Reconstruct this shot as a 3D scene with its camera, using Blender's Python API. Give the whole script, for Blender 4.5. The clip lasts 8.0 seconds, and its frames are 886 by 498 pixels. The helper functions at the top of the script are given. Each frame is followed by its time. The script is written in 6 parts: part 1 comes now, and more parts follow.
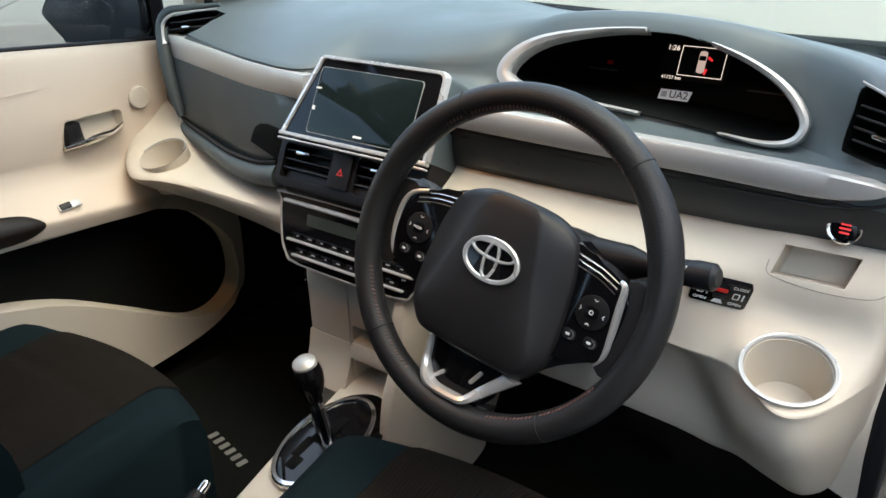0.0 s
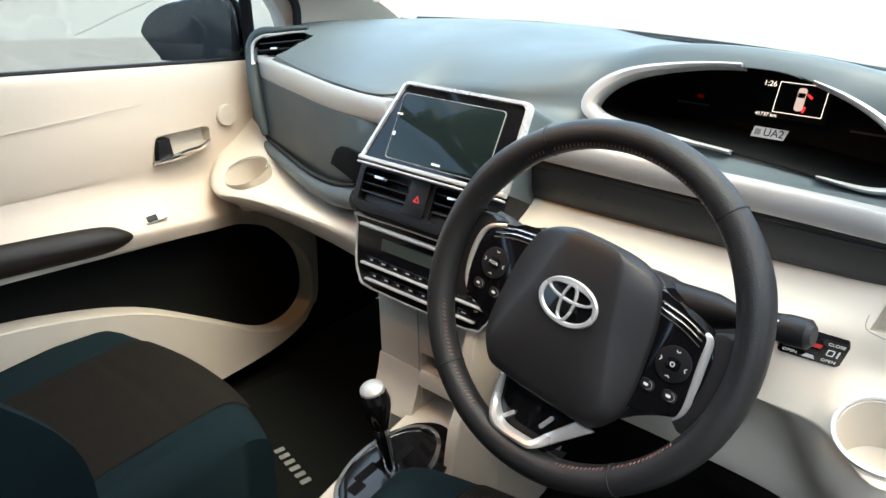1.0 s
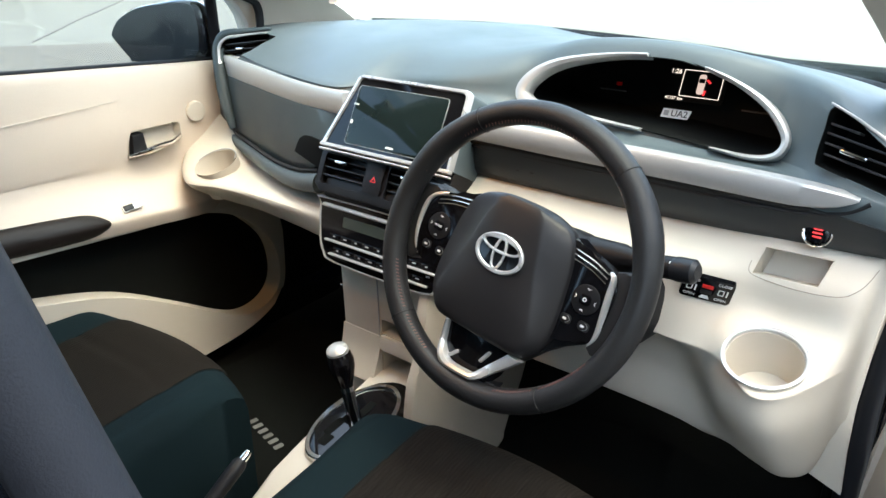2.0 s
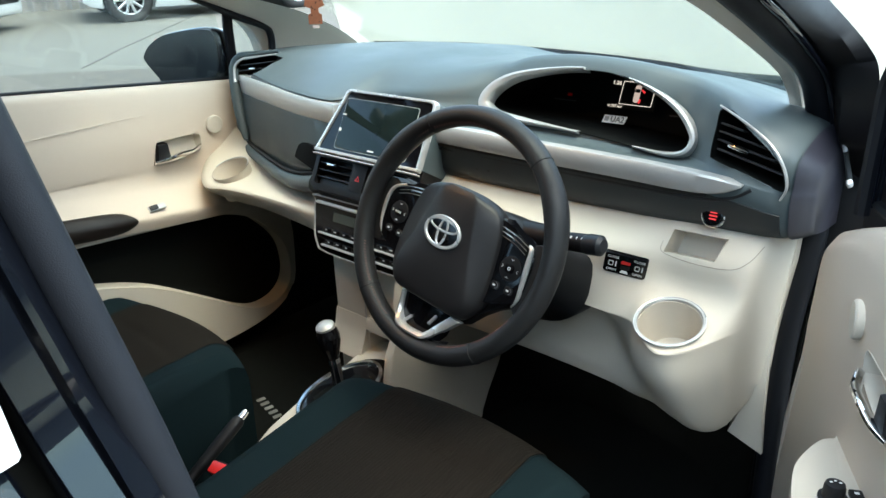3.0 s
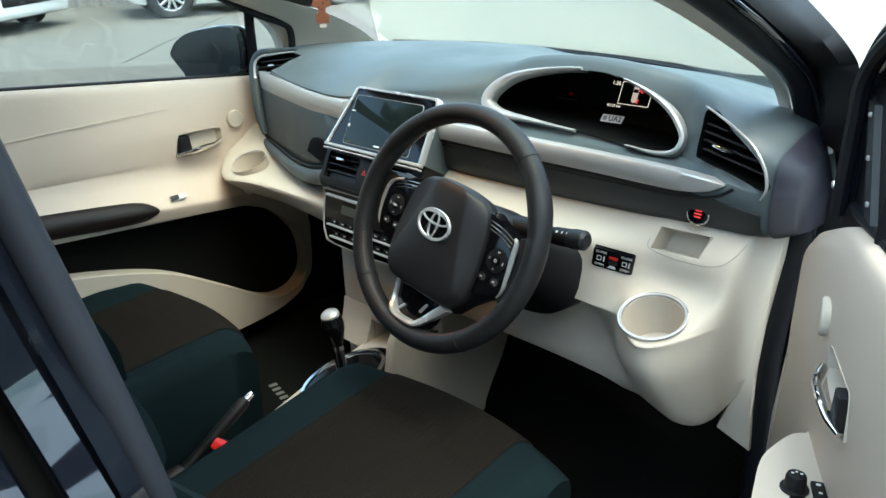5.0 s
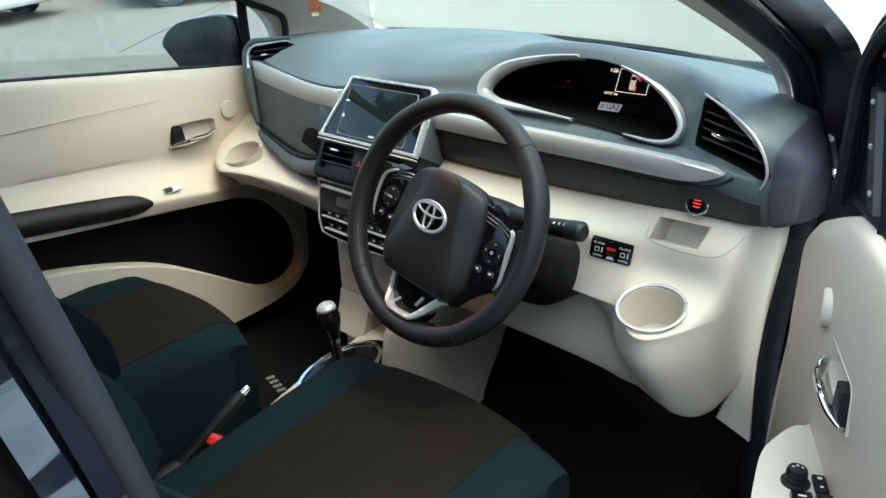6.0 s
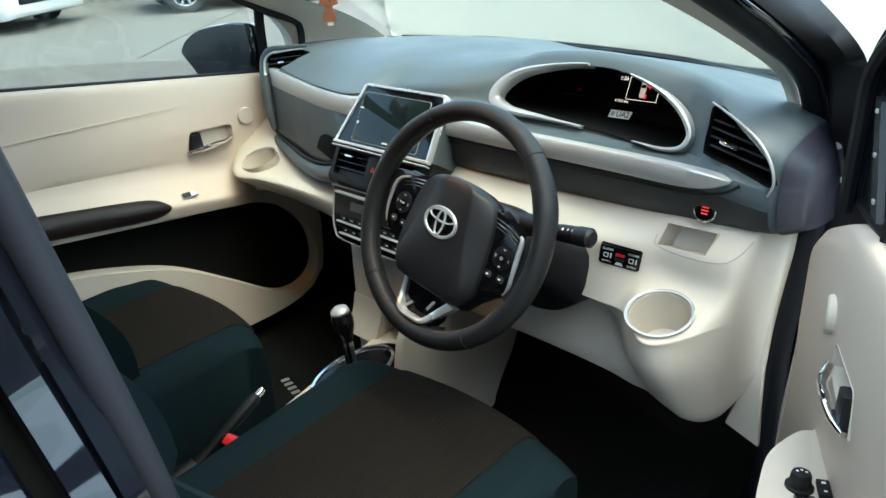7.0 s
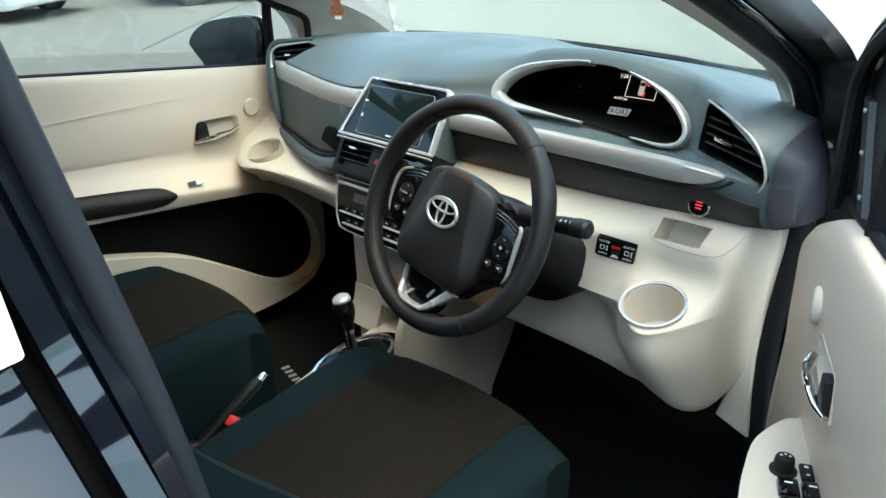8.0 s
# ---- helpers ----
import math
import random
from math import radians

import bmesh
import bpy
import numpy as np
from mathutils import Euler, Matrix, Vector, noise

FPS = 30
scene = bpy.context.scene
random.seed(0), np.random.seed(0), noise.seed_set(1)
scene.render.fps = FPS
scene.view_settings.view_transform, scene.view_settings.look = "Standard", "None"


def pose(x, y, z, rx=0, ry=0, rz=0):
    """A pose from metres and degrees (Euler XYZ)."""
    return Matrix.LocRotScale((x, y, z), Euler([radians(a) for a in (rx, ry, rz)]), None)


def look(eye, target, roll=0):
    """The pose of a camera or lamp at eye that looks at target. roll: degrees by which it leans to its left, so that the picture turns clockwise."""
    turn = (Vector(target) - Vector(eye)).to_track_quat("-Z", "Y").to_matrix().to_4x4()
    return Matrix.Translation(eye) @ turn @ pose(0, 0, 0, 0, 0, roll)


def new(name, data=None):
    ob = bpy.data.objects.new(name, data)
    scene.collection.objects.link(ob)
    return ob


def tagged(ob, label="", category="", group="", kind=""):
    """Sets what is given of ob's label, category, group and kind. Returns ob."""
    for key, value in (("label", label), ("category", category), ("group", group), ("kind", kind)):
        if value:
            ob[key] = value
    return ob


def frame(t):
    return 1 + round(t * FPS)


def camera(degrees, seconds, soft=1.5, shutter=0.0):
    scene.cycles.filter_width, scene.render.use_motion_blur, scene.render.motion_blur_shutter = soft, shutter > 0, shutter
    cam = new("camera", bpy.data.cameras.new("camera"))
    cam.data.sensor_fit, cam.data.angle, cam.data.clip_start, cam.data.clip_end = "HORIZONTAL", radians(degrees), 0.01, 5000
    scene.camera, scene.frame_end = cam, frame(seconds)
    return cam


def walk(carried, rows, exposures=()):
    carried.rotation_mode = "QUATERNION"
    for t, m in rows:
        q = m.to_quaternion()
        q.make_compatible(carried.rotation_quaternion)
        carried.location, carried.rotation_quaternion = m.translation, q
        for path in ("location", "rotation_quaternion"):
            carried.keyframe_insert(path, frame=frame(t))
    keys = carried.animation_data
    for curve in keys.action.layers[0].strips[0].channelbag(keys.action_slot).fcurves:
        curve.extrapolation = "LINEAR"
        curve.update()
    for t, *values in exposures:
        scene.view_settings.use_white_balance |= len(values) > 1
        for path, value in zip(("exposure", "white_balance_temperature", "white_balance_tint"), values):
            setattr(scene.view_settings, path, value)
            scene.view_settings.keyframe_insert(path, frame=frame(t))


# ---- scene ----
cam = camera(62.4, 8.0)
METRES, EYE, TILT, LEAN, TURN = 0.5, 1.40, -25.0, 0.0, 35.0
PATH = [
    (0, (0.736, -0.61, 1.326), (-0.304, 0.856, 0.449), -0.9),
    (0.5, (0.696, -0.585, 1.335), (-0.489, 0.782, 0.483), -0.9),
    (1, (0.717, -0.593, 1.339), (-0.487, 0.768, 0.504), -0.8),
    (1.5, (0.768, -0.628, 1.343), (-0.396, 0.768, 0.507), -0.7),
    (2, (0.831, -0.696, 1.351), (-0.303, 0.728, 0.523), -1.0),
    (3.3, (1.101, -0.773, 1.371), (-0.165, 0.579, 0.617), -2.7),
    (3.5, (1.119, -0.773, 1.373), (-0.167, 0.56, 0.619), -3.1),
    (4, (1.139, -0.758, 1.376), (-0.17, 0.552, 0.622), -2.7),
    (4.5, (1.138, -0.764, 1.374), (-0.166, 0.548, 0.613), -2.0),
    (6, (1.125, -0.742, 1.373), (-0.16, 0.563, 0.57), -2.4),
    (6.5, (1.138, -0.744, 1.38), (-0.171, 0.542, 0.585), -2.6),
    (7, (1.144, -0.75, 1.383), (-0.175, 0.529, 0.592), -2.7),
    (7.5, (1.164, -0.767, 1.384), (-0.158, 0.514, 0.601), -2.0),
    (8, (1.168, -0.778, 1.383), (-0.148, 0.501, 0.587), -1.6),
]
EXPOSURES = [(0.0, 2.45, 6750, 3), (0.4, 3.05, 6750, 2), (2.2, 3.05, 6550, -1), (3.3, 2.55, 6350, -7), (8.0, 2.55, 6350, -8)]
walk(cam, [(t, look(eye, target, roll)) for t, eye, target, roll in PATH], EXPOSURES)

from mathutils.bvhtree import BVHTree

# ---- world, sun and exposure ----
world = bpy.data.worlds.new("overcast_sky")
scene.world = world
world.use_nodes = True
wn, wl = world.node_tree.nodes, world.node_tree.links
sky = wn.new("ShaderNodeTexSky")
sky.sky_type = "NISHITA"
sky.sun_disc = False
sky.sun_elevation, sky.sun_rotation = radians(69), radians(93)
sky.air_density, sky.dust_density, sky.ozone_density = 1.0, 3.0, 1.0
wl.new(sky.outputs[0], wn["Background"].inputs[0])
wn["Background"].inputs[1].default_value = 0.15
sun = new("sun", bpy.data.lights.new("sun", "SUN"))
sun.data.energy, sun.data.angle, sun.data.color = 0.5, radians(135), (1.0, 0.98, 0.95)
sun.rotation_euler = Vector((-0.36, 0.02, -0.93)).to_track_quat("-Z", "Y").to_euler()

# ---- materials ----


def material(name, color, rough=0.5, metal=0.0, grain=0.0, scale=300.0, stain=0.12, coat=0.0, sheen=0.0, spec=0.5, spread=0.08):
    """A surface with broad tone changes, fine tone grain, changing gloss and a fine relief."""
    m = bpy.data.materials.new(name)
    m.use_nodes = True
    n, l = m.node_tree.nodes, m.node_tree.links
    b = n["Principled BSDF"]
    b.inputs["Metallic"].default_value = metal
    b.inputs["Coat Weight"].default_value = coat
    b.inputs["Coat Roughness"].default_value = 0.02
    b.inputs["Sheen Weight"].default_value = sheen
    b.inputs["Specular IOR Level"].default_value = spec
    pos = n.new("ShaderNodeTexCoord")
    broad = n.new("ShaderNodeTexNoise")
    broad.inputs["Scale"].default_value = 6.0
    broad.inputs["Detail"].default_value = 5.0
    fine = n.new("ShaderNodeTexNoise")
    fine.inputs["Scale"].default_value = scale
    fine.inputs["Detail"].default_value = 3.0
    for tex in (broad, fine):
        l.new(pos.outputs["Object"], tex.inputs["Vector"])
    mixed = n.new("ShaderNodeMath")
    mixed.operation = "MULTIPLY_ADD"
    l.new(fine.outputs[0], mixed.inputs[0])
    mixed.inputs[1].default_value = 0.5
    l.new(broad.outputs[0], mixed.inputs[2])
    ramp = n.new("ShaderNodeMapRange")
    ramp.inputs["From Min"].default_value, ramp.inputs["From Max"].default_value = 0.45, 1.05
    ramp.inputs["To Min"].default_value, ramp.inputs["To Max"].default_value = 1 - stain, 1 + stain
    l.new(mixed.outputs[0], ramp.inputs["Value"])
    tint = n.new("ShaderNodeVectorMath")
    tint.operation = "SCALE"
    tint.inputs[0].default_value = color
    l.new(ramp.outputs[0], tint.inputs["Scale"])
    l.new(tint.outputs[0], b.inputs["Base Color"])
    gloss = n.new("ShaderNodeMapRange")
    gloss.inputs["From Min"].default_value, gloss.inputs["From Max"].default_value = 0.3, 0.7
    gloss.inputs["To Min"].default_value, gloss.inputs["To Max"].default_value = max(0.02, rough - spread), min(1, rough + spread)
    l.new(broad.outputs[0], gloss.inputs["Value"])
    l.new(gloss.outputs[0], b.inputs["Roughness"])
    if grain:
        bump = n.new("ShaderNodeBump")
        bump.inputs["Strength"].default_value = grain
        bump.inputs["Distance"].default_value = 0.0006
        l.new(fine.outputs[0], bump.inputs["Height"])
        l.new(bump.outputs[0], b.inputs["Normal"])
    return m


def glowing(name, color, strength):
    m = bpy.data.materials.new(name)
    m.use_nodes = True
    b = m.node_tree.nodes["Principled BSDF"]
    b.inputs["Base Color"].default_value = (0.02, 0.02, 0.02, 1)
    b.inputs["Emission Color"].default_value = (*color, 1)
    b.inputs["Emission Strength"].default_value = strength
    return m


def pane_material(name, tint, gloss=0.6):
    m = bpy.data.materials.new(name)
    m.use_nodes = True
    n, l = m.node_tree.nodes, m.node_tree.links
    n.remove(n["Principled BSDF"])
    clear, shine, mix, fres = (n.new(k) for k in ("ShaderNodeBsdfTransparent", "ShaderNodeBsdfGlossy", "ShaderNodeMixShader", "ShaderNodeLayerWeight"))
    clear.inputs[0].default_value = (*tint, 1)
    shine.inputs["Roughness"].default_value = 0.02
    shine.inputs["Color"].default_value = (gloss, gloss, gloss, 1)
    fres.inputs["Blend"].default_value = 0.5
    power, base = n.new("ShaderNodeMath"), n.new("ShaderNodeMath")
    power.operation, base.operation = "POWER", "MULTIPLY_ADD"
    power.inputs[1].default_value = 5.0
    base.inputs[1].default_value, base.inputs[2].default_value = 0.9, 0.04
    l.new(fres.outputs["Facing"], power.inputs[0])
    l.new(power.outputs[0], base.inputs[0])
    l.new(base.outputs[0], mix.inputs[0])
    l.new(clear.outputs[0], mix.inputs[1])
    l.new(shine.outputs[0], mix.inputs[2])
    l.new(mix.outputs[0], n["Material Output"].inputs[0])
    return m


def ribbed(m, width, strength, axis="X", tone=0.0):
    """Adds a woven ribbed relief to a cloth."""
    n, l = m.node_tree.nodes, m.node_tree.links
    b = n["Principled BSDF"]
    pos = n.new("ShaderNodeTexCoord")
    wave = n.new("ShaderNodeTexWave")
    wave.bands_direction = axis
    wave.inputs["Scale"].default_value = 0.314 / width
    wave.inputs["Distortion"].default_value = 0.4
    l.new(pos.outputs["Object"], wave.inputs["Vector"])
    if tone and b.inputs["Base Color"].links:
        lift = n.new("ShaderNodeMapRange")
        lift.inputs["To Min"].default_value = 1.0 - tone
        lift.inputs["To Max"].default_value = 1.0 + tone
        worn = n.new("ShaderNodeTexNoise")
        worn.inputs["Scale"].default_value = 11.0
        l.new(pos.outputs["Object"], worn.inputs["Vector"])
        fade = n.new("ShaderNodeMapRange")
        fade.inputs["From Min"].default_value = 0.42
        fade.inputs["From Max"].default_value = 0.62
        l.new(worn.outputs["Fac"], fade.inputs["Value"])
        level = n.new("ShaderNodeMix")
        level.inputs["A"].default_value = 0.55
        l.new(fade.outputs[0], level.inputs["Factor"])
        l.new(wave.outputs["Fac"], level.inputs["B"])
        l.new(level.outputs[0], lift.inputs["Value"])
        mul = n.new("ShaderNodeVectorMath")
        mul.operation = "SCALE"
        l.new(b.inputs["Base Color"].links[0].from_socket, mul.inputs[0])
        l.new(lift.outputs[0], mul.inputs["Scale"])
        l.new(mul.outputs[0], b.inputs["Base Color"])
    bump = n.new("ShaderNodeBump")
    bump.inputs["Strength"].default_value = strength
    bump.inputs["Distance"].default_value = 0.0015
    l.new(wave.outputs["Fac"], bump.inputs["Height"])
    if b.inputs["Normal"].links:
        l.new(b.inputs["Normal"].links[0].from_socket, bump.inputs["Normal"])
    l.new(bump.outputs[0], b.inputs["Normal"])
    return m


SLATE = material("slate_soft_plastic", (0.064, 0.083, 0.089), 0.48, grain=0.35, scale=900, stain=0.08)
CHARCOAL = material("charcoal_plastic", (0.010, 0.011, 0.013), 0.45, grain=0.3, scale=900, spec=0.35)
BEIGE = material("beige_plastic", (0.53, 0.482, 0.405), 0.6, spec=0.3, grain=0.25, scale=900, stain=0.04)
# beige plastic made paler for the light reflected onto the pillars
LIT_PILLAR_BEIGE = material("lit_pillar_beige", (0.66, 0.63, 0.565), 0.6, spec=0.3, grain=0.25, scale=900, stain=0.04)
LINE = material("beige_gap", (0.27, 0.24, 0.20), 0.8)
BEIGE_SOFT = material("beige_leatherette", (0.575, 0.49, 0.40), 0.55, grain=0.5, scale=500, stain=0.04)
SILVER = material("satin_silver_trim", (0.45, 0.45, 0.44), 0.40, metal=0.45, stain=0.03, scale=500)
POLISHED = material("polished_silver_trim", (0.66, 0.66, 0.65), 0.28, metal=0.6, stain=0.02, spread=0.04)
BLACK_CHROME = material("dark_chrome", (0.20, 0.20, 0.21), 0.12, metal=1.0, stain=0.02, spread=0.03)
CHROME = material("chrome", (0.8, 0.8, 0.8), 0.08, metal=1.0, stain=0.02, spread=0.03)
PIANO = material("piano_black", (0.004, 0.004, 0.005), 0.08, spec=0.35, spread=0.04)
BLACK = material("black_plastic", (0.005, 0.005, 0.006), 0.5, grain=0.3, scale=900, spec=0.3)
# slate darkened for the fascia's shade; also colours small dark parts
DARK_AND_SHADED_SLATE = material("dark_and_shaded_slate", (0.018, 0.022, 0.024), 0.5, grain=0.35, scale=900, stain=0.08)
# darker copy of SLATE, the rear-facing lid's shade put into the colour
SHADED_LID_SLATE = material("shaded_lid_slate", (0.035, 0.049, 0.053), 0.48, grain=0.35, scale=900, stain=0.08)
LCD = material("grey_heater_glass", (0.040, 0.050, 0.045), 0.12, stain=0.05)
POD = material("violet_charcoal_plastic", (0.026, 0.026, 0.038), 0.42, grain=0.3, scale=900, stain=0.1)
PIT = material("vent_black", (0.0035, 0.004, 0.0038), 0.8, spec=0.1)
LEATHER = material("black_leather", (0.0125, 0.0128, 0.0138), 0.45, grain=0.7, scale=700, spec=0.35)
HUB = material("soft_black_plastic", (0.0125, 0.0120, 0.0130), 0.45, grain=0.25, scale=1100, spec=0.4)
TEAL = material("teal_black_cloth", (0.0056, 0.0125, 0.0148), 0.85, grain=0.8, scale=1500, spec=0.08)
BROWN = ribbed(material("brown_ribbed_cloth", (0.0105, 0.0086, 0.0066), 0.9, grain=0.8, scale=1200, stain=0.25, spec=0.1), 0.0060, 0.6, tone=0.35)
DARKBROWN = material("dark_brown_leatherette", (0.010, 0.007, 0.0055), 0.5, spec=0.3, grain=0.5, scale=600)
CARPET = material("black_carpet", (0.0048, 0.0055, 0.0050), 0.95, grain=1.0, scale=1500, spec=0.1)
RUBBER = material("black_rubber_seal", (0.005, 0.0058, 0.0085), 0.5, grain=0.2, scale=1500, spec=0.25)
# RUBBER raised to blue-grey, the strong light on this seal put into colour
LIT_RUBBER = material("lit_rubber_seal", (0.0125, 0.0145, 0.020), 0.55, grain=0.3, scale=1200, spec=0.3, stain=0.2)
PAINT = material("black_car_paint", (0.004, 0.005, 0.008), 0.035, coat=0.25, stain=0.3, spread=0.015, spec=0.5)
STITCH = material("red_brown_thread", (0.13, 0.055, 0.045), 0.7)
SEAM = material("dark_seam", (0.006, 0.006, 0.006), 0.8)
SCREEN = material("dark_screen_glass", (0.007, 0.012, 0.0115), 0.07, spec=0.22, spread=0.03)
WHITE_INK = material("white_print", (0.75, 0.75, 0.73), 0.5)
GREY_INK = material("grey_print", (0.35, 0.36, 0.36), 0.5)
MAT_INK = material("grey_mat_print", (0.17, 0.17, 0.16), 0.9, grain=0.8, scale=900, stain=0.3)
RED = material("red_plastic", (0.62, 0.02, 0.02), 0.35)
PAPER = material("white_paper", (0.8, 0.8, 0.78), 0.8)
CARD = material("brown_card", (0.19, 0.080, 0.046), 0.8, grain=0.5, scale=200, stain=0.3)
ASPHALT = material("worn_concrete_ground", (0.107, 0.104, 0.090), 0.85, grain=0.8, scale=40, stain=0.25)
PATCH = material("patched_concrete", (0.080, 0.073, 0.062), 0.9, grain=0.8, scale=40, stain=0.3)
CRACK = material("dirt_filled_joint", (0.068, 0.064, 0.057), 0.95, grain=0.8, scale=60, stain=0.4)
WHITE_PAINT = material("white_car_paint", (0.70, 0.70, 0.69), 0.2, coat=1.0, stain=0.02)
TYRE = material("tyre_rubber", (0.018, 0.018, 0.018), 0.75, grain=0.5, scale=200)
MIRROR = material("dark_mirror_glass", (0.022, 0.026, 0.032), 0.05, metal=1.0, stain=0.02, spread=0.02)
RIM = material("silver_alloy", (0.62, 0.62, 0.63), 0.3, metal=0.8)
SHUTTER = material("grey_sheet_metal", (0.30, 0.29, 0.28), 0.5, metal=0.3, stain=0.25)
# dark surface of the added light-blocking walls
DARK_BLOCKER = material("dark_blocker", (0.06, 0.065, 0.07), 0.6, metal=0.2, stain=0.3)
PLASTER = material("pale_plaster", (0.62, 0.61, 0.57), 0.85, grain=0.5, scale=60, stain=0.12)
CONCRETE = material("pale_concrete", (0.225, 0.222, 0.182), 0.85, grain=0.6, scale=40, stain=0.15)
HEADLINER = material("beige_headliner", (0.60, 0.55, 0.48), 0.9, grain=0.6, scale=1200)
GLASS = pane_material("window_glass", (0.93, 0.96, 0.94))
DARK_GLASS = pane_material("dark_glass", (0.10, 0.11, 0.11), 0.9)
RED_GLOW = glowing("red_lamp", (1.0, 0.04, 0.05), 0.16)
WHITE_GLOW = glowing("white_display", (1.0, 0.82, 0.74), 0.22)
DIM_GLOW = glowing("pale_symbol", (1.0, 0.72, 0.66), 0.10)
WARM_GLOW = glowing("warm_lamp_glass", (1.0, 0.45, 0.13), 30.0)
RED_LENS = material("red_lens", (0.5, 0.01, 0.01), 0.15, coat=1.0)

# ---- building helpers ----


def part(name, bm, mat, parent=None, label="", angle=38):
    """Links a bmesh as one mesh object, under a thing or a part where one is given."""
    me = bpy.data.meshes.new(name)
    bmesh.ops.remove_doubles(bm, verts=bm.verts, dist=1e-6)
    bmesh.ops.recalc_face_normals(bm, faces=bm.faces)
    bm.to_mesh(me)
    bm.free()
    me.materials.append(mat)
    me.polygons.foreach_set("use_smooth", [True] * len(me.polygons))
    me.set_sharp_from_angle(angle=radians(angle))
    ob = new(name, me)
    attach(ob, parent)
    if label:
        tagged(ob, label)
    return ob


def attach(ob, parent):
    """Hangs ob, whose mesh is in the place's own metres, under parent; under a turned thing the mesh is in that thing's metres."""
    if parent is not None:
        ob.parent = parent
        if parent.data is None and parent not in TURNED:
            ob.matrix_parent_inverse = parent.matrix_basis.inverted()
    return ob


TURNED = []


def thing(name, label, category, place=(0, 0, 0), group="", kind="", turned=None):
    ob = new(name)
    ob.empty_display_size = 0.05
    ob.location = place
    if turned is not None:
        ob.matrix_basis = turned
        TURNED.append(ob)
    return tagged(ob, label, category, group, kind)


def curve(points, steps=6, closed=False):
    """Points on a smooth curve through the given ones."""
    p = [Vector(q) for q in points]
    n = len(p)
    out = []
    for i in range(n if closed else n - 1):
        a, b, c, d = ((p[(i - 1) % n], p[i], p[(i + 1) % n], p[(i + 2) % n]) if closed
                      else (p[max(i - 1, 0)], p[i], p[i + 1], p[min(i + 2, n - 1)]))
        for k in range(steps):
            t = k / steps
            out.append(0.5 * (2 * b + (c - a) * t + (2 * a - 5 * b + 4 * c - d) * t * t + (3 * b - a - 3 * c + d) * t ** 3))
    if not closed:
        out.append(p[-1])
    return out


def loft(rings, closed=True, caps=True, loop=False, bm=None):
    """Skins rings of equally many points."""
    bm = bm or bmesh.new()
    rows = [[bm.verts.new(v) for v in ring] for ring in rings]
    n = len(rows[0])
    pairs = list(zip(rows, rows[1:])) + ([(rows[-1], rows[0])] if loop else [])
    for a, b in pairs:
        for i in range(n if closed else n - 1):
            j = (i + 1) % n
            try:
                bm.faces.new((a[i], a[j], b[j], b[i]))
            except ValueError:
                pass
    if caps and closed and not loop:
        bm.faces.new(rows[0])
        bm.faces.new(rows[-1][::-1])
    return bm


def tube(points, radius, sides=12, closed=False, flat=1.0, bm=None, caps=True):
    """A rod along points; radius is one number or one for each point."""
    p = [Vector(q) for q in points]
    n = len(p)
    rings = []
    ref = None
    for i in range(n):
        a = p[i - 1] if closed or i else p[0]
        b = p[(i + 1) % n] if closed or i < n - 1 else p[-1]
        d = (b - a).normalized()
        if ref is None:
            ref = d.orthogonal().normalized()
        ref = (ref - d * ref.dot(d)).normalized()
        side = d.cross(ref)
        r = radius[i] if isinstance(radius, (list, tuple)) else radius
        rings.append([p[i] + (ref * math.cos(k) + side * flat * math.sin(k)) * r for k in (2 * math.pi * s / sides for s in range(sides))])
    return loft(rings, loop=closed, caps=caps, bm=bm)


def rbox(size, r=0.005, at=(0, 0, 0), turn=None, seg=2, bm=None):
    """A box with rounded edges."""
    tmp = bmesh.new()
    bmesh.ops.create_cube(tmp, size=1.0, matrix=Matrix.Diagonal((*size, 1)))
    r = min(r, 0.49 * min(size))
    bmesh.ops.bevel(tmp, geom=tmp.edges[:], offset=r, segments=seg, profile=0.5, affect="EDGES")
    m = Matrix.Translation(at) @ (turn.to_4x4() if turn is not None else Matrix())
    bmesh.ops.transform(tmp, matrix=m, verts=tmp.verts)
    if bm is None:
        return tmp
    return joined(bm, tmp)


def joined(bm, other):
    me = bpy.data.meshes.new("tmp")
    other.to_mesh(me)
    other.free()
    bm.from_mesh(me)
    bpy.data.meshes.remove(me)
    return bm


def plate(outline, depth, m=None, bevel=0.0, seg=2):
    """A flat piece: outline in its own x and y, its front at depth, its back at 0, carried by the pose m."""
    bm = bmesh.new()
    pts = [Vector((p[0], p[1], 0)) for p in outline]
    back = [bm.verts.new(p) for p in pts]
    front = [bm.verts.new(p + Vector((0, 0, depth))) for p in pts]
    bm.faces.new(back[::-1])
    top = bm.faces.new(front)
    n = len(pts)
    for i in range(n):
        bm.faces.new((back[i], back[(i + 1) % n], front[(i + 1) % n], front[i]))
    if bevel:
        bmesh.ops.bevel(bm, geom=list(top.edges), offset=bevel, segments=seg, profile=0.6, affect="EDGES")
    if m is not None:
        bmesh.ops.transform(bm, matrix=m, verts=bm.verts)
    return bm


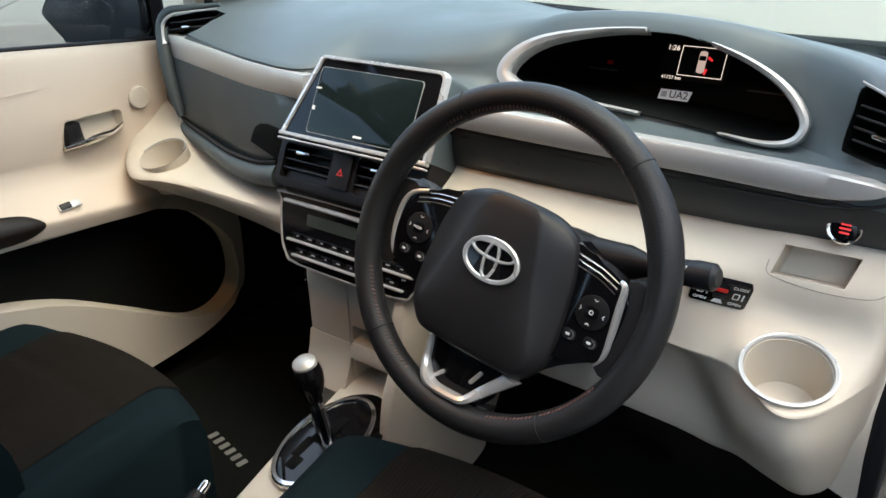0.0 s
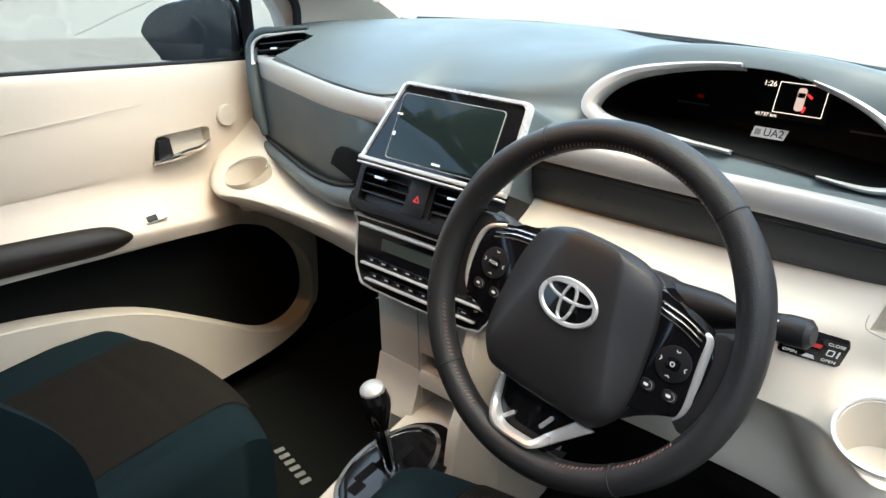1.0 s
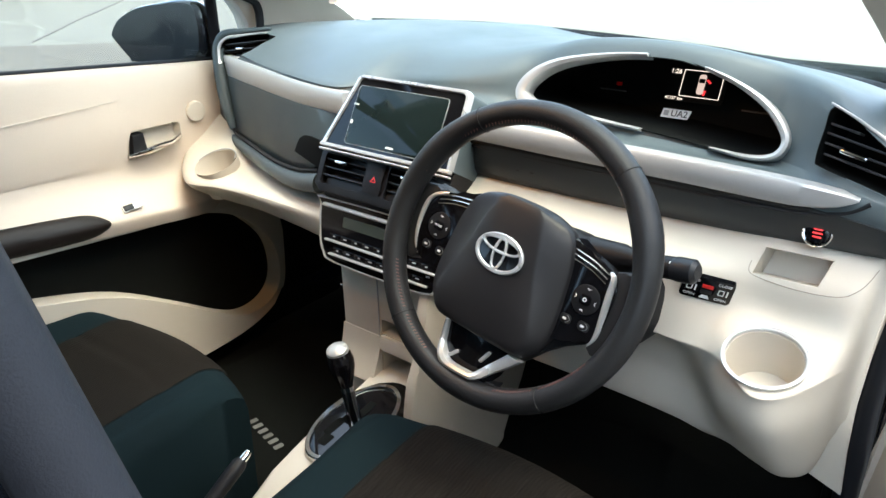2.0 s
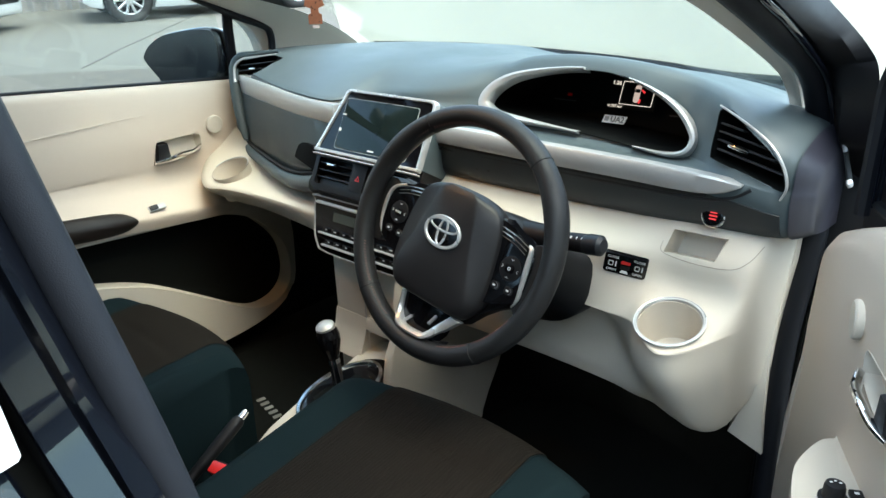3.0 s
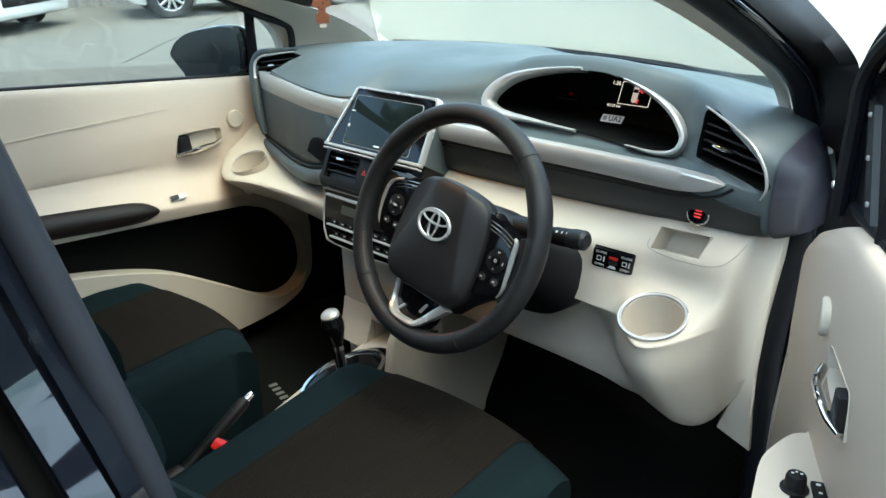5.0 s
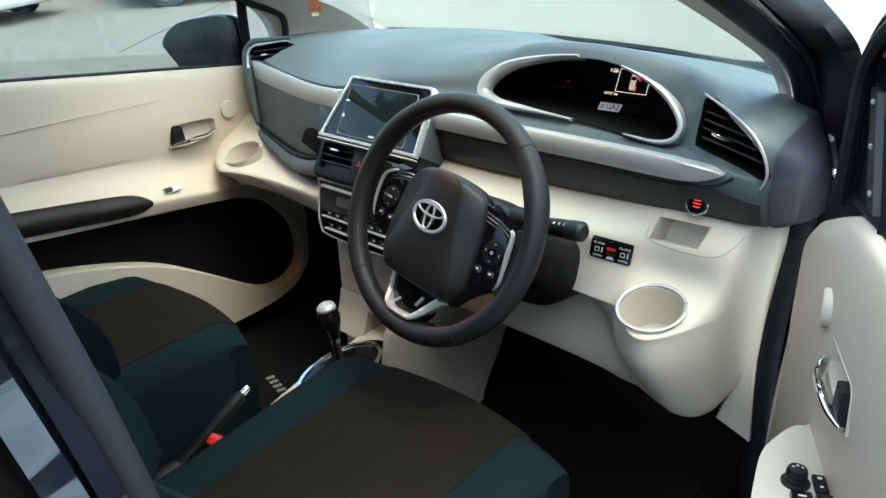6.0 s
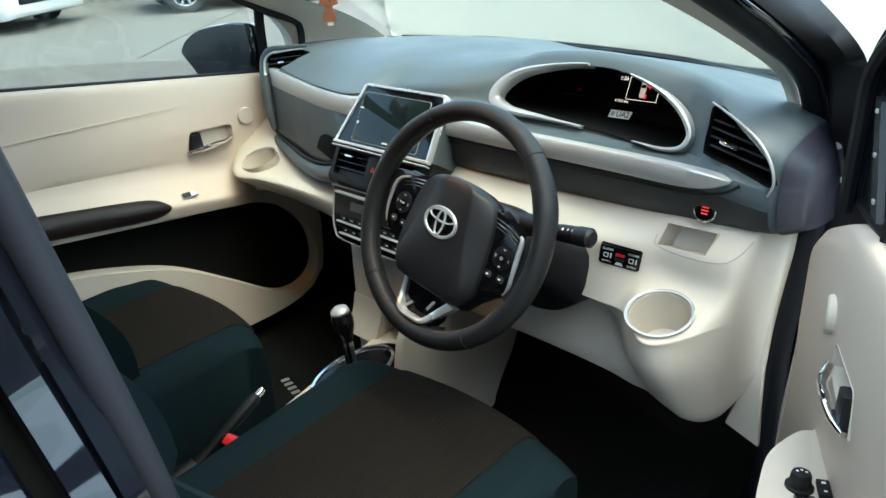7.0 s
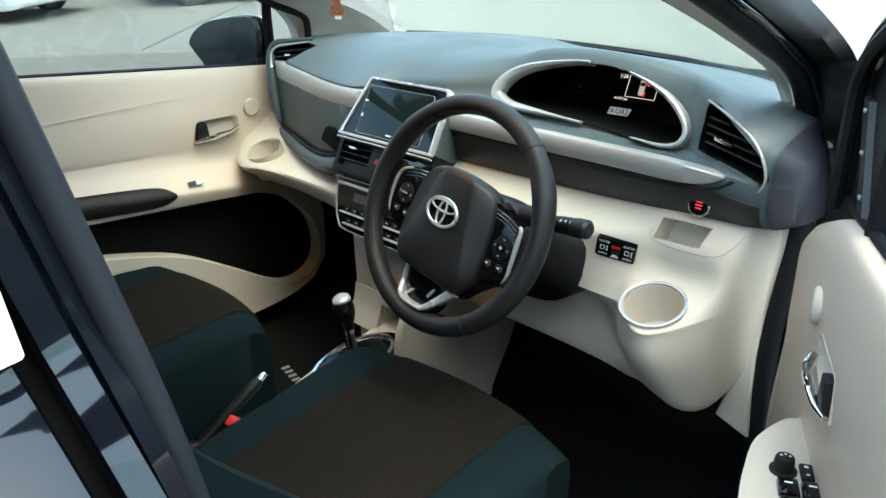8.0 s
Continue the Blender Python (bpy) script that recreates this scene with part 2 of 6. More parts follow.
def band(outer, inner, depth, m=None):
    """A flat closed frame between two outlines of equally many points, with softened edges."""
    rings = []
    for o, i in zip(outer, inner):
        o, i = Vector((o[0], o[1], 0)), Vector((i[0], i[1], 0))
        z = Vector((0, 0, depth))
        w = (i - o) * 0.2
        rings.append([o, o + z * 0.7, o + w + z, i - w + z, i + z * 0.7, i])
    bm = loft(rings, loop=True)
    if m is not None:
        bmesh.ops.transform(bm, matrix=m, verts=bm.verts)
    return bm


def ellipse(a, b, n=32, x=0, y=0):
    return [(x + a * math.cos(2 * math.pi * k / n), y + b * math.sin(2 * math.pi * k / n)) for k in range(n)]


def rounded(w, h, r, seg=5, x=0, y=0):
    out = []
    for cx, cy, a in ((w / 2 - r, h / 2 - r, 0), (-w / 2 + r, h / 2 - r, 90), (-w / 2 + r, -h / 2 + r, 180), (w / 2 - r, -h / 2 + r, 270)):
        out += [(x + cx + r * math.cos(radians(a + 90 * k / seg)), y + cy + r * math.sin(radians(a + 90 * k / seg))) for k in range(seg + 1)]
    return out


def basis(origin, right, up):
    """The pose whose x runs along right, whose y along up and whose z out of both."""
    x = Vector(right).normalized()
    z = x.cross(Vector(up)).normalized()
    y = z.cross(x)
    m = Matrix((x, y, z)).transposed().to_4x4()
    m.translation = origin
    return m


def carve(ob, *tools):
    """Cuts the tools' volumes out of ob's mesh."""
    for bm in tools:
        me = bpy.data.meshes.new("tool")
        bmesh.ops.recalc_face_normals(bm, faces=bm.faces)
        bm.to_mesh(me)
        bm.free()
        bpy.context.view_layer.update()
        tool = new("tool", me)
        tool.matrix_world = ob.matrix_world.copy()
        mod = ob.modifiers.new("cut", "BOOLEAN")
        mod.operation, mod.object, mod.solver = "DIFFERENCE", tool, "EXACT"
        bpy.context.view_layer.update()
        done = bpy.data.meshes.new_from_object(ob.evaluated_get(bpy.context.evaluated_depsgraph_get()))
        ob.modifiers.clear()
        old = ob.data
        ob.data = done
        done.name = old.name
        bpy.data.objects.remove(tool)
        bpy.data.meshes.remove(old)
        bpy.data.meshes.remove(me)
    ob.data.set_sharp_from_angle(angle=radians(38))
    return ob


def lettering(text, size, m, mat, parent, name="lettering"):
    cu = bpy.data.curves.new("text", "FONT")
    cu.body, cu.size, cu.align_x, cu.align_y, cu.extrude = text, size, "CENTER", "CENTER", 0.0002
    tmp = new("text", cu)
    bpy.context.view_layer.update()
    me = bpy.data.meshes.new_from_object(tmp.evaluated_get(bpy.context.evaluated_depsgraph_get()))
    bpy.data.objects.remove(tmp)
    me.materials.clear()
    me.materials.append(mat)
    me.transform(m)
    return attach(new(name, me), parent)


def profile_loft(stations, steps_x=5, steps_p=4):
    """A solid along x whose y, z outline changes from station to station."""
    xs = [s[0] for s in stations]
    lines = []
    for k in range(len(stations[0][1])):
        lines.append(curve([(x, *s[1][k]) for x, s in zip(xs, stations)], steps_x))
    rings = []
    for i in range(len(lines[0])):
        rings.append(curve([ln[i] for ln in lines], steps_p, closed=False))
    return rings

# ---- the car's shell ----
X, Y, Z = Vector((1, 0, 0)), Vector((0, 1, 0)), Vector((0, 0, 1))


def solid(name, bm, mat, label, category, kind="structure", angle=38):
    return tagged(part(name, bm, mat, angle=angle), label, category, "", kind)


def yz_plate(outline, x0, x1, bevel=0.0):
    """A piece lying in a y, z plane from x0 to x1; its bevelled side is at x1."""
    m = Matrix(((0, 0, 1 if x1 > x0 else -1, x0), (1, 0, 0, 0), (0, 1, 0, 0), (0, 0, 0, 1)))
    return plate(outline, abs(x1 - x0), m, bevel)


floor = solid("floor", rbox((1.50, 2.9, 0.06), 0.01, (0, -0.55, 0.24)), CARPET, "black carpeted floor of the car", "floor")
solid("firewall", rbox((1.46, 0.05, 0.85), 0.01, (0, 0.86, 0.66)), CARPET, "black carpeted bulkhead at the end of the footwells", "bulkhead")
solid("ceiling", rbox((1.24, 1.9, 0.05), 0.02, (0, -1.05, 1.60)), HEADLINER, "beige cloth headliner under the roof", "ceiling")
lamp = thing("map_lamp", "lit warm map lamp in the headliner above the console", "lamp", (0.0, -0.22, 1.575))
part("housing", rbox((0.20, 0.13, 0.022), 0.010, (0.0, -0.22, 1.566)), HEADLINER, lamp, "beige lamp housing")
part("diffuser", rbox((0.060, 0.045, 0.010), 0.004, (0.0, -0.22, 1.553)), WARM_GLOW, lamp, "warm glowing lamp glass")
roof = loft([[(x, y, 1.63 + 0.05 * (1 - (x / 0.66) ** 2) + dz) for x in (-0.66, -0.5, -0.25, 0, 0.25, 0.5, 0.66)] + [(x, y, 1.63 + dz) for x in (0.6, 0, -0.6)]
             for y, dz in ((-0.1, -0.03), (-0.4, 0), (-1.2, 0), (-2.0, -0.03))])
solid("roof", roof, PAINT, "glossy black car roof", "roof")
for side in (-1, 1):
    sill = rbox((0.12, 2.6, 0.16), 0.03, (side * 0.79, -0.55, 0.29))
    solid("sill", sill, PAINT, "glossy black door sill of the car", "sill")

# windscreen pillars: beige trim inside, rubber seal and black body outside
for side in (-1, 1):
    def s3(x, y, z):
        return Vector((side * x, y, z))
    rim_w = [s3(0.570, 0.735, 1.095), s3(0.570, 0.65, 1.153), s3(0.570, 0.536, 1.206), s3(0.570, 0.42, 1.243), s3(0.570, 0.31, 1.277), s3(0.545, -0.05, 1.42), s3(0.51, -0.45, 1.59)]
    rim_o = [s3(0.712, 0.490, 1.070), s3(0.708, 0.475, 1.130), s3(0.698, 0.430, 1.182), s3(0.687, 0.355, 1.222), s3(0.672, 0.215, 1.281), s3(0.620, -0.13, 1.435), s3(0.58, -0.48, 1.585)]
    out = Vector((side * 0.09, 0.03, 0.0))
    if side > 0:  # seen edge-on from the driver's doorway: a narrow band
        rim_w = [s3(0.710, 0.477, 1.058), s3(0.708, 0.465, 1.089), s3(0.706, 0.442, 1.126), s3(0.702, 0.406, 1.162), s3(0.697, 0.368, 1.185), s3(0.693, 0.322, 1.206), s3(0.689, 0.246, 1.237), s3(0.685, 0.186, 1.261), s3(0.680, 0.109, 1.290), s3(0.645, -0.13, 1.385), s3(0.60, -0.46, 1.56)]
        rim_o = [s3(0.725, 0.496, 1.056), s3(0.7245, 0.484, 1.085), s3(0.724, 0.470, 1.113), s3(0.722, 0.439, 1.151), s3(0.720, 0.405, 1.175), s3(0.716, 0.340, 1.211), s3(0.711, 0.270, 1.244), s3(0.706, 0.201, 1.273), s3(0.700, 0.134, 1.296), s3(0.665, -0.12, 1.400), s3(0.62, -0.45, 1.575)]
        out = Vector((0.03, 0.06, 0.0))
    sect = []
    for a, b in zip(rim_w, rim_o):
        sect.append([a, a.lerp(b, 0.33) + s3(0.004, 0.006, 0.002), a.lerp(b, 0.7) + s3(0.002, 0.002, 0.0), b, b + out, a + out * 1.1])
    lines = [curve([r[k] for r in sect], 4) for k in range(6)]
    rings = [curve([ln[i] for ln in lines], 3, closed=True) if side > 0 else [ln[i] for ln in lines] for i in range(len(lines[0]))]
    solid("pillar_1" if side < 0 else "pillar_2", loft(rings), LIT_PILLAR_BEIGE, "beige plastic trim of the windscreen pillar, brightness painted in", "pillar")
    seal = [s3(0.775, 0.415, 0.30), s3(0.785, 0.415, 0.60), s3(0.785, 0.42, 0.90), s3(0.775, 0.430, 1.02), s3(0.760, 0.415, 1.09), s3(0.754, 0.402, 1.15), s3(0.738, 0.365, 1.195), s3(0.720, 0.325, 1.224), s3(0.700, 0.235, 1.268), s3(0.687, 0.175, 1.294), s3(0.635, -0.17, 1.445), s3(0.61, -0.48, 1.58)]
    if side < 0:  # the quarter window begins above
        seal = seal[:4]
    if side > 0:
        seal = [s3(0.775, 0.415, 0.30), s3(0.770, 0.415, 0.50), s3(0.765, 0.415, 0.72), s3(0.778, 0.425, 0.92), s3(0.772, 0.455, 1.01), s3(0.758, 0.464, 1.063), s3(0.752, 0.449, 1.111), s3(0.748, 0.416, 1.158), s3(0.742, 0.363, 1.199), s3(0.736, 0.295, 1.231), s3(0.728, 0.199, 1.274), s3(0.722, 0.133, 1.302), s3(0.690, -0.10, 1.405), s3(0.635, -0.46, 1.585)]
        flange = [s3(0.79, 0.44, 0.60), s3(0.79, 0.45, 0.90), s3(0.785, 0.46, 1.012), s3(0.778, 0.452, 1.074), s3(0.772, 0.430, 1.126), s3(0.766, 0.390, 1.175), s3(0.760, 0.321, 1.215), s3(0.752, 0.225, 1.263), s3(0.745, 0.145, 1.297), s3(0.712, -0.08, 1.405), s3(0.65, -0.45, 1.60)]
        solid("body_flange", tube(curve(flange, 6), 0.0055, 10), PAINT, "glossy black body edge beside the door seal", "trim")
    solid("door_seal", tube(curve(seal, 6), 0.020 if side > 0 else 0.021, 10), RUBBER, "black rubber door seal round the doorway", "seal")
    body = [(s3(0.80, 0.44, 0.30), s3(0.83, 0.60, 0.30)), (s3(0.81, 0.44, 0.70), s3(0.84, 0.60, 0.70)), (s3(0.81, 0.445, 1.0), s3(0.83, 0.62, 1.0)),
            (s3(0.800, 0.43, 1.10), s3(0.86, 0.60, 1.09)), (s3(0.787, 0.395, 1.18), s3(0.84, 0.55, 1.18)), (s3(0.752, 0.315, 1.24), s3(0.80, 0.46, 1.26)), (s3(0.722, 0.19, 1.305), s3(0.76, 0.34, 1.335)), (s3(0.675, -0.13, 1.47), s3(0.62, 0.02, 1.50)), (s3(0.64, -0.45, 1.60), s3(0.58, -0.38, 1.64))]
    if side > 0:
        body = [(s3(0.80, 0.46, 0.30), s3(0.83, 0.60, 0.30)), (s3(0.80, 0.46, 0.70), s3(0.835, 0.58, 0.70)), (s3(0.80, 0.48, 1.0), s3(0.835, 0.47, 1.0)),
                (s3(0.785, 0.475, 1.08), s3(0.845, 0.38, 1.09)), (s3(0.775, 0.420, 1.165), s3(0.840, 0.365, 1.180)), (s3(0.768, 0.340, 1.215), s3(0.816, 0.376, 1.221)), (s3(0.756, 0.220, 1.272), s3(0.757, 0.345, 1.289)), (s3(0.737, 0.08, 1.338), s3(0.732, 0.22, 1.350)), (s3(0.715, -0.08, 1.415), s3(0.70, 0.02, 1.43)), (s3(0.65, -0.45, 1.605), s3(0.58, -0.38, 1.64))]
    if side < 0:
        body = body[:3]
    rings = []
    for a, b in body:
        inward = Vector((-side * 0.05, 0.02, 0))
        swell = 1.0 if a.z < 1.05 else 0.3
        rings.append([a, a.lerp(b, 0.12) + Vector((side * 0.012 * swell, 0, 0)), a.lerp(b, 0.5) + Vector((side * 0.018 * swell, 0, 0.0)), b, b + inward, a + inward * 0.4])
    lines = [curve([r[k] for r in rings], 6) for k in range(6)]
    solid("body_pillar", loft([[ln[i] for ln in lines] for i in range(len(lines[0]))]), BLACK, "black body side of the windscreen pillar", "pillar")

# windscreen
outer = [Vector(p) for p in ((-0.60, 0.80, 1.095), (-0.30, 0.885, 1.097), (0, 0.895, 1.094), (0.35, 0.845, 1.089), (0.68, 0.68, 1.080))]
inner = [Vector(p) for p in ((-0.50, -0.14, 1.50), (-0.26, -0.09, 1.53), (0, -0.07, 1.54), (0.28, -0.09, 1.53), (0.62, -0.14, 1.49))]
rows = []
for k in range(9):
    t = k / 8
    rows.append(curve([a.lerp(b, t) + Vector((0, 0.05, 0.07)) * math.sin(math.pi * t) * 0.6 for a, b in zip(outer, inner)], 4))
front = loft(rows, closed=False)
geom = bmesh.ops.extrude_face_region(front, geom=front.faces[:])
bmesh.ops.translate(front, vec=(0, 0.004, 0.004), verts=[v for v in geom["geom"] if isinstance(v, bmesh.types.BMVert)])
windscreen = solid("window_1", front, GLASS, "clear windscreen glass of the car", "windscreen")
windscreen.visible_shadow = False
# black border, scuttle and wipers beyond the glass
border = [p + Vector((0, 0.010, 0.001)) for p in curve(outer, 6)]
solid("scuttle", tube(border, 0.008, 8, flat=0.6), RUBBER, "black rubber strip along the windscreen's foot", "trim")
rings = [[(x, 0.93 - 0.25 * x * x, 1.04), (x, 0.95 - 0.25 * x * x, 1.062), (x, 1.04 - 0.25 * x * x, 1.055), (x, 1.08 - 0.25 * x * x, 1.03), (x, 1.0 - 0.25 * x * x, 1.02)] for x in [k / 10 - 0.7 for k in range(15)]]
solid("scuttle", loft(rings), BLACK, "black plastic scuttle panel below the windscreen", "trim")


def bonnet_ring(y, z, w):
    return [(x * w, y, z - 0.10 * abs(x) ** 3) for x in (-1, -0.8, -0.5, 0, 0.5, 0.8, 1)] + [(0.9 * w, y, z - 0.4), (-0.9 * w, y, z - 0.4)]


solid("bonnet", loft([bonnet_ring(1.02, 1.02, 0.80), bonnet_ring(1.3, 0.99, 0.80), bonnet_ring(1.6, 0.93, 0.77), bonnet_ring(1.78, 0.82, 0.70)]), PAINT, "glossy black bonnet of the car", "bonnet")
for x0, x1, n in ((0.55, 0.02, 0), (-0.08, -0.55, 1)):
    wiper = thing("wiper", "black windscreen wiper lying along the glass", "wiper", (x0, 0.9, 1.1), "windscreen wipers")
    a, b = Vector((x0, 0.925 - 0.2 * x0 * x0, 1.074)), Vector((x1, 0.925 - 0.2 * x1 * x1, 1.080))
    part("arm", tube([a, a.lerp(b, 0.3) + Z * 0.006, a.lerp(b, 0.6) + Z * 0.006, a.lerp(b, 0.75)], [0.007, 0.006, 0.005, 0.004], 8), BLACK, wiper)
    part("blade", tube([a.lerp(b, 0.15) - Y * 0.01, a.lerp(b, 1.0) - Y * 0.01], 0.005, 6), RUBBER, wiper)

# passenger-side windows, their posts and the rear side of the shell
for name, pts, label in (("window_2", ((0.385, 1.05), (-0.62, 1.11), (-0.60, 1.42), (-0.30, 1.45), (0.02, 1.40), (0.36, 1.235)), "clear side window glass above the passenger door"),
                         ("window_3", ((0.525, 1.085), (0.405, 1.075), (0.405, 1.225), (0.475, 1.195), (0.52, 1.172)), "small fixed quarter window beside the passenger door"),
                         ("window_4", ((-0.72, 1.05), (-2.0, 1.08), (-1.95, 1.45), (-0.72, 1.46)), "dark tinted rear side window glass of the car")):
    g = yz_plate(pts, -0.738, -0.734)
    ob = solid(name, g, DARK_GLASS if name == "window_4" else GLASS, label, "window")
    ob.visible_shadow = name == "window_4"
post = [(-0.725, 0.388, 1.045), (-0.722, 0.388, 1.105), (-0.720, 0.387, 1.18), (-0.718, 0.391, 1.25)]
solid("window_post", tube(post, 0.014, 8, flat=0.7), RUBBER, "black upright post between side window and quarter window", "post")
frame_pts = [(-0.66, -0.12, 1.44), (-0.672, 0.15, 1.32), (-0.675, 0.249, 1.275), (-0.675, 0.312, 1.245), (-0.675, 0.385, 1.21), (-0.675, 0.468, 1.178), (-0.675, 0.488, 1.156), (-0.675, 0.49, 1.121), (-0.675, 0.484, 1.089)]
solid("window_seal", tube(curve(frame_pts, 5), 0.010, 8), RUBBER, "black rubber seal round the passenger-side window", "seal")
for side in (-1,):
    solid("rear_side", rbox((0.08, 1.4, 0.80), 0.02, (side * 0.76, -1.38, 0.68)), BEIGE, "beige trimmed rear side of the cabin", "wall")
    solid("rear_side_top", rbox((0.08, 2.2, 0.10), 0.03, (side * 0.66, -1.1, 1.54)), PAINT, "black side rail of the roof", "rail")
    solid("pillar_3", loft([[(side * 0.74, -0.62, 0.3), (side * 0.74, -0.74, 0.3), (side * 0.82, -0.76, 0.3), (side * 0.82, -0.62, 0.3)],
                           [(side * 0.72, -0.62, 1.1), (side * 0.72, -0.72, 1.1), (side * 0.78, -0.72, 1.1), (side * 0.78, -0.62, 1.1)],
                           [(side * 0.64, -0.62, 1.55), (side * 0.64, -0.70, 1.55), (side * 0.69, -0.70, 1.55), (side * 0.69, -0.62, 1.55)]]), BEIGE, "beige trimmed centre pillar on the passenger side", "pillar")
solid("rear_wall", rbox((1.5, 0.08, 0.78), 0.02, (0, -2.05, 0.66)), BEIGE, "beige trimmed tail of the cabin", "wall")
solid("tailgate", loft([[(x, -2.10, 0.30), (x, -2.16, 0.50), (x, -2.15, 0.95), (x, -2.10, 1.06), (x, -2.095, 1.0)] for x in (-0.80, -0.4, 0, 0.4, 0.80)]), PAINT, "glossy black tailgate of the car", "tailgate")
tail = solid("window_5", loft([[(x * 1.08, -2.09, 1.06), (x, -2.02, 1.60), (x, -2.014, 1.60), (x * 1.08, -2.084, 1.06)] for x in (-0.62, 0, 0.62)]), DARK_GLASS, "dark tinted rear window glass of the car", "window")
for side in (-1, 1):
    solid("rear_pillar", tube([(side * 0.74, -2.07, 0.95), (side * 0.72, -2.05, 1.2), (side * 0.64, -1.99, 1.60)], 0.06, 10), PAINT, "black rear pillar of the car", "pillar")
solid("rear_side_top", rbox((0.08, 1.7, 0.12), 0.03, (0.66, -1.35, 1.54)), PAINT, "black side rail of the roof on the driver's side", "rail")

for side in (-1, 1):
    solid("footwell_side", rbox((0.05, 0.50, 0.78), 0.01, (side * 0.765, 0.70, 0.66)), CARPET, "black carpeted side of the footwell", "wall")

# ---- dashboard ----
dash = thing("dashboard", "slate-grey soft plastic dashboard with silver strips", "dashboard", (0, 0.45, 0.9))


def st(x, *p):
    return (x, p)


upper = [
    st(-0.722, (0.60, 1.085), (0.54, 1.095), (0.48, 1.095), (0.43, 1.085), (0.42, 1.07), (0.416, 1.055), (0.414, 1.02), (0.41, 0.905), (0.47, 0.895)),
    st(-0.700, (0.62, 1.095), (0.55, 1.108), (0.45, 1.106), (0.390, 1.095), (0.378, 1.08), (0.374, 1.058), (0.372, 1.02), (0.366, 0.895), (0.45, 0.88)),
    st(-0.600, (0.74, 1.10), (0.58, 1.118), (0.44, 1.112), (0.351, 1.091), (0.343, 1.076), (0.340, 1.058), (0.338, 1.02), (0.335, 0.880), (0.42, 0.87)),
    st(-0.450, (0.84, 1.105), (0.62, 1.125), (0.43, 1.116), (0.314, 1.077), (0.303, 1.068), (0.300, 1.056), (0.298, 1.02), (0.300, 0.865), (0.40, 0.855)),
    st(-0.280, (0.885, 1.105), (0.64, 1.13), (0.42, 1.118), (0.273, 1.074), (0.261, 1.065), (0.257, 1.055), (0.255, 1.02), (0.245, 0.875), (0.36, 0.86)),
    st(-0.165, (0.90, 1.105), (0.65, 1.135), (0.42, 1.119), (0.271, 1.071), (0.261, 1.062), (0.256, 1.053), (0.252, 1.02), (0.228, 0.915), (0.33, 0.89)),
    st(-0.110, (0.90, 1.105), (0.65, 1.135), (0.43, 1.122), (0.345, 1.085), (0.325, 1.065), (0.320, 1.050), (0.318, 1.02), (0.290, 0.93), (0.36, 0.90)),
    st(0.000, (0.88, 1.096), (0.65, 1.129), (0.43, 1.124), (0.345, 1.092), (0.330, 1.068), (0.325, 1.050), (0.322, 1.015), (0.300, 0.93), (0.36, 0.90)),
    st(0.110, (0.87, 1.094), (0.65, 1.128), (0.45, 1.136), (0.375, 1.105), (0.350, 1.060), (0.285, 1.046), (0.280, 1.010), (0.285, 0.945), (0.36, 0.93)),
    st(0.165, (0.86, 1.093), (0.64, 1.128), (0.47, 1.144), (0.412, 1.124), (0.372, 1.048), (0.270, 1.045), (0.268, 1.010), (0.285, 0.943), (0.38, 0.93)),
    st(0.240, (0.85, 1.092), (0.63, 1.129), (0.47, 1.156), (0.408, 1.152), (0.364, 1.043), (0.270, 1.044), (0.268, 1.010), (0.285, 0.943), (0.38, 0.93)),
    st(0.360, (0.83, 1.090), (0.62, 1.129), (0.46, 1.162), (0.397, 1.164), (0.352, 1.042), (0.270, 1.043), (0.268, 1.010), (0.287, 0.943), (0.38, 0.93)),
    st(0.480, (0.80, 1.088), (0.60, 1.128), (0.46, 1.157), (0.394, 1.158), (0.349, 1.038), (0.270, 1.041), (0.268, 1.010), (0.290, 0.944), (0.38, 0.93)),
    st(0.570, (0.75, 1.087), (0.57, 1.124), (0.45, 1.146), (0.397, 1.140), (0.362, 1.036), (0.270, 1.039), (0.268, 1.009), (0.293, 0.945), (0.38, 0.93)),
    st(0.640, (0.69, 1.086), (0.53, 1.120), (0.41, 1.140), (0.340, 1.134), (0.315, 1.040), (0.268, 1.036), (0.268, 1.008), (0.295, 0.948), (0.38, 0.93)),
    st(0.710, (0.60, 1.086), (0.48, 1.110), (0.37, 1.122), (0.288, 1.108), (0.277, 1.040), (0.268, 1.030), (0.268, 1.002), (0.295, 0.950), (0.38, 0.93)),
    st(0.765, (0.54, 1.09), (0.46, 1.098), (0.37, 1.100), (0.290, 1.075), (0.278, 1.032), (0.275, 1.020), (0.277, 0.992), (0.300, 0.953), (0.38, 0.93)),
    st(0.795, (0.50, 1.05), (0.46, 1.055), (0.41, 1.055), (0.345, 1.045), (0.335, 1.020), (0.332, 1.010), (0.335, 0.985), (0.345, 0.955), (0.40, 0.94)),
]
rings = profile_loft(upper)
for r in rings:
    r.append(Vector((r[0].x, r[0].y, 0.93)))
top_pad = part("top_pad", loft(rings), SLATE, dash, "slate-grey soft dashboard pad", angle=50)
# thin skin on the pad's lower face that carries its shade as colour
fascia = []
for r in rings:
    if 0.004 < r[0].x < 0.766:
        face = [p for p in r[24:32]]
        fascia.append([p + Vector((0, -0.0025, 0.0)) for p in face] + [p + Vector((0, 0.006, 0.003)) for p in reversed(face)])
part("fascia", loft(fascia), DARK_AND_SHADED_SLATE, dash, "slate fascia below the silver strip, shade painted in", angle=60)
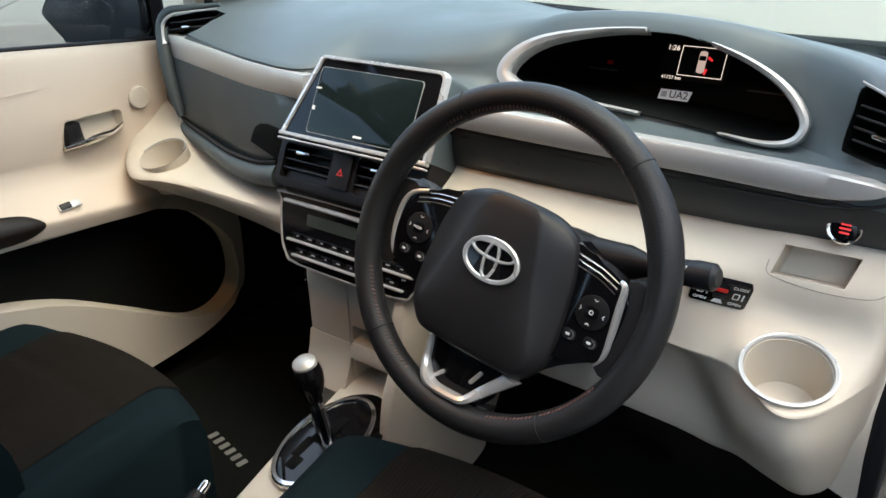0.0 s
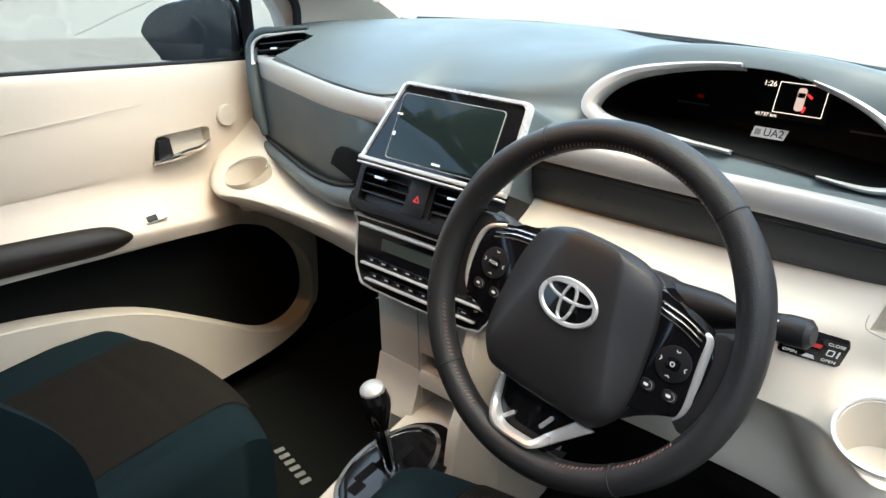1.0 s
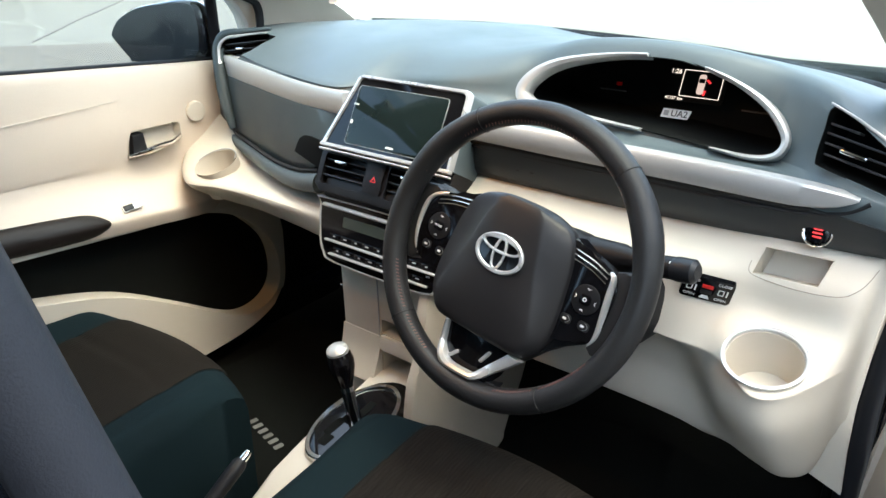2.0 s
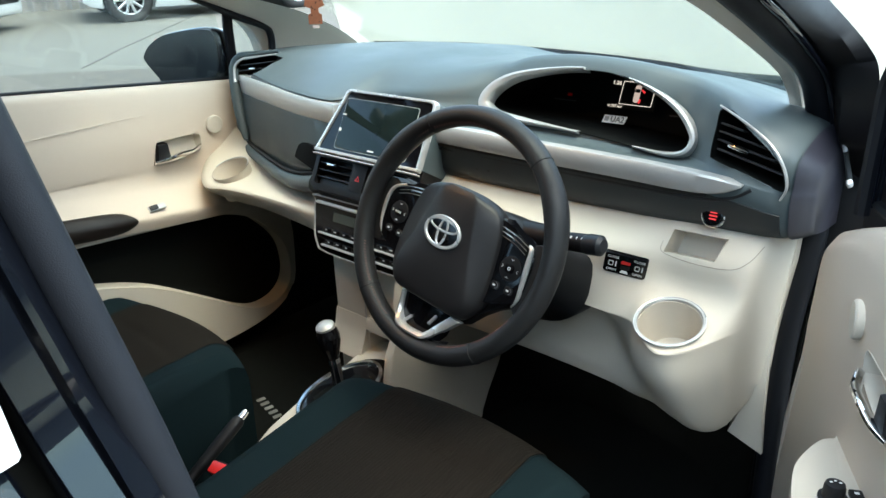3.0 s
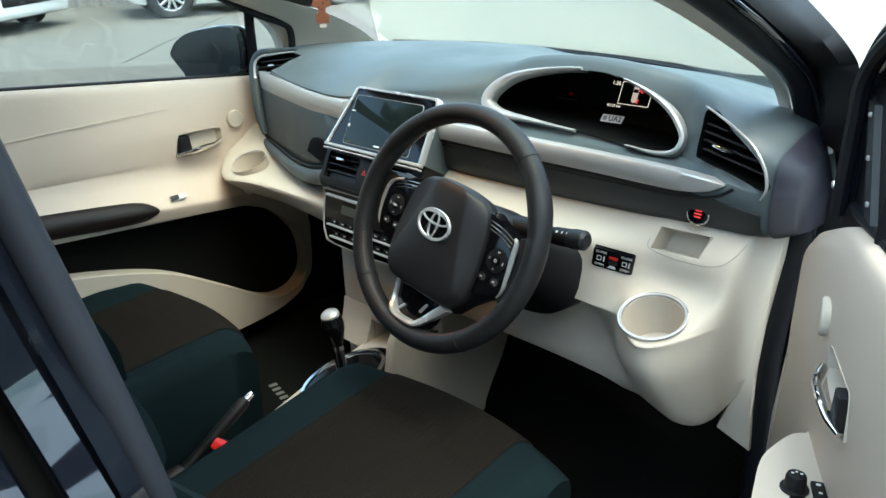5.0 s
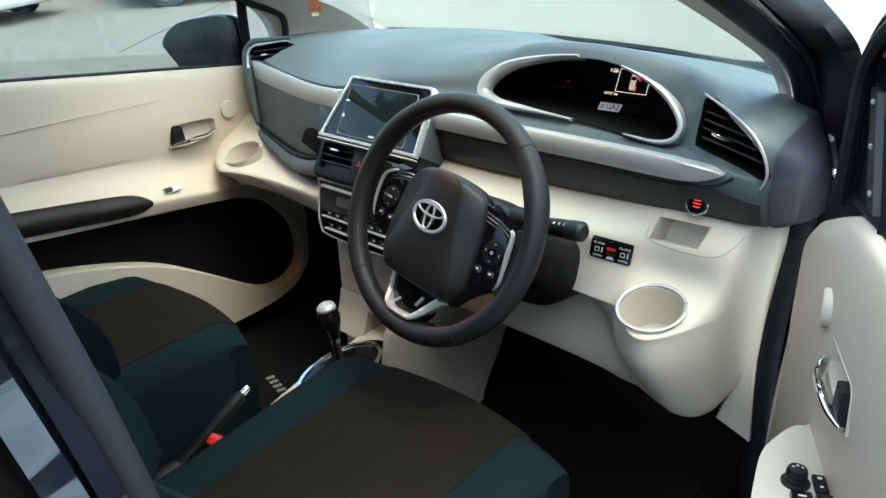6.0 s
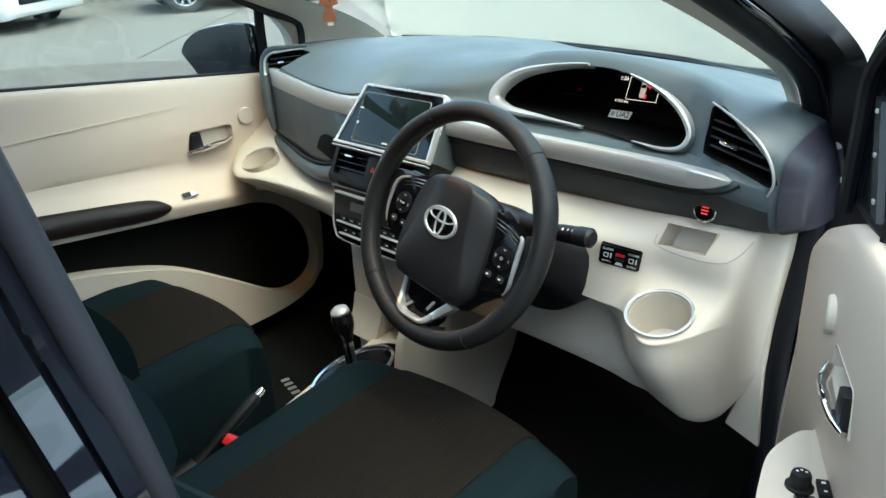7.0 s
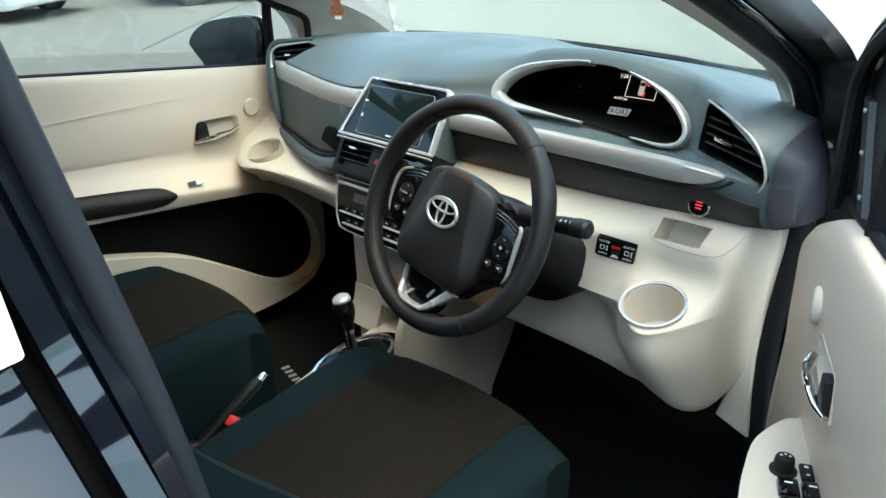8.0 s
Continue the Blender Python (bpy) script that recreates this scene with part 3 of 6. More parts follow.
# skin over the lid face, darkened to stand for its shade
lid = []
for r in rings:
    if -0.700 < r[0].x < -0.150:
        face = [p for p in r[24:30]]
        lid.append([p + Vector((0.001, -0.0045, 0.0)) for p in face] + [p + Vector((0, 0.006, 0.003)) for p in reversed(face)])
part("glovebox_lid", loft(lid), SHADED_LID_SLATE, dash, "slate glovebox lid with its shade painted in", angle=60)
mid_end = Vector((0.77, 0.39, 1.02))
part("end_cap", loft([[mid_end + (p - mid_end) * 1.035 + X * 0.002 for p in r] for r in rings if r[0].x > 0.768]), POD, dash, "charcoal end cap of the dashboard", angle=50)

# the instrument binnacle
B_POSE = basis((0.38, 0.366, 1.090), (1, -0.02, 0), (0, 0.37, 0.93))


def binnacle_outline(scale=1.0, n=48):
    base = [(-0.215, -0.02), (-0.205, 0.012), (-0.155, 0.043), (-0.055, 0.064), (0.035, 0.068), (0.085, 0.058), (0.135, 0.042), (0.178, 0.020), (0.205, -0.004), (0.219, -0.028),
            (0.210, -0.050), (0.178, -0.058), (0.120, -0.054), (0.010, -0.045), (-0.09, -0.040), (-0.175, -0.036)]
    return [(p.x * scale, p.y * scale) for p in curve([(a, b, 0) for a, b in base], 4, closed=True)]


hole = binnacle_outline(0.97)
B_LEVEL = B_POSE @ Matrix(((1, 0, 0, 0), (0, 1, -0.30, 0), (0, 0, 1, 0), (0, 0, 0, 1)))
tunnel = plate(hole, 0.30, B_LEVEL @ Matrix.Translation((0, 0, -0.17)))
R_POSE = basis((0.712, 0.285, 1.070), (1, -0.22, 0), (0, 0.12, 1))
r_vent = [(-0.058, 0.058), (-0.02, 0.042), (0.022, 0.018), (0.046, -0.006), (0.056, -0.030), (0.051, -0.038), (0.0, -0.027), (-0.056, -0.016), (-0.065, -0.008), (-0.063, 0.030)]
r_vent_fine = [(p.x, p.y) for p in curve([(a, b, 0) for a, b in r_vent], 4, closed=True)]
L_POSE = basis((-0.588, 0.362, 1.088), (1, 0.28, 0.10), (0, 0.30, 1))
l_vent = [(-0.062, -0.026), (-0.056, 0.006), (-0.035, 0.018), (0.072, 0.024), (0.064, 0.004), (0.045, -0.020), (0.0, -0.032), (-0.045, -0.034)]
l_vent_fine = [(p.x, p.y) for p in curve([(a, b, 0) for a, b in l_vent], 4, closed=True)]
carve(top_pad, tunnel, plate(r_vent_fine, 0.16, R_POSE @ Matrix.Translation((0, 0, -0.08))), plate(l_vent_fine, 0.20, L_POSE @ Matrix.Translation((0, 0, -0.06))))


def bowl(outline, depth, shrink, pose_m, wall=0.003, drop=0.0):
    """An open box behind an outline, with a wall."""
    rings = []
    for d, s in ((0.0, 1.0), (-depth, shrink)):
        rings.append([pose_m @ Vector((x * s, y * s + (drop if d else 0), d)) for x, y in outline])
    back = [pose_m @ Vector((x * (shrink + 0.02), y * (shrink + 0.04) + drop, -depth - wall)) for x, y in outline]
    rim = [pose_m @ Vector((x * 1.012, y * 1.03, 0.0)) for x, y in outline]
    bm = loft([rings[1], rings[0], rim, back], caps=True)
    return bm


cluster = part("instrument_binnacle", bowl(hole, 0.150, 0.97, B_LEVEL), PIT, dash, "deep black instrument binnacle")


def arc_trim(a, b, width, name):
    """A silver trim along the binnacle's outline from point a to point b, tapered at its ends."""
    o = binnacle_outline(1.0)
    idx = [(a + k) % len(o) for k in range(b - a + 1)]
    rings = []
    for j, i in enumerate(idx):
        p = Vector((*o[i], 0))
        q = Vector((*o[(i + 1) % len(o)], 0)) - Vector((*o[i - 1], 0))
        nrm = Vector((-q.y, q.x, 0)).normalized()
        if nrm.dot(p) < 0:
            nrm = -nrm
        t = j / (len(idx) - 1)
        w = width(t)
        rings.append([B_POSE @ v for v in (p - nrm * w * 0.7 + Z * 0.0, p - nrm * w * 0.5 + Z * 0.006, p + Z * 0.009, p + nrm * w * 0.4 + Z * 0.007, p + nrm * w * 0.6 - Z * 0.012, p - nrm * w * 0.6 - Z * 0.02)])
    return part(name, loft(rings), SILVER, cluster, "satin silver crescent trim")


def fat(t):
    return 0.005 + 0.015 * max(0.0, math.sin(math.pi * min(1, max(0, (t - 0.05) / 0.9)))) ** 1.5


def slim(t):
    return 0.0035 + 0.007 * math.sin(math.pi * t)


arc_trim(52, 78, lambda t: fat(1 - t), "crescent_trim")
arc_trim(20, 48, slim, "crescent_trim")
# display, lamp bars and the windowed sticker inside the binnacle
D_POSE = basis((0.412, 0.500, 1.095), (1, 0.0, 0), (0, 0.42, 0.93)) @ Matrix.Diagonal((1.0, 0.96, 1, 1))
display = part("display", plate(rounded(0.098, 0.062, 0.004), 0.002, D_POSE @ Matrix.Translation((0, 0, -0.004))), PIT, cluster, "dark trip display")
fr = rounded(0.066, 0.046, 0.001, 1)
part("display_frame", band([(x + 0.010, y) for x, y in fr], [(x * 0.972 + 0.010, y * 0.96) for x, y in fr], 0.0006, D_POSE), WHITE_GLOW, cluster, "thin glowing frame line")
part("car_symbol", plate([(0.010 + x, y) for x, y in rounded(0.0115, 0.034, 0.004)], 0.0006, D_POSE), DIM_GLOW, cluster, "glowing pale outline of a car seen from above")
part("car_symbol_window", plate([(0.010 + x, 0.006 + y) for x, y in rounded(0.010, 0.007, 0.0015)], 0.0004, D_POSE @ Matrix.Translation((0, 0, 0.0006))), SCREEN, cluster)
for dx, dy, a in ((0.021, 0.006, -35), (0.0175, -0.014, 12)):
    part("open_door_mark", plate(rounded(0.009, 0.0035, 0.001), 0.0006, D_POSE @ pose(dx, dy, 0, 0, 0, a if dy > 0 else 80)), RED_GLOW, cluster, "glowing red open-door mark")
lettering("1:26", 0.011, D_POSE @ pose(-0.036, 0.018, 0), WHITE_GLOW, cluster)
lettering("41737 km", 0.0075, D_POSE @ pose(-0.030, -0.028, 0), WHITE_GLOW, cluster)
S_POSE = basis((0.402, 0.455, 1.053), (1, 0.02, 0), (0, 0.55, 0.83)) @ Matrix.Diagonal((0.80, 0.85, 1, 1))
sticker = part("sticker", plate([(-0.030, -0.009), (0.026, -0.009), (0.030, 0.009), (-0.028, 0.009)], 0.0008, S_POSE), PAPER, cluster, "white paper sticker with three characters")
lettering("UA2", 0.0185, S_POSE @ pose(0.007, 0, 0.001), SEAM, cluster)
part("printed_block", plate(rounded(0.010, 0.010, 0.001), 0.0005, S_POSE @ pose(-0.020, 0, 0.0008)), GREY_INK, cluster)
for cx, w in ((0.275, 0.05), (0.525, 0.06)):
    part("lamp_bar", plate(rounded(w, 0.0025, 0.001), 0.001, basis((cx, 0.485, 1.072 if cx < 0.4 else 1.066), (1, 0, 0), (0, 0.4, 0.93))), DARK_AND_SHADED_SLATE, cluster, "thin grey gauge bar")
part("warning_lamp", plate(rounded(0.010, 0.006, 0.002), 0.001, basis((0.285, 0.487, 1.083), (1, 0, 0), (0, 0.4, 0.93))), RED_LENS, cluster, "small red warning lamp")


def vent(pose_m, outline, slats, name, depth, spans, tilt):
    """An air vent: a dark throat, slats, a thumb slider and a silver edge."""
    throat = part(name, bowl(outline, depth, 0.9, pose_m), PIT, dash, "black air vent")
    for (x0, x1, y) in spans:
        bm = rbox((x1 - x0, 0.003, 0.016), 0.001, ((x0 + x1) / 2, y, -0.012), Euler((radians(-12), 0, radians(tilt))).to_matrix())
        bmesh.ops.transform(bm, matrix=pose_m, verts=bm.verts)
        part("slat", bm, CHARCOAL, throat)
    return throat


v = vent(R_POSE, r_vent_fine, 4, "air_vent", 0.06, ((-0.060, -0.022, 0.034), (-0.062, 0.016, 0.019), (-0.062, 0.034, 0.005), (-0.060, 0.048, -0.010)), -9)
bm = rbox((0.034, 0.006, 0.010), 0.0025, (-0.022, 0.0065, -0.002), Euler((0, 0, radians(-9))).to_matrix())
bmesh.ops.transform(bm, matrix=R_POSE, verts=bm.verts)
part("slider", bm, CHROME, v, "chrome thumb slider")
edge = curve([R_POSE @ Vector((x, y, 0.002)) for x, y in ((-0.062, 0.064), (-0.02, 0.047), (0.026, 0.022), (0.052, -0.006), (0.062, -0.032), (0.056, -0.052))], 5)
part("vent_trim", tube(edge, [0.0012 + 0.0012 * math.sin(math.pi * (k + 1) / (len(edge) + 1)) for k in range(len(edge))], 8), SILVER, v, "slim satin silver edge")
v = vent(L_POSE, l_vent_fine, 3, "air_vent", 0.05, ((-0.050, 0.062, 0.008), (-0.056, 0.054, -0.006), (-0.052, 0.038, -0.020)), 2)
bm = rbox((0.022, 0.005, 0.008), 0.002, (-0.005, -0.004, -0.002))
bmesh.ops.transform(bm, matrix=L_POSE, verts=bm.verts)
part("slider", bm, CHROME, v, "chrome thumb slider")
cap = curve([L_POSE @ Vector((x, y, -0.008)) for x, y in ((-0.036, -0.185), (-0.050, -0.142), (-0.061, -0.095), (-0.069, -0.045), (-0.071, 0.006), (-0.050, 0.030), (0.0, 0.034), (0.075, 0.036))], 5)
part("vent_cap", tube(cap, [0.004 + 0.012 * math.sin(math.pi * min(1, (k + 1) / len(cap)) ** 0.75) for k in range(len(cap))], 12), SHADED_LID_SLATE, v, "dark slate end of the dashboard round the vent")
edge = curve([L_POSE @ Vector((x, y, 0.001)) for x, y in ((-0.061, -0.036), (-0.064, -0.024), (-0.062, 0.006), (-0.038, 0.022), (0.0, 0.025), (0.072, 0.028))], 5)
part("vent_trim", tube(edge, [0.0055 * (1 - 0.8 * k / len(edge)) for k in range(len(edge))], 8), SILVER, v, "satin silver edge")


def strip_ring(x, y, z0, z1):
    h = z1 - z0
    return [(x, y + 0.02, z0 + 0.002), (x, y - 0.004, z0), (x, y - 0.0066, z0 + h * 0.1), (x, y - 0.0072, z0 + h * 0.5), (x, y - 0.0066, z0 + h * 0.9), (x, y - 0.004, z1), (x, y + 0.02, z1 - 0.002)]


keys = [(-0.712, 0.392, 1.030, 1.052), (-0.695, 0.372, 1.022, 1.062), (-0.60, 0.341, 1.019, 1.067), (-0.45, 0.300, 1.018, 1.066), (-0.28, 0.257, 1.018, 1.063), (-0.14, 0.243, 1.018, 1.060)]
lines = [curve([strip_ring(*k)[j] for k in keys], 6) for j in range(7)]
part("silver_strip", loft([[ln[i] for ln in lines] for i in range(len(lines[0]))]), SILVER, dash, "satin silver strip above the glovebox")
keys = [(0.13, 0.264, 1.013, 1.047), (0.30, 0.262, 1.012, 1.046), (0.50, 0.262, 1.011, 1.044), (0.60, 0.262, 1.0095, 1.0420), (0.65, 0.262, 1.0105, 1.0400), (0.685, 0.262, 1.0165, 1.0370), (0.704, 0.263, 1.0245, 1.0340), (0.712, 0.264, 1.0295, 1.0325)]
lines = [curve([strip_ring(*k)[j] for k in keys], 6) for j in range(7)]
part("silver_strip", loft([[ln[i] for ln in lines] for i in range(len(lines[0]))]), SILVER, dash, "satin silver strip in front of the driver")
# stitched ridge under the strip and the glovebox line
# dark tube drawn in for the strip's shadow
part("strip_shadow_line", tube(curve([(0.13, 0.2645, 1.008), (0.4, 0.2645, 1.007), (0.60, 0.2640, 1.005), (0.66, 0.2640, 1.007)], 6), 0.0026, 8), SEAM, dash, "shadow line painted dark under the silver strip")
part("ridge", tube(curve([(0.13, 0.269, 0.999), (0.4, 0.269, 0.998), (0.60, 0.268, 0.997), (0.66, 0.268, 1.000), (0.70, 0.267, 1.010), (0.724, 0.268, 1.026)], 6), 0.003, 8), CHARCOAL, dash)
lip = curve([(-0.712, 0.395, 0.915), (-0.67, 0.360, 0.893), (-0.60, 0.328, 0.876), (-0.50, 0.300, 0.866), (-0.38, 0.262, 0.864), (-0.28, 0.236, 0.872), (-0.20, 0.220, 0.890)], 5)
LATCH = basis((-0.226, 0.2235, 0.948), (0.983, -0.18, -0.02), (0, 0.16, 0.98))
part("glovebox_latch", plate([(-0.050, -0.021), (-0.043, -0.004), (-0.034, 0.010), (-0.020, 0.018), (0.0, 0.021), (0.052, 0.020), (0.052, -0.034), (0.020, -0.030)], 0.005, LATCH, 0.002), PIT, dash, "black latch recess of the glovebox")
part("glovebox_lip", loft([[p + Vector((0, (0.012 + 0.012 * k / len(lip)) * math.cos(a), (0.011 + 0.012 * k / len(lip)) * math.sin(a) - 0.009 * k / len(lip))) for a in (2 * math.pi * q / 14 for q in range(14))] for k, p in enumerate(lip)]), SLATE, dash, "slate-grey lip under the glovebox lid", angle=60)
part("glovebox_line", tube([p + Vector((0, -0.001 - 0.004 * k / len(lip), 0.0165)) for k, p in enumerate(lip)], 0.0045, 6), SEAM, dash, "dark gap line of the glovebox lid")
part("glovebox_latch", rbox((0.07, 0.014, 0.030), 0.008, (-0.225, 0.232, 0.912), Euler((0, 0, radians(-14))).to_matrix()), PIT, dash, "black glovebox latch recess")
part("switch_blank", rbox((0.07, 0.006, 0.016), 0.002, (0.235, 0.274, 0.975)), BLACK, dash, "row of small black switches")
for dx in (-0.015, 0.012):
    part("switch", rbox((0.010, 0.006, 0.008), 0.002, (0.235 + dx, 0.271, 0.975)), CHARCOAL, dash)
# start button
P = basis((0.672, 0.279, 0.973), (1, -0.03, 0), (0, 0.25, 1))
bt = part("start_button", plate(ellipse(0.0150, 0.0150), 0.008, P, 0.003), PIANO, dash, "round black start button with red marks")
part("start_ring", tube([P @ Vector((*q, 0.004)) for q in ellipse(0.0165, 0.0165)], 0.0026, 8, closed=True), CHROME, bt, "chrome ring")
for k in (0.005, 0.0, -0.005):
    part("start_mark", plate(rounded(0.011 if k else 0.0125, 0.0024, 0.0008), 0.0005, P @ pose(0.001, k, 0.008)), RED_GLOW, bt)

# beige lower panels
low = [
    st(0.130, (0.33, 0.955), (0.290, 0.948), (0.265, 0.930), (0.225, 0.905), (0.205, 0.86), (0.215, 0.82), (0.235, 0.78), (0.245, 0.72), (0.25, 0.64), (0.34, 0.62)),
    st(0.250, (0.33, 0.955), (0.290, 0.945), (0.262, 0.930), (0.220, 0.906), (0.205, 0.86), (0.206, 0.805), (0.245, 0.785), (0.262, 0.71), (0.266, 0.630), (0.34, 0.615)),
    st(0.400, (0.33, 0.955), (0.290, 0.943), (0.260, 0.930), (0.216, 0.906), (0.205, 0.86), (0.206, 0.805), (0.245, 0.785), (0.262, 0.71), (0.266, 0.630), (0.34, 0.615)),
    st(0.520, (0.33, 0.955), (0.292, 0.943), (0.262, 0.930), (0.217, 0.908), (0.214, 0.87), (0.202, 0.80), (0.240, 0.772), (0.258, 0.71), (0.264, 0.627), (0.34, 0.612)),
    st(0.575, (0.33, 0.955), (0.294, 0.945), (0.272, 0.935), (0.236, 0.905), (0.230, 0.86), (0.200, 0.80), (0.215, 0.745), (0.245, 0.69), (0.260, 0.622), (0.34, 0.612)),
    st(0.610, (0.33, 0.957), (0.294, 0.948), (0.276, 0.938), (0.252, 0.902), (0.241, 0.853), (0.165, 0.813), (0.168, 0.745), (0.210, 0.69), (0.258, 0.622), (0.34, 0.612)),
    st(0.660, (0.33, 0.957), (0.296, 0.950), (0.278, 0.940), (0.252, 0.902), (0.244, 0.846), (0.128, 0.803), (0.138, 0.745), (0.185, 0.68), (0.248, 0.616), (0.34, 0.608)),
    st(0.700, (0.33, 0.957), (0.298, 0.950), (0.280, 0.941), (0.254, 0.905), (0.245, 0.850), (0.146, 0.808), (0.150, 0.745), (0.190, 0.675), (0.245, 0.610), (0.34, 0.605)),
    st(0.735, (0.335, 0.957), (0.305, 0.950), (0.285, 0.942), (0.262, 0.910), (0.245, 0.860), (0.222, 0.815), (0.222, 0.745), (0.240, 0.68), (0.275, 0.615), (0.35, 0.605)),
    st(0.746, (0.36, 0.960), (0.340, 0.955), (0.325, 0.945), (0.310, 0.910), (0.300, 0.860), (0.292, 0.810), (0.296, 0.745), (0.310, 0.69), (0.328, 0.655), (0.36, 0.64)),
    st(0.754, (0.40, 0.962), (0.390, 0.957), (0.380, 0.945), (0.370, 0.910), (0.365, 0.860), (0.360, 0.810), (0.358, 0.745), (0.358, 0.70), (0.362, 0.66), (0.40, 0.65)),
]
low = [(x, (*p[:5], tuple(a + (b - a) * 0.86 for a, b in zip(p[4], p[5])), p[5], tuple(a + (b - a) * 0.18 for a, b in zip(p[5], p[6])), *p[6:])) for x, p in low]
rings = profile_loft(low, 5, 4)
for r in rings:
    for p in r:  # the outer edge leans out towards the top
        p.x += 0.07 * (p.z - 0.76) * max(0.0, min(1.0, (p.x - 0.70) / 0.05))
    r.append(Vector((r[0].x, 0.42, 0.66)))
    r.append(Vector((r[0].x, 0.42, 0.955)))
knee = part("knee_panel", loft(rings), BEIGE, dash, "beige lower panel in front of the driver", angle=60)
CUP = basis((0.657, 0.184, 0.827), (1, 0.0, 0), (0, 0.95, 0.31))
pocket = [(p.x, p.y) for p in curve([(a, b, 0) for a, b in ((-0.040, 0.018), (0.042, 0.020), (0.032, -0.018), (-0.049, -0.020))], 1, closed=True)]
K_POSE = basis((0.656, 0.264, 0.924), (1, 0.0, 0), (0, 0.40, 1))
carve(knee, plate(ellipse(0.047, 0.047, 40), 0.2, CUP @ Matrix.Translation((0, 0, -0.075))), plate(pocket, 0.12, K_POSE @ Matrix.Translation((0, 0, -0.05))))
cup = part("cup_holder", bowl(ellipse(0.047, 0.047, 40), 0.075, 0.86, CUP @ Matrix.Translation((0, 0, -0.004))), BEIGE, knee, "beige cup holder well")
part("cup_ring", band(ellipse(0.0530, 0.0530, 48), ellipse(0.0480, 0.0480, 48), 0.004, CUP @ Matrix.Translation((0, 0, -0.002))), SILVER, cup, "satin silver ring")
part("cup_ring_edge", tube([CUP @ Vector((*q, 0.0015)) for q in ellipse(0.0528, 0.0528, 48)], 0.0012, 8, closed=True), POLISHED, cup, "bright outer edge of the ring")
part("coin_tray", bowl(pocket, 0.045, 0.92, K_POSE @ Matrix.Translation((0, 0, 0.002))), BEIGE, knee, "open beige coin tray")
skin = BVHTree.FromPolygons([v.co for v in knee.data.vertices], [p.vertices[:] for p in knee.data.polygons])
gap = [skin.ray_cast(Vector((p.x, 0.15, p.z)), Vector((0, 1, 0)))[0] for p in curve([(0.602, 0, 0.921), (0.607, 0, 0.905), (0.654, 0, 0.899), (0.711, 0, 0.902), (0.736, 0, 0.917), (0.748, 0, 0.938)], 6)]
part("tray_line", tube([p for p in gap if p], 0.0006, 6), LINE, knee, "fine gap line round the tray panel")
# sliding-door switch block
W = basis((0.561, 0.2205, 0.884), (0.060, 0.022, -0.010), (0.003, -0.010, 0.034))
blk = part("switch_block", plate(rounded(0.068, 0.040, 0.004), 0.008, W @ Matrix.Translation((0, 0, -0.003)), 0.002), PIANO, dash, "black sliding-door switch block with white lettering")
for sx in (-0.021, 0.021):
    lettering("CLOSE", 0.0062, W @ pose(sx, 0.0135, 0.0052), WHITE_INK, blk)
    lettering("OPEN", 0.0062, W @ pose(sx, -0.0135, 0.0052), WHITE_INK, blk)
    part("door_symbol", band(rounded(0.008, 0.010, 0.001, 1), rounded(0.0055, 0.0075, 0.0008, 1), 0.0004, W @ pose(sx - 0.002, 0.0, 0.005)), WHITE_INK, blk)
    part("door_symbol", plate(rounded(0.002, 0.011, 0.0005, 1), 0.0004, W @ pose(sx + 0.006, 0.0, 0.005)), WHITE_INK, blk)
part("off_switch", plate(rounded(0.015, 0.006, 0.001), 0.002, W @ pose(0, 0.006, 0.004), 0.0005), RED, blk, "small red rocker switch")
part("rocker", plate(rounded(0.015, 0.007, 0.001), 0.002, W @ pose(0, -0.004, 0.004), 0.0005), CHARCOAL, blk)
part("car_symbol", plate([(-0.007, -0.003), (0.007, -0.003), (0.004, 0.003), (-0.004, 0.003)], 0.0004, W @ pose(0, -0.0135, 0.005)), WHITE_INK, blk)

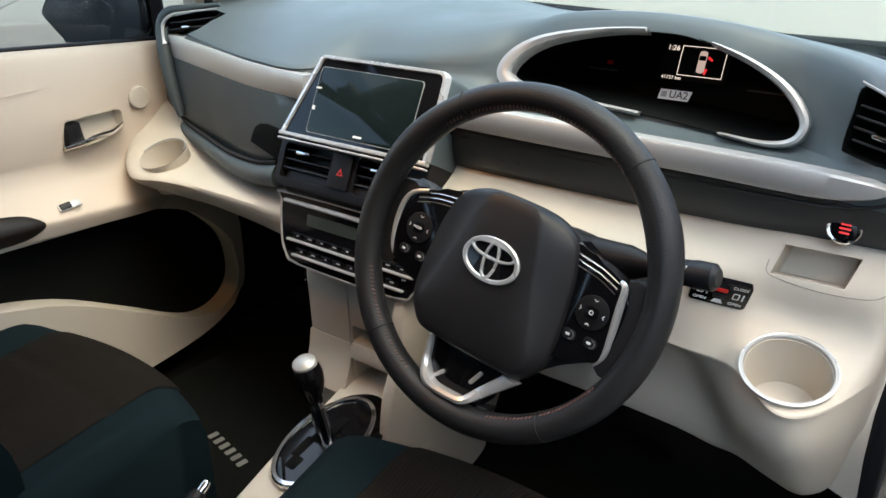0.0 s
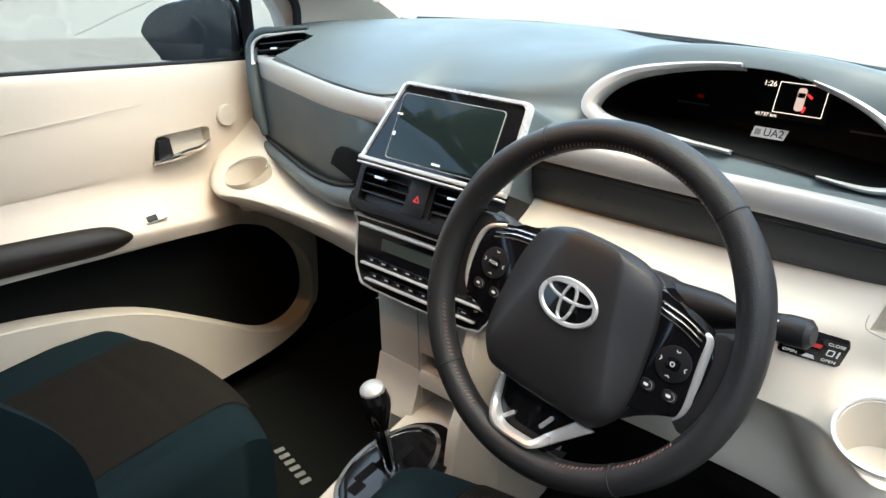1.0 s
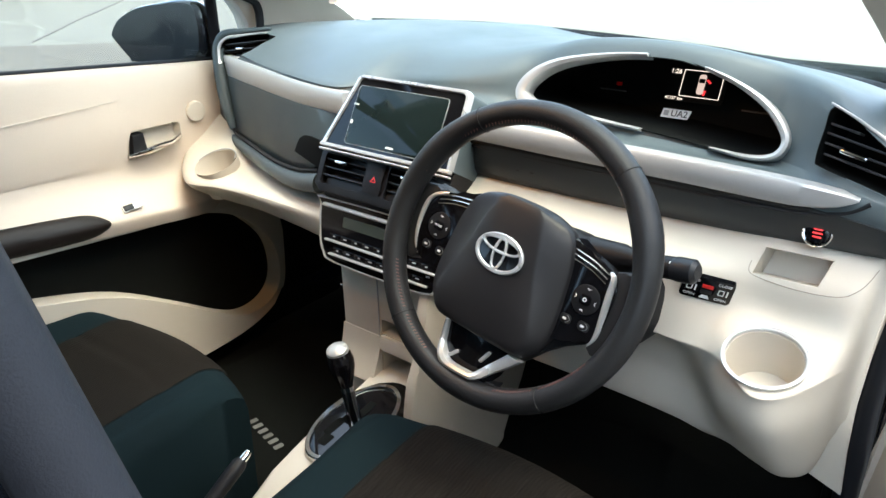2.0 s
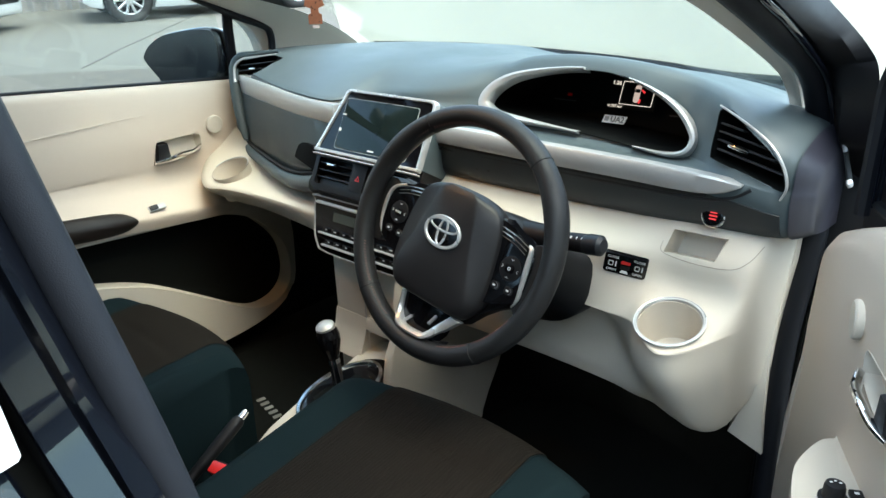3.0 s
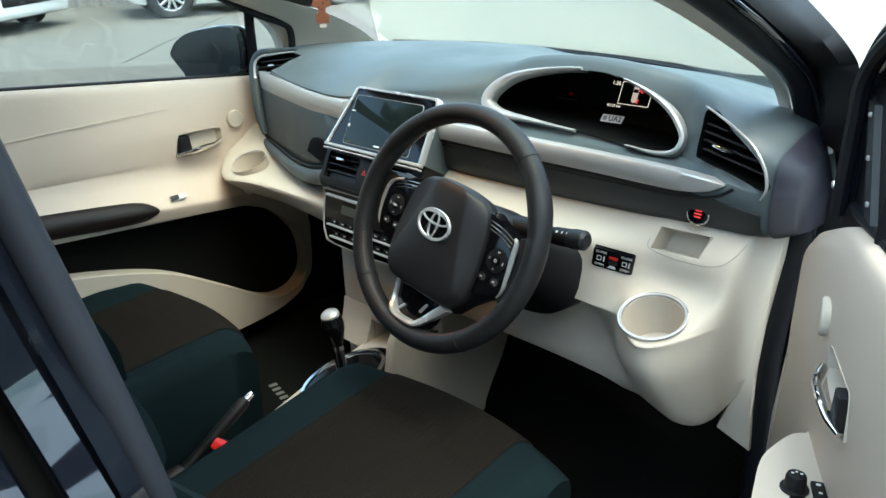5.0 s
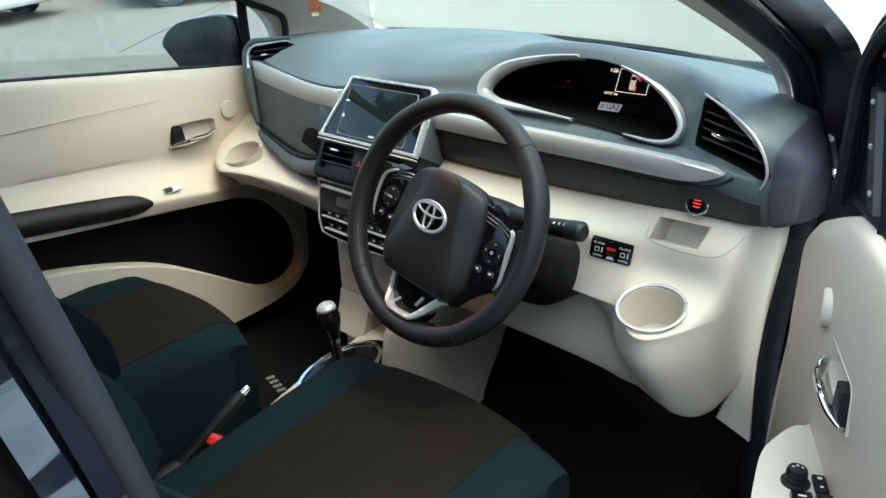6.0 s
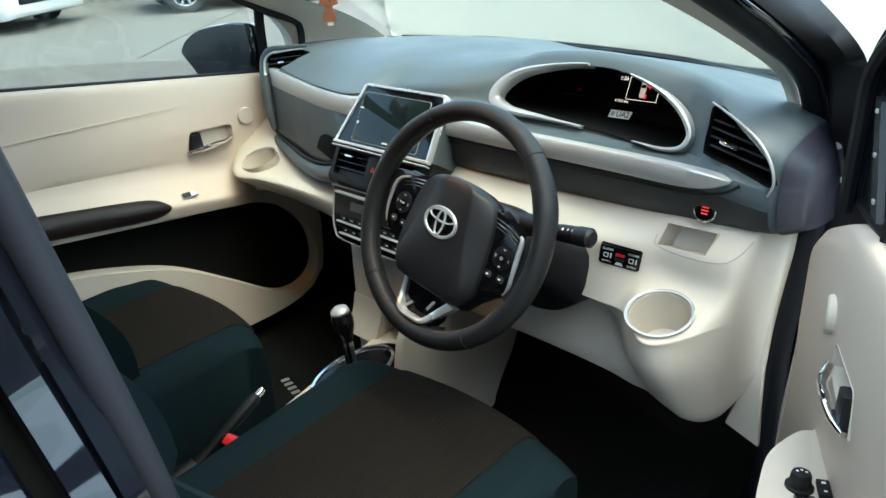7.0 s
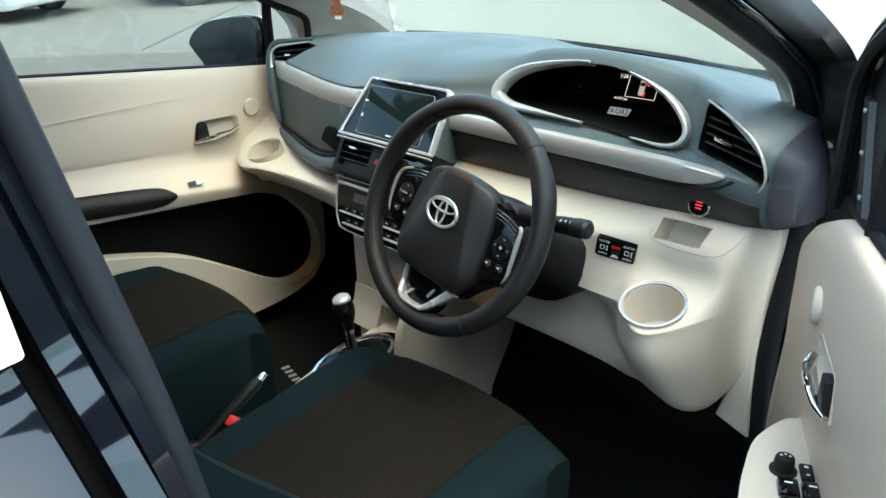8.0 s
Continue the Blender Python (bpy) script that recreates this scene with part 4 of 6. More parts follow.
# passenger-side lower panel with its own cup holder
lowp = [
    st(-0.705, (0.38, 0.930), (0.345, 0.915), (0.300, 0.88), (0.255, 0.850), (0.240, 0.82), (0.285, 0.785), (0.340, 0.755), (0.39, 0.73), (0.42, 0.72)),
    st(-0.660, (0.37, 0.930), (0.335, 0.905), (0.295, 0.868), (0.225, 0.838), (0.205, 0.81), (0.265, 0.770), (0.335, 0.745), (0.39, 0.725), (0.42, 0.715)),
    st(-0.600, (0.36, 0.925), (0.325, 0.885), (0.290, 0.858), (0.200, 0.828), (0.182, 0.80), (0.255, 0.755), (0.330, 0.735), (0.39, 0.715), (0.42, 0.705)),
    st(-0.540, (0.36, 0.915), (0.340, 0.870), (0.320, 0.845), (0.222, 0.822), (0.200, 0.80), (0.255, 0.752), (0.325, 0.730), (0.38, 0.71), (0.42, 0.70)),
    st(-0.460, (0.38, 0.905), (0.360, 0.860), (0.340, 0.832), (0.232, 0.818), (0.212, 0.80), (0.258, 0.752), (0.320, 0.730), (0.37, 0.71), (0.42, 0.70)),
    st(-0.300, (0.38, 0.900), (0.350, 0.860), (0.320, 0.832), (0.222, 0.822), (0.205, 0.805), (0.240, 0.755), (0.300, 0.735), (0.36, 0.715), (0.42, 0.70)),
    st(-0.150, (0.36, 0.900), (0.310, 0.870), (0.270, 0.842), (0.205, 0.830), (0.190, 0.81), (0.205, 0.765), (0.250, 0.745), (0.32, 0.72), (0.41, 0.70)),
    st(-0.100, (0.36, 0.900), (0.310, 0.870), (0.270, 0.842), (0.205, 0.830), (0.190, 0.81), (0.205, 0.765), (0.250, 0.745), (0.32, 0.72), (0.41, 0.70)),
]
rings = profile_loft(lowp, 5, 4)
for r in rings:
    r.append(Vector((r[0].x, 0.46, 0.71)))
    r.append(Vector((r[0].x, 0.46, 0.93)))
pan = part("lower_panel", loft(rings), BEIGE, dash, "beige lower panel in front of the passenger", angle=60)
CUP2 = basis((-0.580, 0.243, 0.849), (1, -0.05, 0), (0, 0.95, 0.33))
carve(pan, plate(ellipse(0.050, 0.050, 40), 0.2, CUP2 @ Matrix.Translation((0, 0, -0.07))))
cup = part("cup_holder", bowl(ellipse(0.050, 0.050, 40), 0.07, 0.88, CUP2 @ Matrix.Translation((0, 0, -0.004))), BEIGE, pan, "beige cup holder well")
part("cup_ring", tube([CUP2 @ Vector((*q, 0.0)) for q in ellipse(0.0495, 0.0495, 48)[4:27]], 0.0018, 8), SILVER, cup, "thin silver ring")
solid("hinge_panel", rbox((0.14, 0.02, 0.80), 0.005, (0.800, 0.482, 0.66)), BLACK, "black hinge side of the driver's doorway", "panel")
part("kick_panel", loft([[(0.752, 0.385, 0.94), (0.768, 0.392, 0.94), (0.768, 0.46, 0.94), (0.735, 0.43, 0.94)], [(0.748, 0.378, 0.80), (0.758, 0.388, 0.80), (0.758, 0.46, 0.80), (0.735, 0.43, 0.80)], [(0.742, 0.366, 0.67), (0.754, 0.382, 0.67), (0.756, 0.46, 0.67), (0.725, 0.42, 0.67)],
                         [(0.722, 0.368, 0.59), (0.757, 0.384, 0.59), (0.758, 0.46, 0.59), (0.705, 0.42, 0.59)], [(0.704, 0.378, 0.535), (0.764, 0.388, 0.505), (0.764, 0.46, 0.505), (0.704, 0.43, 0.535)]]), BEIGE, dash, "beige kick panel beside the footwell")

# ---- centre stack and console ----
stack = thing("centre_stack", "black centre stack with screen, vents and heater controls", "centre stack", (0, 0.2, 0.8))
SC = basis((0.0, 0.236, 1.036), (1, 0, 0), (0, 0.068, 0.121))


def trapezoid(grow, r=0.012, seg=4):
    """The screen's outline: upright on the driver's side, slanting on the passenger's, with rounded upper corners."""
    a = []
    for cx, cy, a0 in ((0.130 + grow - r, 0.064 + grow - r, 0), (-0.124 - grow + r, 0.064 + grow - r, 90)):
        a += [(cx + r * math.cos(radians(a0 + 90 * k / seg)), cy + r * math.sin(radians(a0 + 90 * k / seg))) for k in range(seg + 1)]
    return a + [(-0.166 - 1.1 * grow, -0.071), (0.133 + grow, -0.071)]


back = trapezoid(-0.001)
front = trapezoid(0.0)
rings = [[SC @ Vector((x, y, z)) for x, y in back] for z in (-0.09, -0.012)]
part("screen_housing", loft(rings), SLATE, stack, "slate-grey housing behind the screen")
fin = trapezoid(-0.007, 0.010)
part("screen_frame", band(front, fin, 0.014, SC @ Matrix.Translation((0, 0, -0.012))), POLISHED, stack, "bright silver frame round the screen")
unit = part("screen_bezel", plate(trapezoid(-0.006, 0.010), 0.010, SC @ Matrix.Translation((0, 0, -0.012))), PIANO, stack, "piano-black screen bezel")
g = [(x - 0.016, y - 0.012) for x, y in rounded(0.204, 0.108, 0.006)]
part("screen", plate([(x + 0.006, y + 0.002) for x, y in g], 0.002, SC @ Matrix.Translation((0, 0, -0.002)), 0.0005), SCREEN, unit, "dark switched-off touch screen")
part("screen_line", band([(x * 1.01 + 0.006, y * 1.02 + 0.002) for x, y in g], [(x * 0.998 + 0.006, y * 0.995 + 0.002) for x, y in g], 0.0012, SC @ Matrix.Translation((0, 0, -0.0015))), GREY_INK, unit, "fine grey line round the screen")
for y, w in ((0.009, 0.012), (-0.024, 0.006)):
    part("key_mark", plate(rounded(w, 0.003 if w > 0.01 else 0.007, 0.001, 1), 0.0003, SC @ pose(-0.108, y, 0.0005)), WHITE_INK, unit)
part("maker_mark", plate(rounded(0.018, 0.0035, 0.001, 1), 0.0003, SC @ pose(-0.004, -0.0575, 0.0005)), WHITE_INK, unit)
for dy, h in ((-0.0745, 0.007), (-0.083, 0.004)):
    part("silver_bar", rbox((0.302, h, 0.014), 0.002), SILVER, stack, "satin silver bar below the screen").data.transform(SC @ Matrix.Translation((-0.0175, dy, -0.004)))
# vents and hazard switch
VP = basis((-0.031, 0.196, 0.930), (1, 0, 0), (0, 0.045, 0.09))
vo = [(-0.146, 0.040), (0.162, 0.040), (0.160, -0.040), (0.140, -0.048), (-0.130, -0.048), (-0.146, -0.036)]
body = part("vent_body", plate(vo, 0.07, VP @ Matrix.Translation((0, 0, -0.072)), 0.004), BLACK, stack, "black housing of the centre vents")
openings = []
for cx in (-0.080, 0.080):
    openings.append(plate([(cx + x, y - 0.004) for x, y in rounded(0.105, 0.058, 0.006)], 0.06, VP @ Matrix.Translation((0, 0, -0.045))))
carve(body, *openings)
for cx in (-0.080, 0.080):
    for cy in (0.012, -0.003, -0.018):
        part("slat", rbox((0.104, 0.003, 0.018), 0.001, (0, 0, 0), Euler((radians(-15), 0, 0)).to_matrix()), CHARCOAL, body).data.transform(VP @ Matrix.Translation((cx, cy, -0.014)))
    part("slider", rbox((0.030, 0.006, 0.010), 0.002), CHROME, body, "chrome thumb slider").data.transform(VP @ Matrix.Translation((cx - 0.008, 0.012, -0.002)))
hz = part("hazard_switch", plate(rounded(0.040, 0.056, 0.003), 0.004, VP @ Matrix.Translation((0, -0.002, -0.001)), 0.001), BLACK, stack, "black hazard switch with a red triangle")
tri = [(0, 0.0065), (-0.0068, -0.005), (0.0068, -0.005)]
part("triangle", band(tri, [(x * 0.55, y * 0.55 - 0.0006) for x, y in tri], 0.0006, VP @ pose(0, -0.004, 0.003)), RED, hz, "red warning triangle")
# heater panel
HP = basis((-0.006, 0.170, 0.808), (1, 0, 0), (0, 0.023, 0.082))
ho = [(p.x, p.y) for p in curve([(a, b, 0) for a, b in ((-0.146, 0.066), (0.146, 0.066), (0.160, 0.054), (0.152, -0.010), (0.138, -0.040), (0.105, -0.054), (-0.105, -0.054), (-0.138, -0.040), (-0.152, -0.010), (-0.160, 0.054))], 3, closed=True)]
heat = part("heater_panel", plate([(x * 0.975, y * 0.95) for x, y in ho], 0.055, HP @ Matrix.Translation((0, 0, -0.055)), 0.003), PIANO, stack, "glossy black heater control panel")
part("heater_rim", band(ho, [(x * 0.972, y * 0.945) for x, y in ho], 0.012, HP @ Matrix.Translation((0, 0, -0.010))), SILVER, heat, "satin silver rim")
part("heater_top", rbox((0.300, 0.007, 0.012), 0.003), SILVER, heat, "grey satin bar").data.transform(HP @ Matrix.Translation((0, 0.052, 0.001)))
part("heater_display", plate(rounded(0.13, 0.020, 0.002), 0.001, HP @ pose(-0.030, 0.028, 0.0002)), LCD, heat, "dark heater display")
for row, cy in enumerate((-0.006, -0.031)):
    part("button_bar", rbox((0.27 - 0.03 * row, 0.0042, 0.008), 0.0018), SILVER, heat, "satin silver button bar").data.transform(HP @ Matrix.Translation((0, cy - 0.007, 0.002)))
    for k in range(9 - row):
        part("button", rbox((0.0262, 0.010, 0.006), 0.002), PIANO, heat).data.transform(HP @ Matrix.Translation((-0.112 + 0.012 * row + 0.028 * k, cy + 0.002, -0.0018)))
        part("button_mark", plate(rounded(0.006 + 0.003 * (k % 2), 0.0022, 0.0008, 1), 0.0003, HP @ pose(-0.112 + 0.012 * row + 0.028 * k, cy + 0.002, 0.0013)), GREY_INK, heat)
lettering("OFF", 0.005, HP @ pose(0.118, -0.020, 0.001), WHITE_INK, heat)

part("bridge", rbox((0.29, 0.07, 0.05), 0.015, (-0.020, 0.222, 0.880), Euler((radians(-25), 0, 0)).to_matrix()), BLACK, stack, "black panel between vents and heater controls")
console = thing("centre_console", "beige plastic centre console with open trays", "console", (0, 0.05, 0.27))
col = part("column", rbox((0.240, 0.30, 0.36), 0.012, (-0.012, 0.335, 0.60), seg=3), BEIGE, console, "beige column below the heater panel")
carve(col, rbox((0.130, 0.16, 0.032), 0.005, (0.040, 0.23, 0.634)), rbox((0.130, 0.20, 0.125), 0.006, (0.040, 0.23, 0.515)))
part("column_top", rbox((0.215, 0.20, 0.030), 0.008, (-0.004, 0.30, 0.765)), CHARCOAL, console)
part("tray_lip", rbox((0.130, 0.012, 0.030), 0.005, (0.040, 0.180, 0.602), Euler((radians(-12), 0, 0)).to_matrix()), BEIGE, console, "beige lip of the open tray")
flare = curve([(0, 0.152, 0.518), (0, 0.164, 0.545), (0, 0.176, 0.575), (0, 0.1835, 0.610)], 4)
part("column_foot", yz_plate([(0.20, 0.50), (0.20, 0.61)] + [(p.y, p.z) for p in reversed(flare)], -0.128, -0.028, 0.003), BEIGE, console, "beige flared foot of the column", angle=50)
part("column_line", rbox((0.002, 0.003, 0.30), 0.0008, (-0.030, 0.1845, 0.61)), GREY_INK, console)
wall = [(0.105, 0.29), (0.105, 0.555), (0.135, 0.64), (0.16, 0.76), (0.22, 0.80), (0.48, 0.74), (0.505, 0.60), (0.50, 0.47), (0.40, 0.315), (0.38, 0.285)]
part("side_wall", yz_plate([(p.y, p.z) for p in curve([(0, a, b) for a, b in wall], 3, closed=True)], 0.098, 0.118, 0.006), BEIGE, console, "beige side wall beside the driver's footwell", angle=50)


def base_ring(y, top, l, r):
    return [(l - 0.035, y, 0.28), (l - 0.02, y, 0.36), (l - 0.005, y, top - 0.02), (l + 0.008, y, top - 0.004), (l + 0.03, y, top), (r - 0.03, y, top), (r - 0.008, y, top - 0.004), (r, y, top - 0.02), (r + 0.01, y, 0.28)]


part("console_base", loft([base_ring(*k) for k in ((0.22, 0.540, -0.05, 0.115), (0.13, 0.527, -0.045, 0.115), (0.0, 0.511, -0.038, 0.115), (-0.10, 0.492, -0.03, 0.115), (-0.16, 0.466, -0.025, 0.112), (-0.20, 0.43, -0.02, 0.11))]), BEIGE, console, "beige floor console round the gear lever")
part("rear_console", rbox((0.15, 0.42, 0.16), 0.02, (0.02, -0.40, 0.36)), BLACK, console, "black rear part of the floor console")
G = basis((0.031, 0.044, 0.519), (1, 0, 0), (0, 0.99, 0.12))
gate = thing("gear_selector", "gear lever with chrome-ringed shift gate", "gear lever", (0.036, 0.0, 0.53))
part("gate_plate", plate(ellipse(0.058, 0.101, 40), 0.006, G @ Matrix.Translation((0, 0, -0.002)), 0.002), PIANO, gate, "piano-black shift gate plate")
part("gate_surround", plate(ellipse(0.072, 0.116, 40, 0.008, 0.010), 0.004, G @ Matrix.Translation((0, 0, -0.003)), 0.002), PIANO, gate, "glossy black surround of the shift gate")
part("gate_ring", band(ellipse(0.064, 0.108, 48), ellipse(0.054, 0.097, 48), 0.009, G @ Matrix.Translation((0, 0, -0.001))), CHROME, gate, "chrome ring round the shift gate")
for cx, cy, w, h in ((-0.002, 0.030, 0.016, 0.05), (-0.012, -0.004, 0.024, 0.018), (-0.022, -0.030, 0.016, 0.044), (-0.012, -0.062, 0.020, 0.026)):
    part("gate_slot", plate(rounded(w, h, 0.003), 0.0012, G @ pose(cx, cy, 0.004)), PIT, gate)
foot, kn = Vector((0.033, 0.042, 0.527)), Vector((-0.006, 0.053, 0.645))
d = (kn - foot)
part("lever", tube([foot - d * 0.1, foot + d * 0.25, foot + d * 0.50], [0.0135, 0.0125, 0.0115], 18), BLACK_CHROME, gate, "dark chrome lever shaft")
part("collar", tube([foot + d * 0.44, foot + d * 0.51], 0.0125, 16), CHROME, gate, "chrome collar")
knob = part("knob", tube([foot + d * k for k in (0.50, 0.58, 0.68, 0.80, 0.92, 1.02, 1.07)], [0.0115, 0.0145, 0.0190, 0.0235, 0.0245, 0.0215, 0.013], 20), PIANO, gate, "black gear knob with a silver cap")
dn = (d.normalized() + Vector((0.25, -0.35, 0))).normalized()
cap = basis(kn + dn * 0.004, dn.orthogonal(), dn.cross(dn.orthogonal()))
part("knob_cap", loft([[cap @ Vector((r * math.cos(k * math.pi / 12), r * math.sin(k * math.pi / 12), h)) for k in range(24)] for r, h in ((0.0205, 0.002), (0.0195, 0.009), (0.014, 0.0135), (0.006, 0.0155))]), SILVER, knob, "satin silver cap")

brake = thing("handbrake", "black handbrake lever with a chrome release button", "handbrake", (-0.03, -0.31, 0.44))
a, b = Vector((-0.034, -0.325, 0.440)), Vector((-0.031, -0.141, 0.546))
part("boot", tube([a - (b - a) * 0.15, a, a + (b - a) * 0.12], [0.040, 0.028, 0.018], 14), BLACK, brake, "black creased boot")
part("arm", tube([a, a.lerp(b, 0.45)], 0.011, 12), BLACK, brake)
part("grip", tube([a.lerp(b, k) for k in (0.22, 0.26, 0.5, 0.75, 0.88, 0.92)], [0.008, 0.0105, 0.0120, 0.0130, 0.0128, 0.009], 16), BLACK, brake, "black moulded grip")
part("button", tube([a.lerp(b, k) for k in (0.90, 0.97, 1.0)], [0.0075, 0.0075, 0.0055], 14), CHROME, brake, "chrome release button")
buckle = thing("seat_belt_buckle", "black seat belt buckle with a red release button", "buckle", (0.083, -0.28, 0.45))
m = basis((0.098, -0.272, 0.549), (1, 0.2, 0), (0, -0.5, 0.86))
part("housing", rbox((0.050, 0.085, 0.026), 0.006), BLACK, buckle).data.transform(m @ Matrix.Translation((0, -0.030, 0)))
part("release", rbox((0.042, 0.020, 0.022), 0.004), RED, buckle, "red release button").data.transform(m @ Matrix.Translation((0, 0.014, 0.003)))
part("stalk", tube([m @ Vector((0, -0.07, 0)), m @ Vector((0, -0.15, -0.01))], 0.010, 10), BLACK, buckle)

# ---- steering wheel ----
SW = basis((0.3655, 0.021, 0.953), (1, 0, 0), (0, 0.399, 0.917)) @ pose(0, 0, 0, 0, 0, -9)
wheel = thing("steering_wheel", "black leather three-spoke steering wheel with red stitching", "steering wheel", (0.366, 0.021, 0.953))
R_RIM = 0.185


def on_wheel(bm):
    bmesh.ops.transform(bm, matrix=SW, verts=bm.verts)
    return bm


def on_spoke(bm):
    bmesh.ops.transform(bm, matrix=SW @ Matrix.Translation((0, 0, -0.012)), verts=bm.verts)
    return bm


def rim_ring(a, r, rz, sides=18):
    c, s = math.cos(a), math.sin(a)
    return [Vector(((R_RIM + r * math.cos(q)) * c, (R_RIM + r * math.cos(q)) * s, rz * math.sin(q))) for q in (2 * math.pi * j / sides for j in range(sides))]


def thumb(a):
    """How much fuller the rim is where the thumbs rest."""
    d = math.degrees(a) % 360
    return 1.0 + 0.10 * (math.exp(-((d - 32) / 13) ** 2) + math.exp(-((d - 148) / 13) ** 2))


n = 96
rim = part("rim", on_wheel(loft([rim_ring(2 * math.pi * k / n, 0.0165 * thumb(2 * math.pi * k / n), 0.0185 * thumb(2 * math.pi * k / n)) for k in range(n)], loop=True)), LEATHER, wheel, "black leather rim")
for a in (54, 126, 230, 310):
    part("rim_seam", tube([SW @ p for p in rim_ring(radians(a), 0.0166, 0.0186)], 0.0009, 5, closed=True), SEAM, rim)
threads = []
for lo, hi in ((56, 124), (20, 52), (128, 160), (205, 228), (232, 250), (290, 308), (312, 335)):
    k = lo
    while k < hi:
        threads.append(k)
        k += 1.6
for k in threads:
    c, s = math.cos(radians(k)), math.sin(radians(k))
    c2, s2 = math.cos(radians(k + 0.5)), math.sin(radians(k + 0.5))
    part("stitch", tube([SW @ Vector((0.1728 * c, 0.1728 * s, 0.0127)), SW @ Vector((0.1706 * c2, 0.1706 * s2, 0.0094))], 0.0007, 5), STITCH, rim)


def dome(outline, heights, inset):
    """A cushion-like cap: rings of one outline shrunk towards its middle at rising heights."""
    pts = curve([(a, b, 0) for a, b in outline], 4, closed=True)
    cx = sum(p.x for p in pts) / len(pts)
    cy = sum(p.y for p in pts) / len(pts)
    return loft([[Vector((cx + (p.x - cx) * s, cy + (p.y - cy) * s, h)) for p in pts] for h, s in zip(heights, inset)])


half_pad = [(0.045, 0.072), (0.074, 0.058), (0.087, 0.030), (0.093, -0.010), (0.096, -0.055), (0.092, -0.084), (0.078, -0.106), (0.064, -0.1135), (0.032, -0.1145)]
pad = [(0.0, 0.075)] + half_pad + [(0.0, -0.1145)] + [(-x, y) for x, y in reversed(half_pad)]
half_face = [(0.030, 0.069), (0.042, 0.053), (0.049, 0.029), (0.058, -0.008), (0.073, -0.055), (0.077, -0.080), (0.066, -0.099), (0.052, -0.1045), (0.028, -0.106)]
face = [(0.0, 0.071)] + half_face + [(0.0, -0.1065)] + [(-x, y) for x, y in reversed(half_face)]


def hub_ring(outline, scale, h):
    pts = curve([(a, b, 0) for a, b in outline], 4, closed=True)
    return [Vector((p.x * scale, -0.025 + (p.y + 0.025) * scale, h)) for p in pts]


hub = part("airbag_cover", on_wheel(loft([hub_ring(pad, 0.95, -0.034), hub_ring(pad, 1.0, -0.012), hub_ring(pad, 0.99, -0.002), hub_ring(pad, 0.965, 0.003), hub_ring(face, 1.03, 0.0125), hub_ring(face, 0.985, 0.0150), hub_ring(face, 0.90, 0.0165), hub_ring(face, 0.66, 0.0195), hub_ring(face, 0.33, 0.0220)])), HUB, wheel, "black airbag cover with slanting flanks", angle=60)
part("rear_hub", on_wheel(dome([(x * 0.86, y * 0.86) for x, y in pad], (-0.085, -0.06, -0.020), (0.72, 0.95, 1.0))), BLACK, wheel, "black hub behind the airbag cover")
em = part("emblem", on_wheel(band(ellipse(0.0365, 0.0255, 48, 0, 0.002), ellipse(0.0308, 0.0200, 48, 0, 0.002), 0.004, Matrix.Translation((0, 0, 0.0205)))), POLISHED, wheel, "silver oval emblem")
part("emblem_ground", on_wheel(plate(ellipse(0.034, 0.023, 40, 0, 0.002), 0.002, Matrix.Translation((0, 0, 0.0200)))), PIANO, em, "black ground of the emblem")
part("emblem_oval", on_wheel(band(ellipse(0.0295, 0.0105, 40, 0, 0.0125), ellipse(0.0255, 0.0068, 40, 0, 0.0125), 0.003, Matrix.Translation((0, 0, 0.0215)))), POLISHED, em)
part("emblem_oval", on_wheel(band(ellipse(0.0098, 0.0225, 40, 0, 0.002), ellipse(0.0064, 0.0185, 40, 0, 0.002), 0.003, Matrix.Translation((0, 0, 0.0217)))), POLISHED, em)
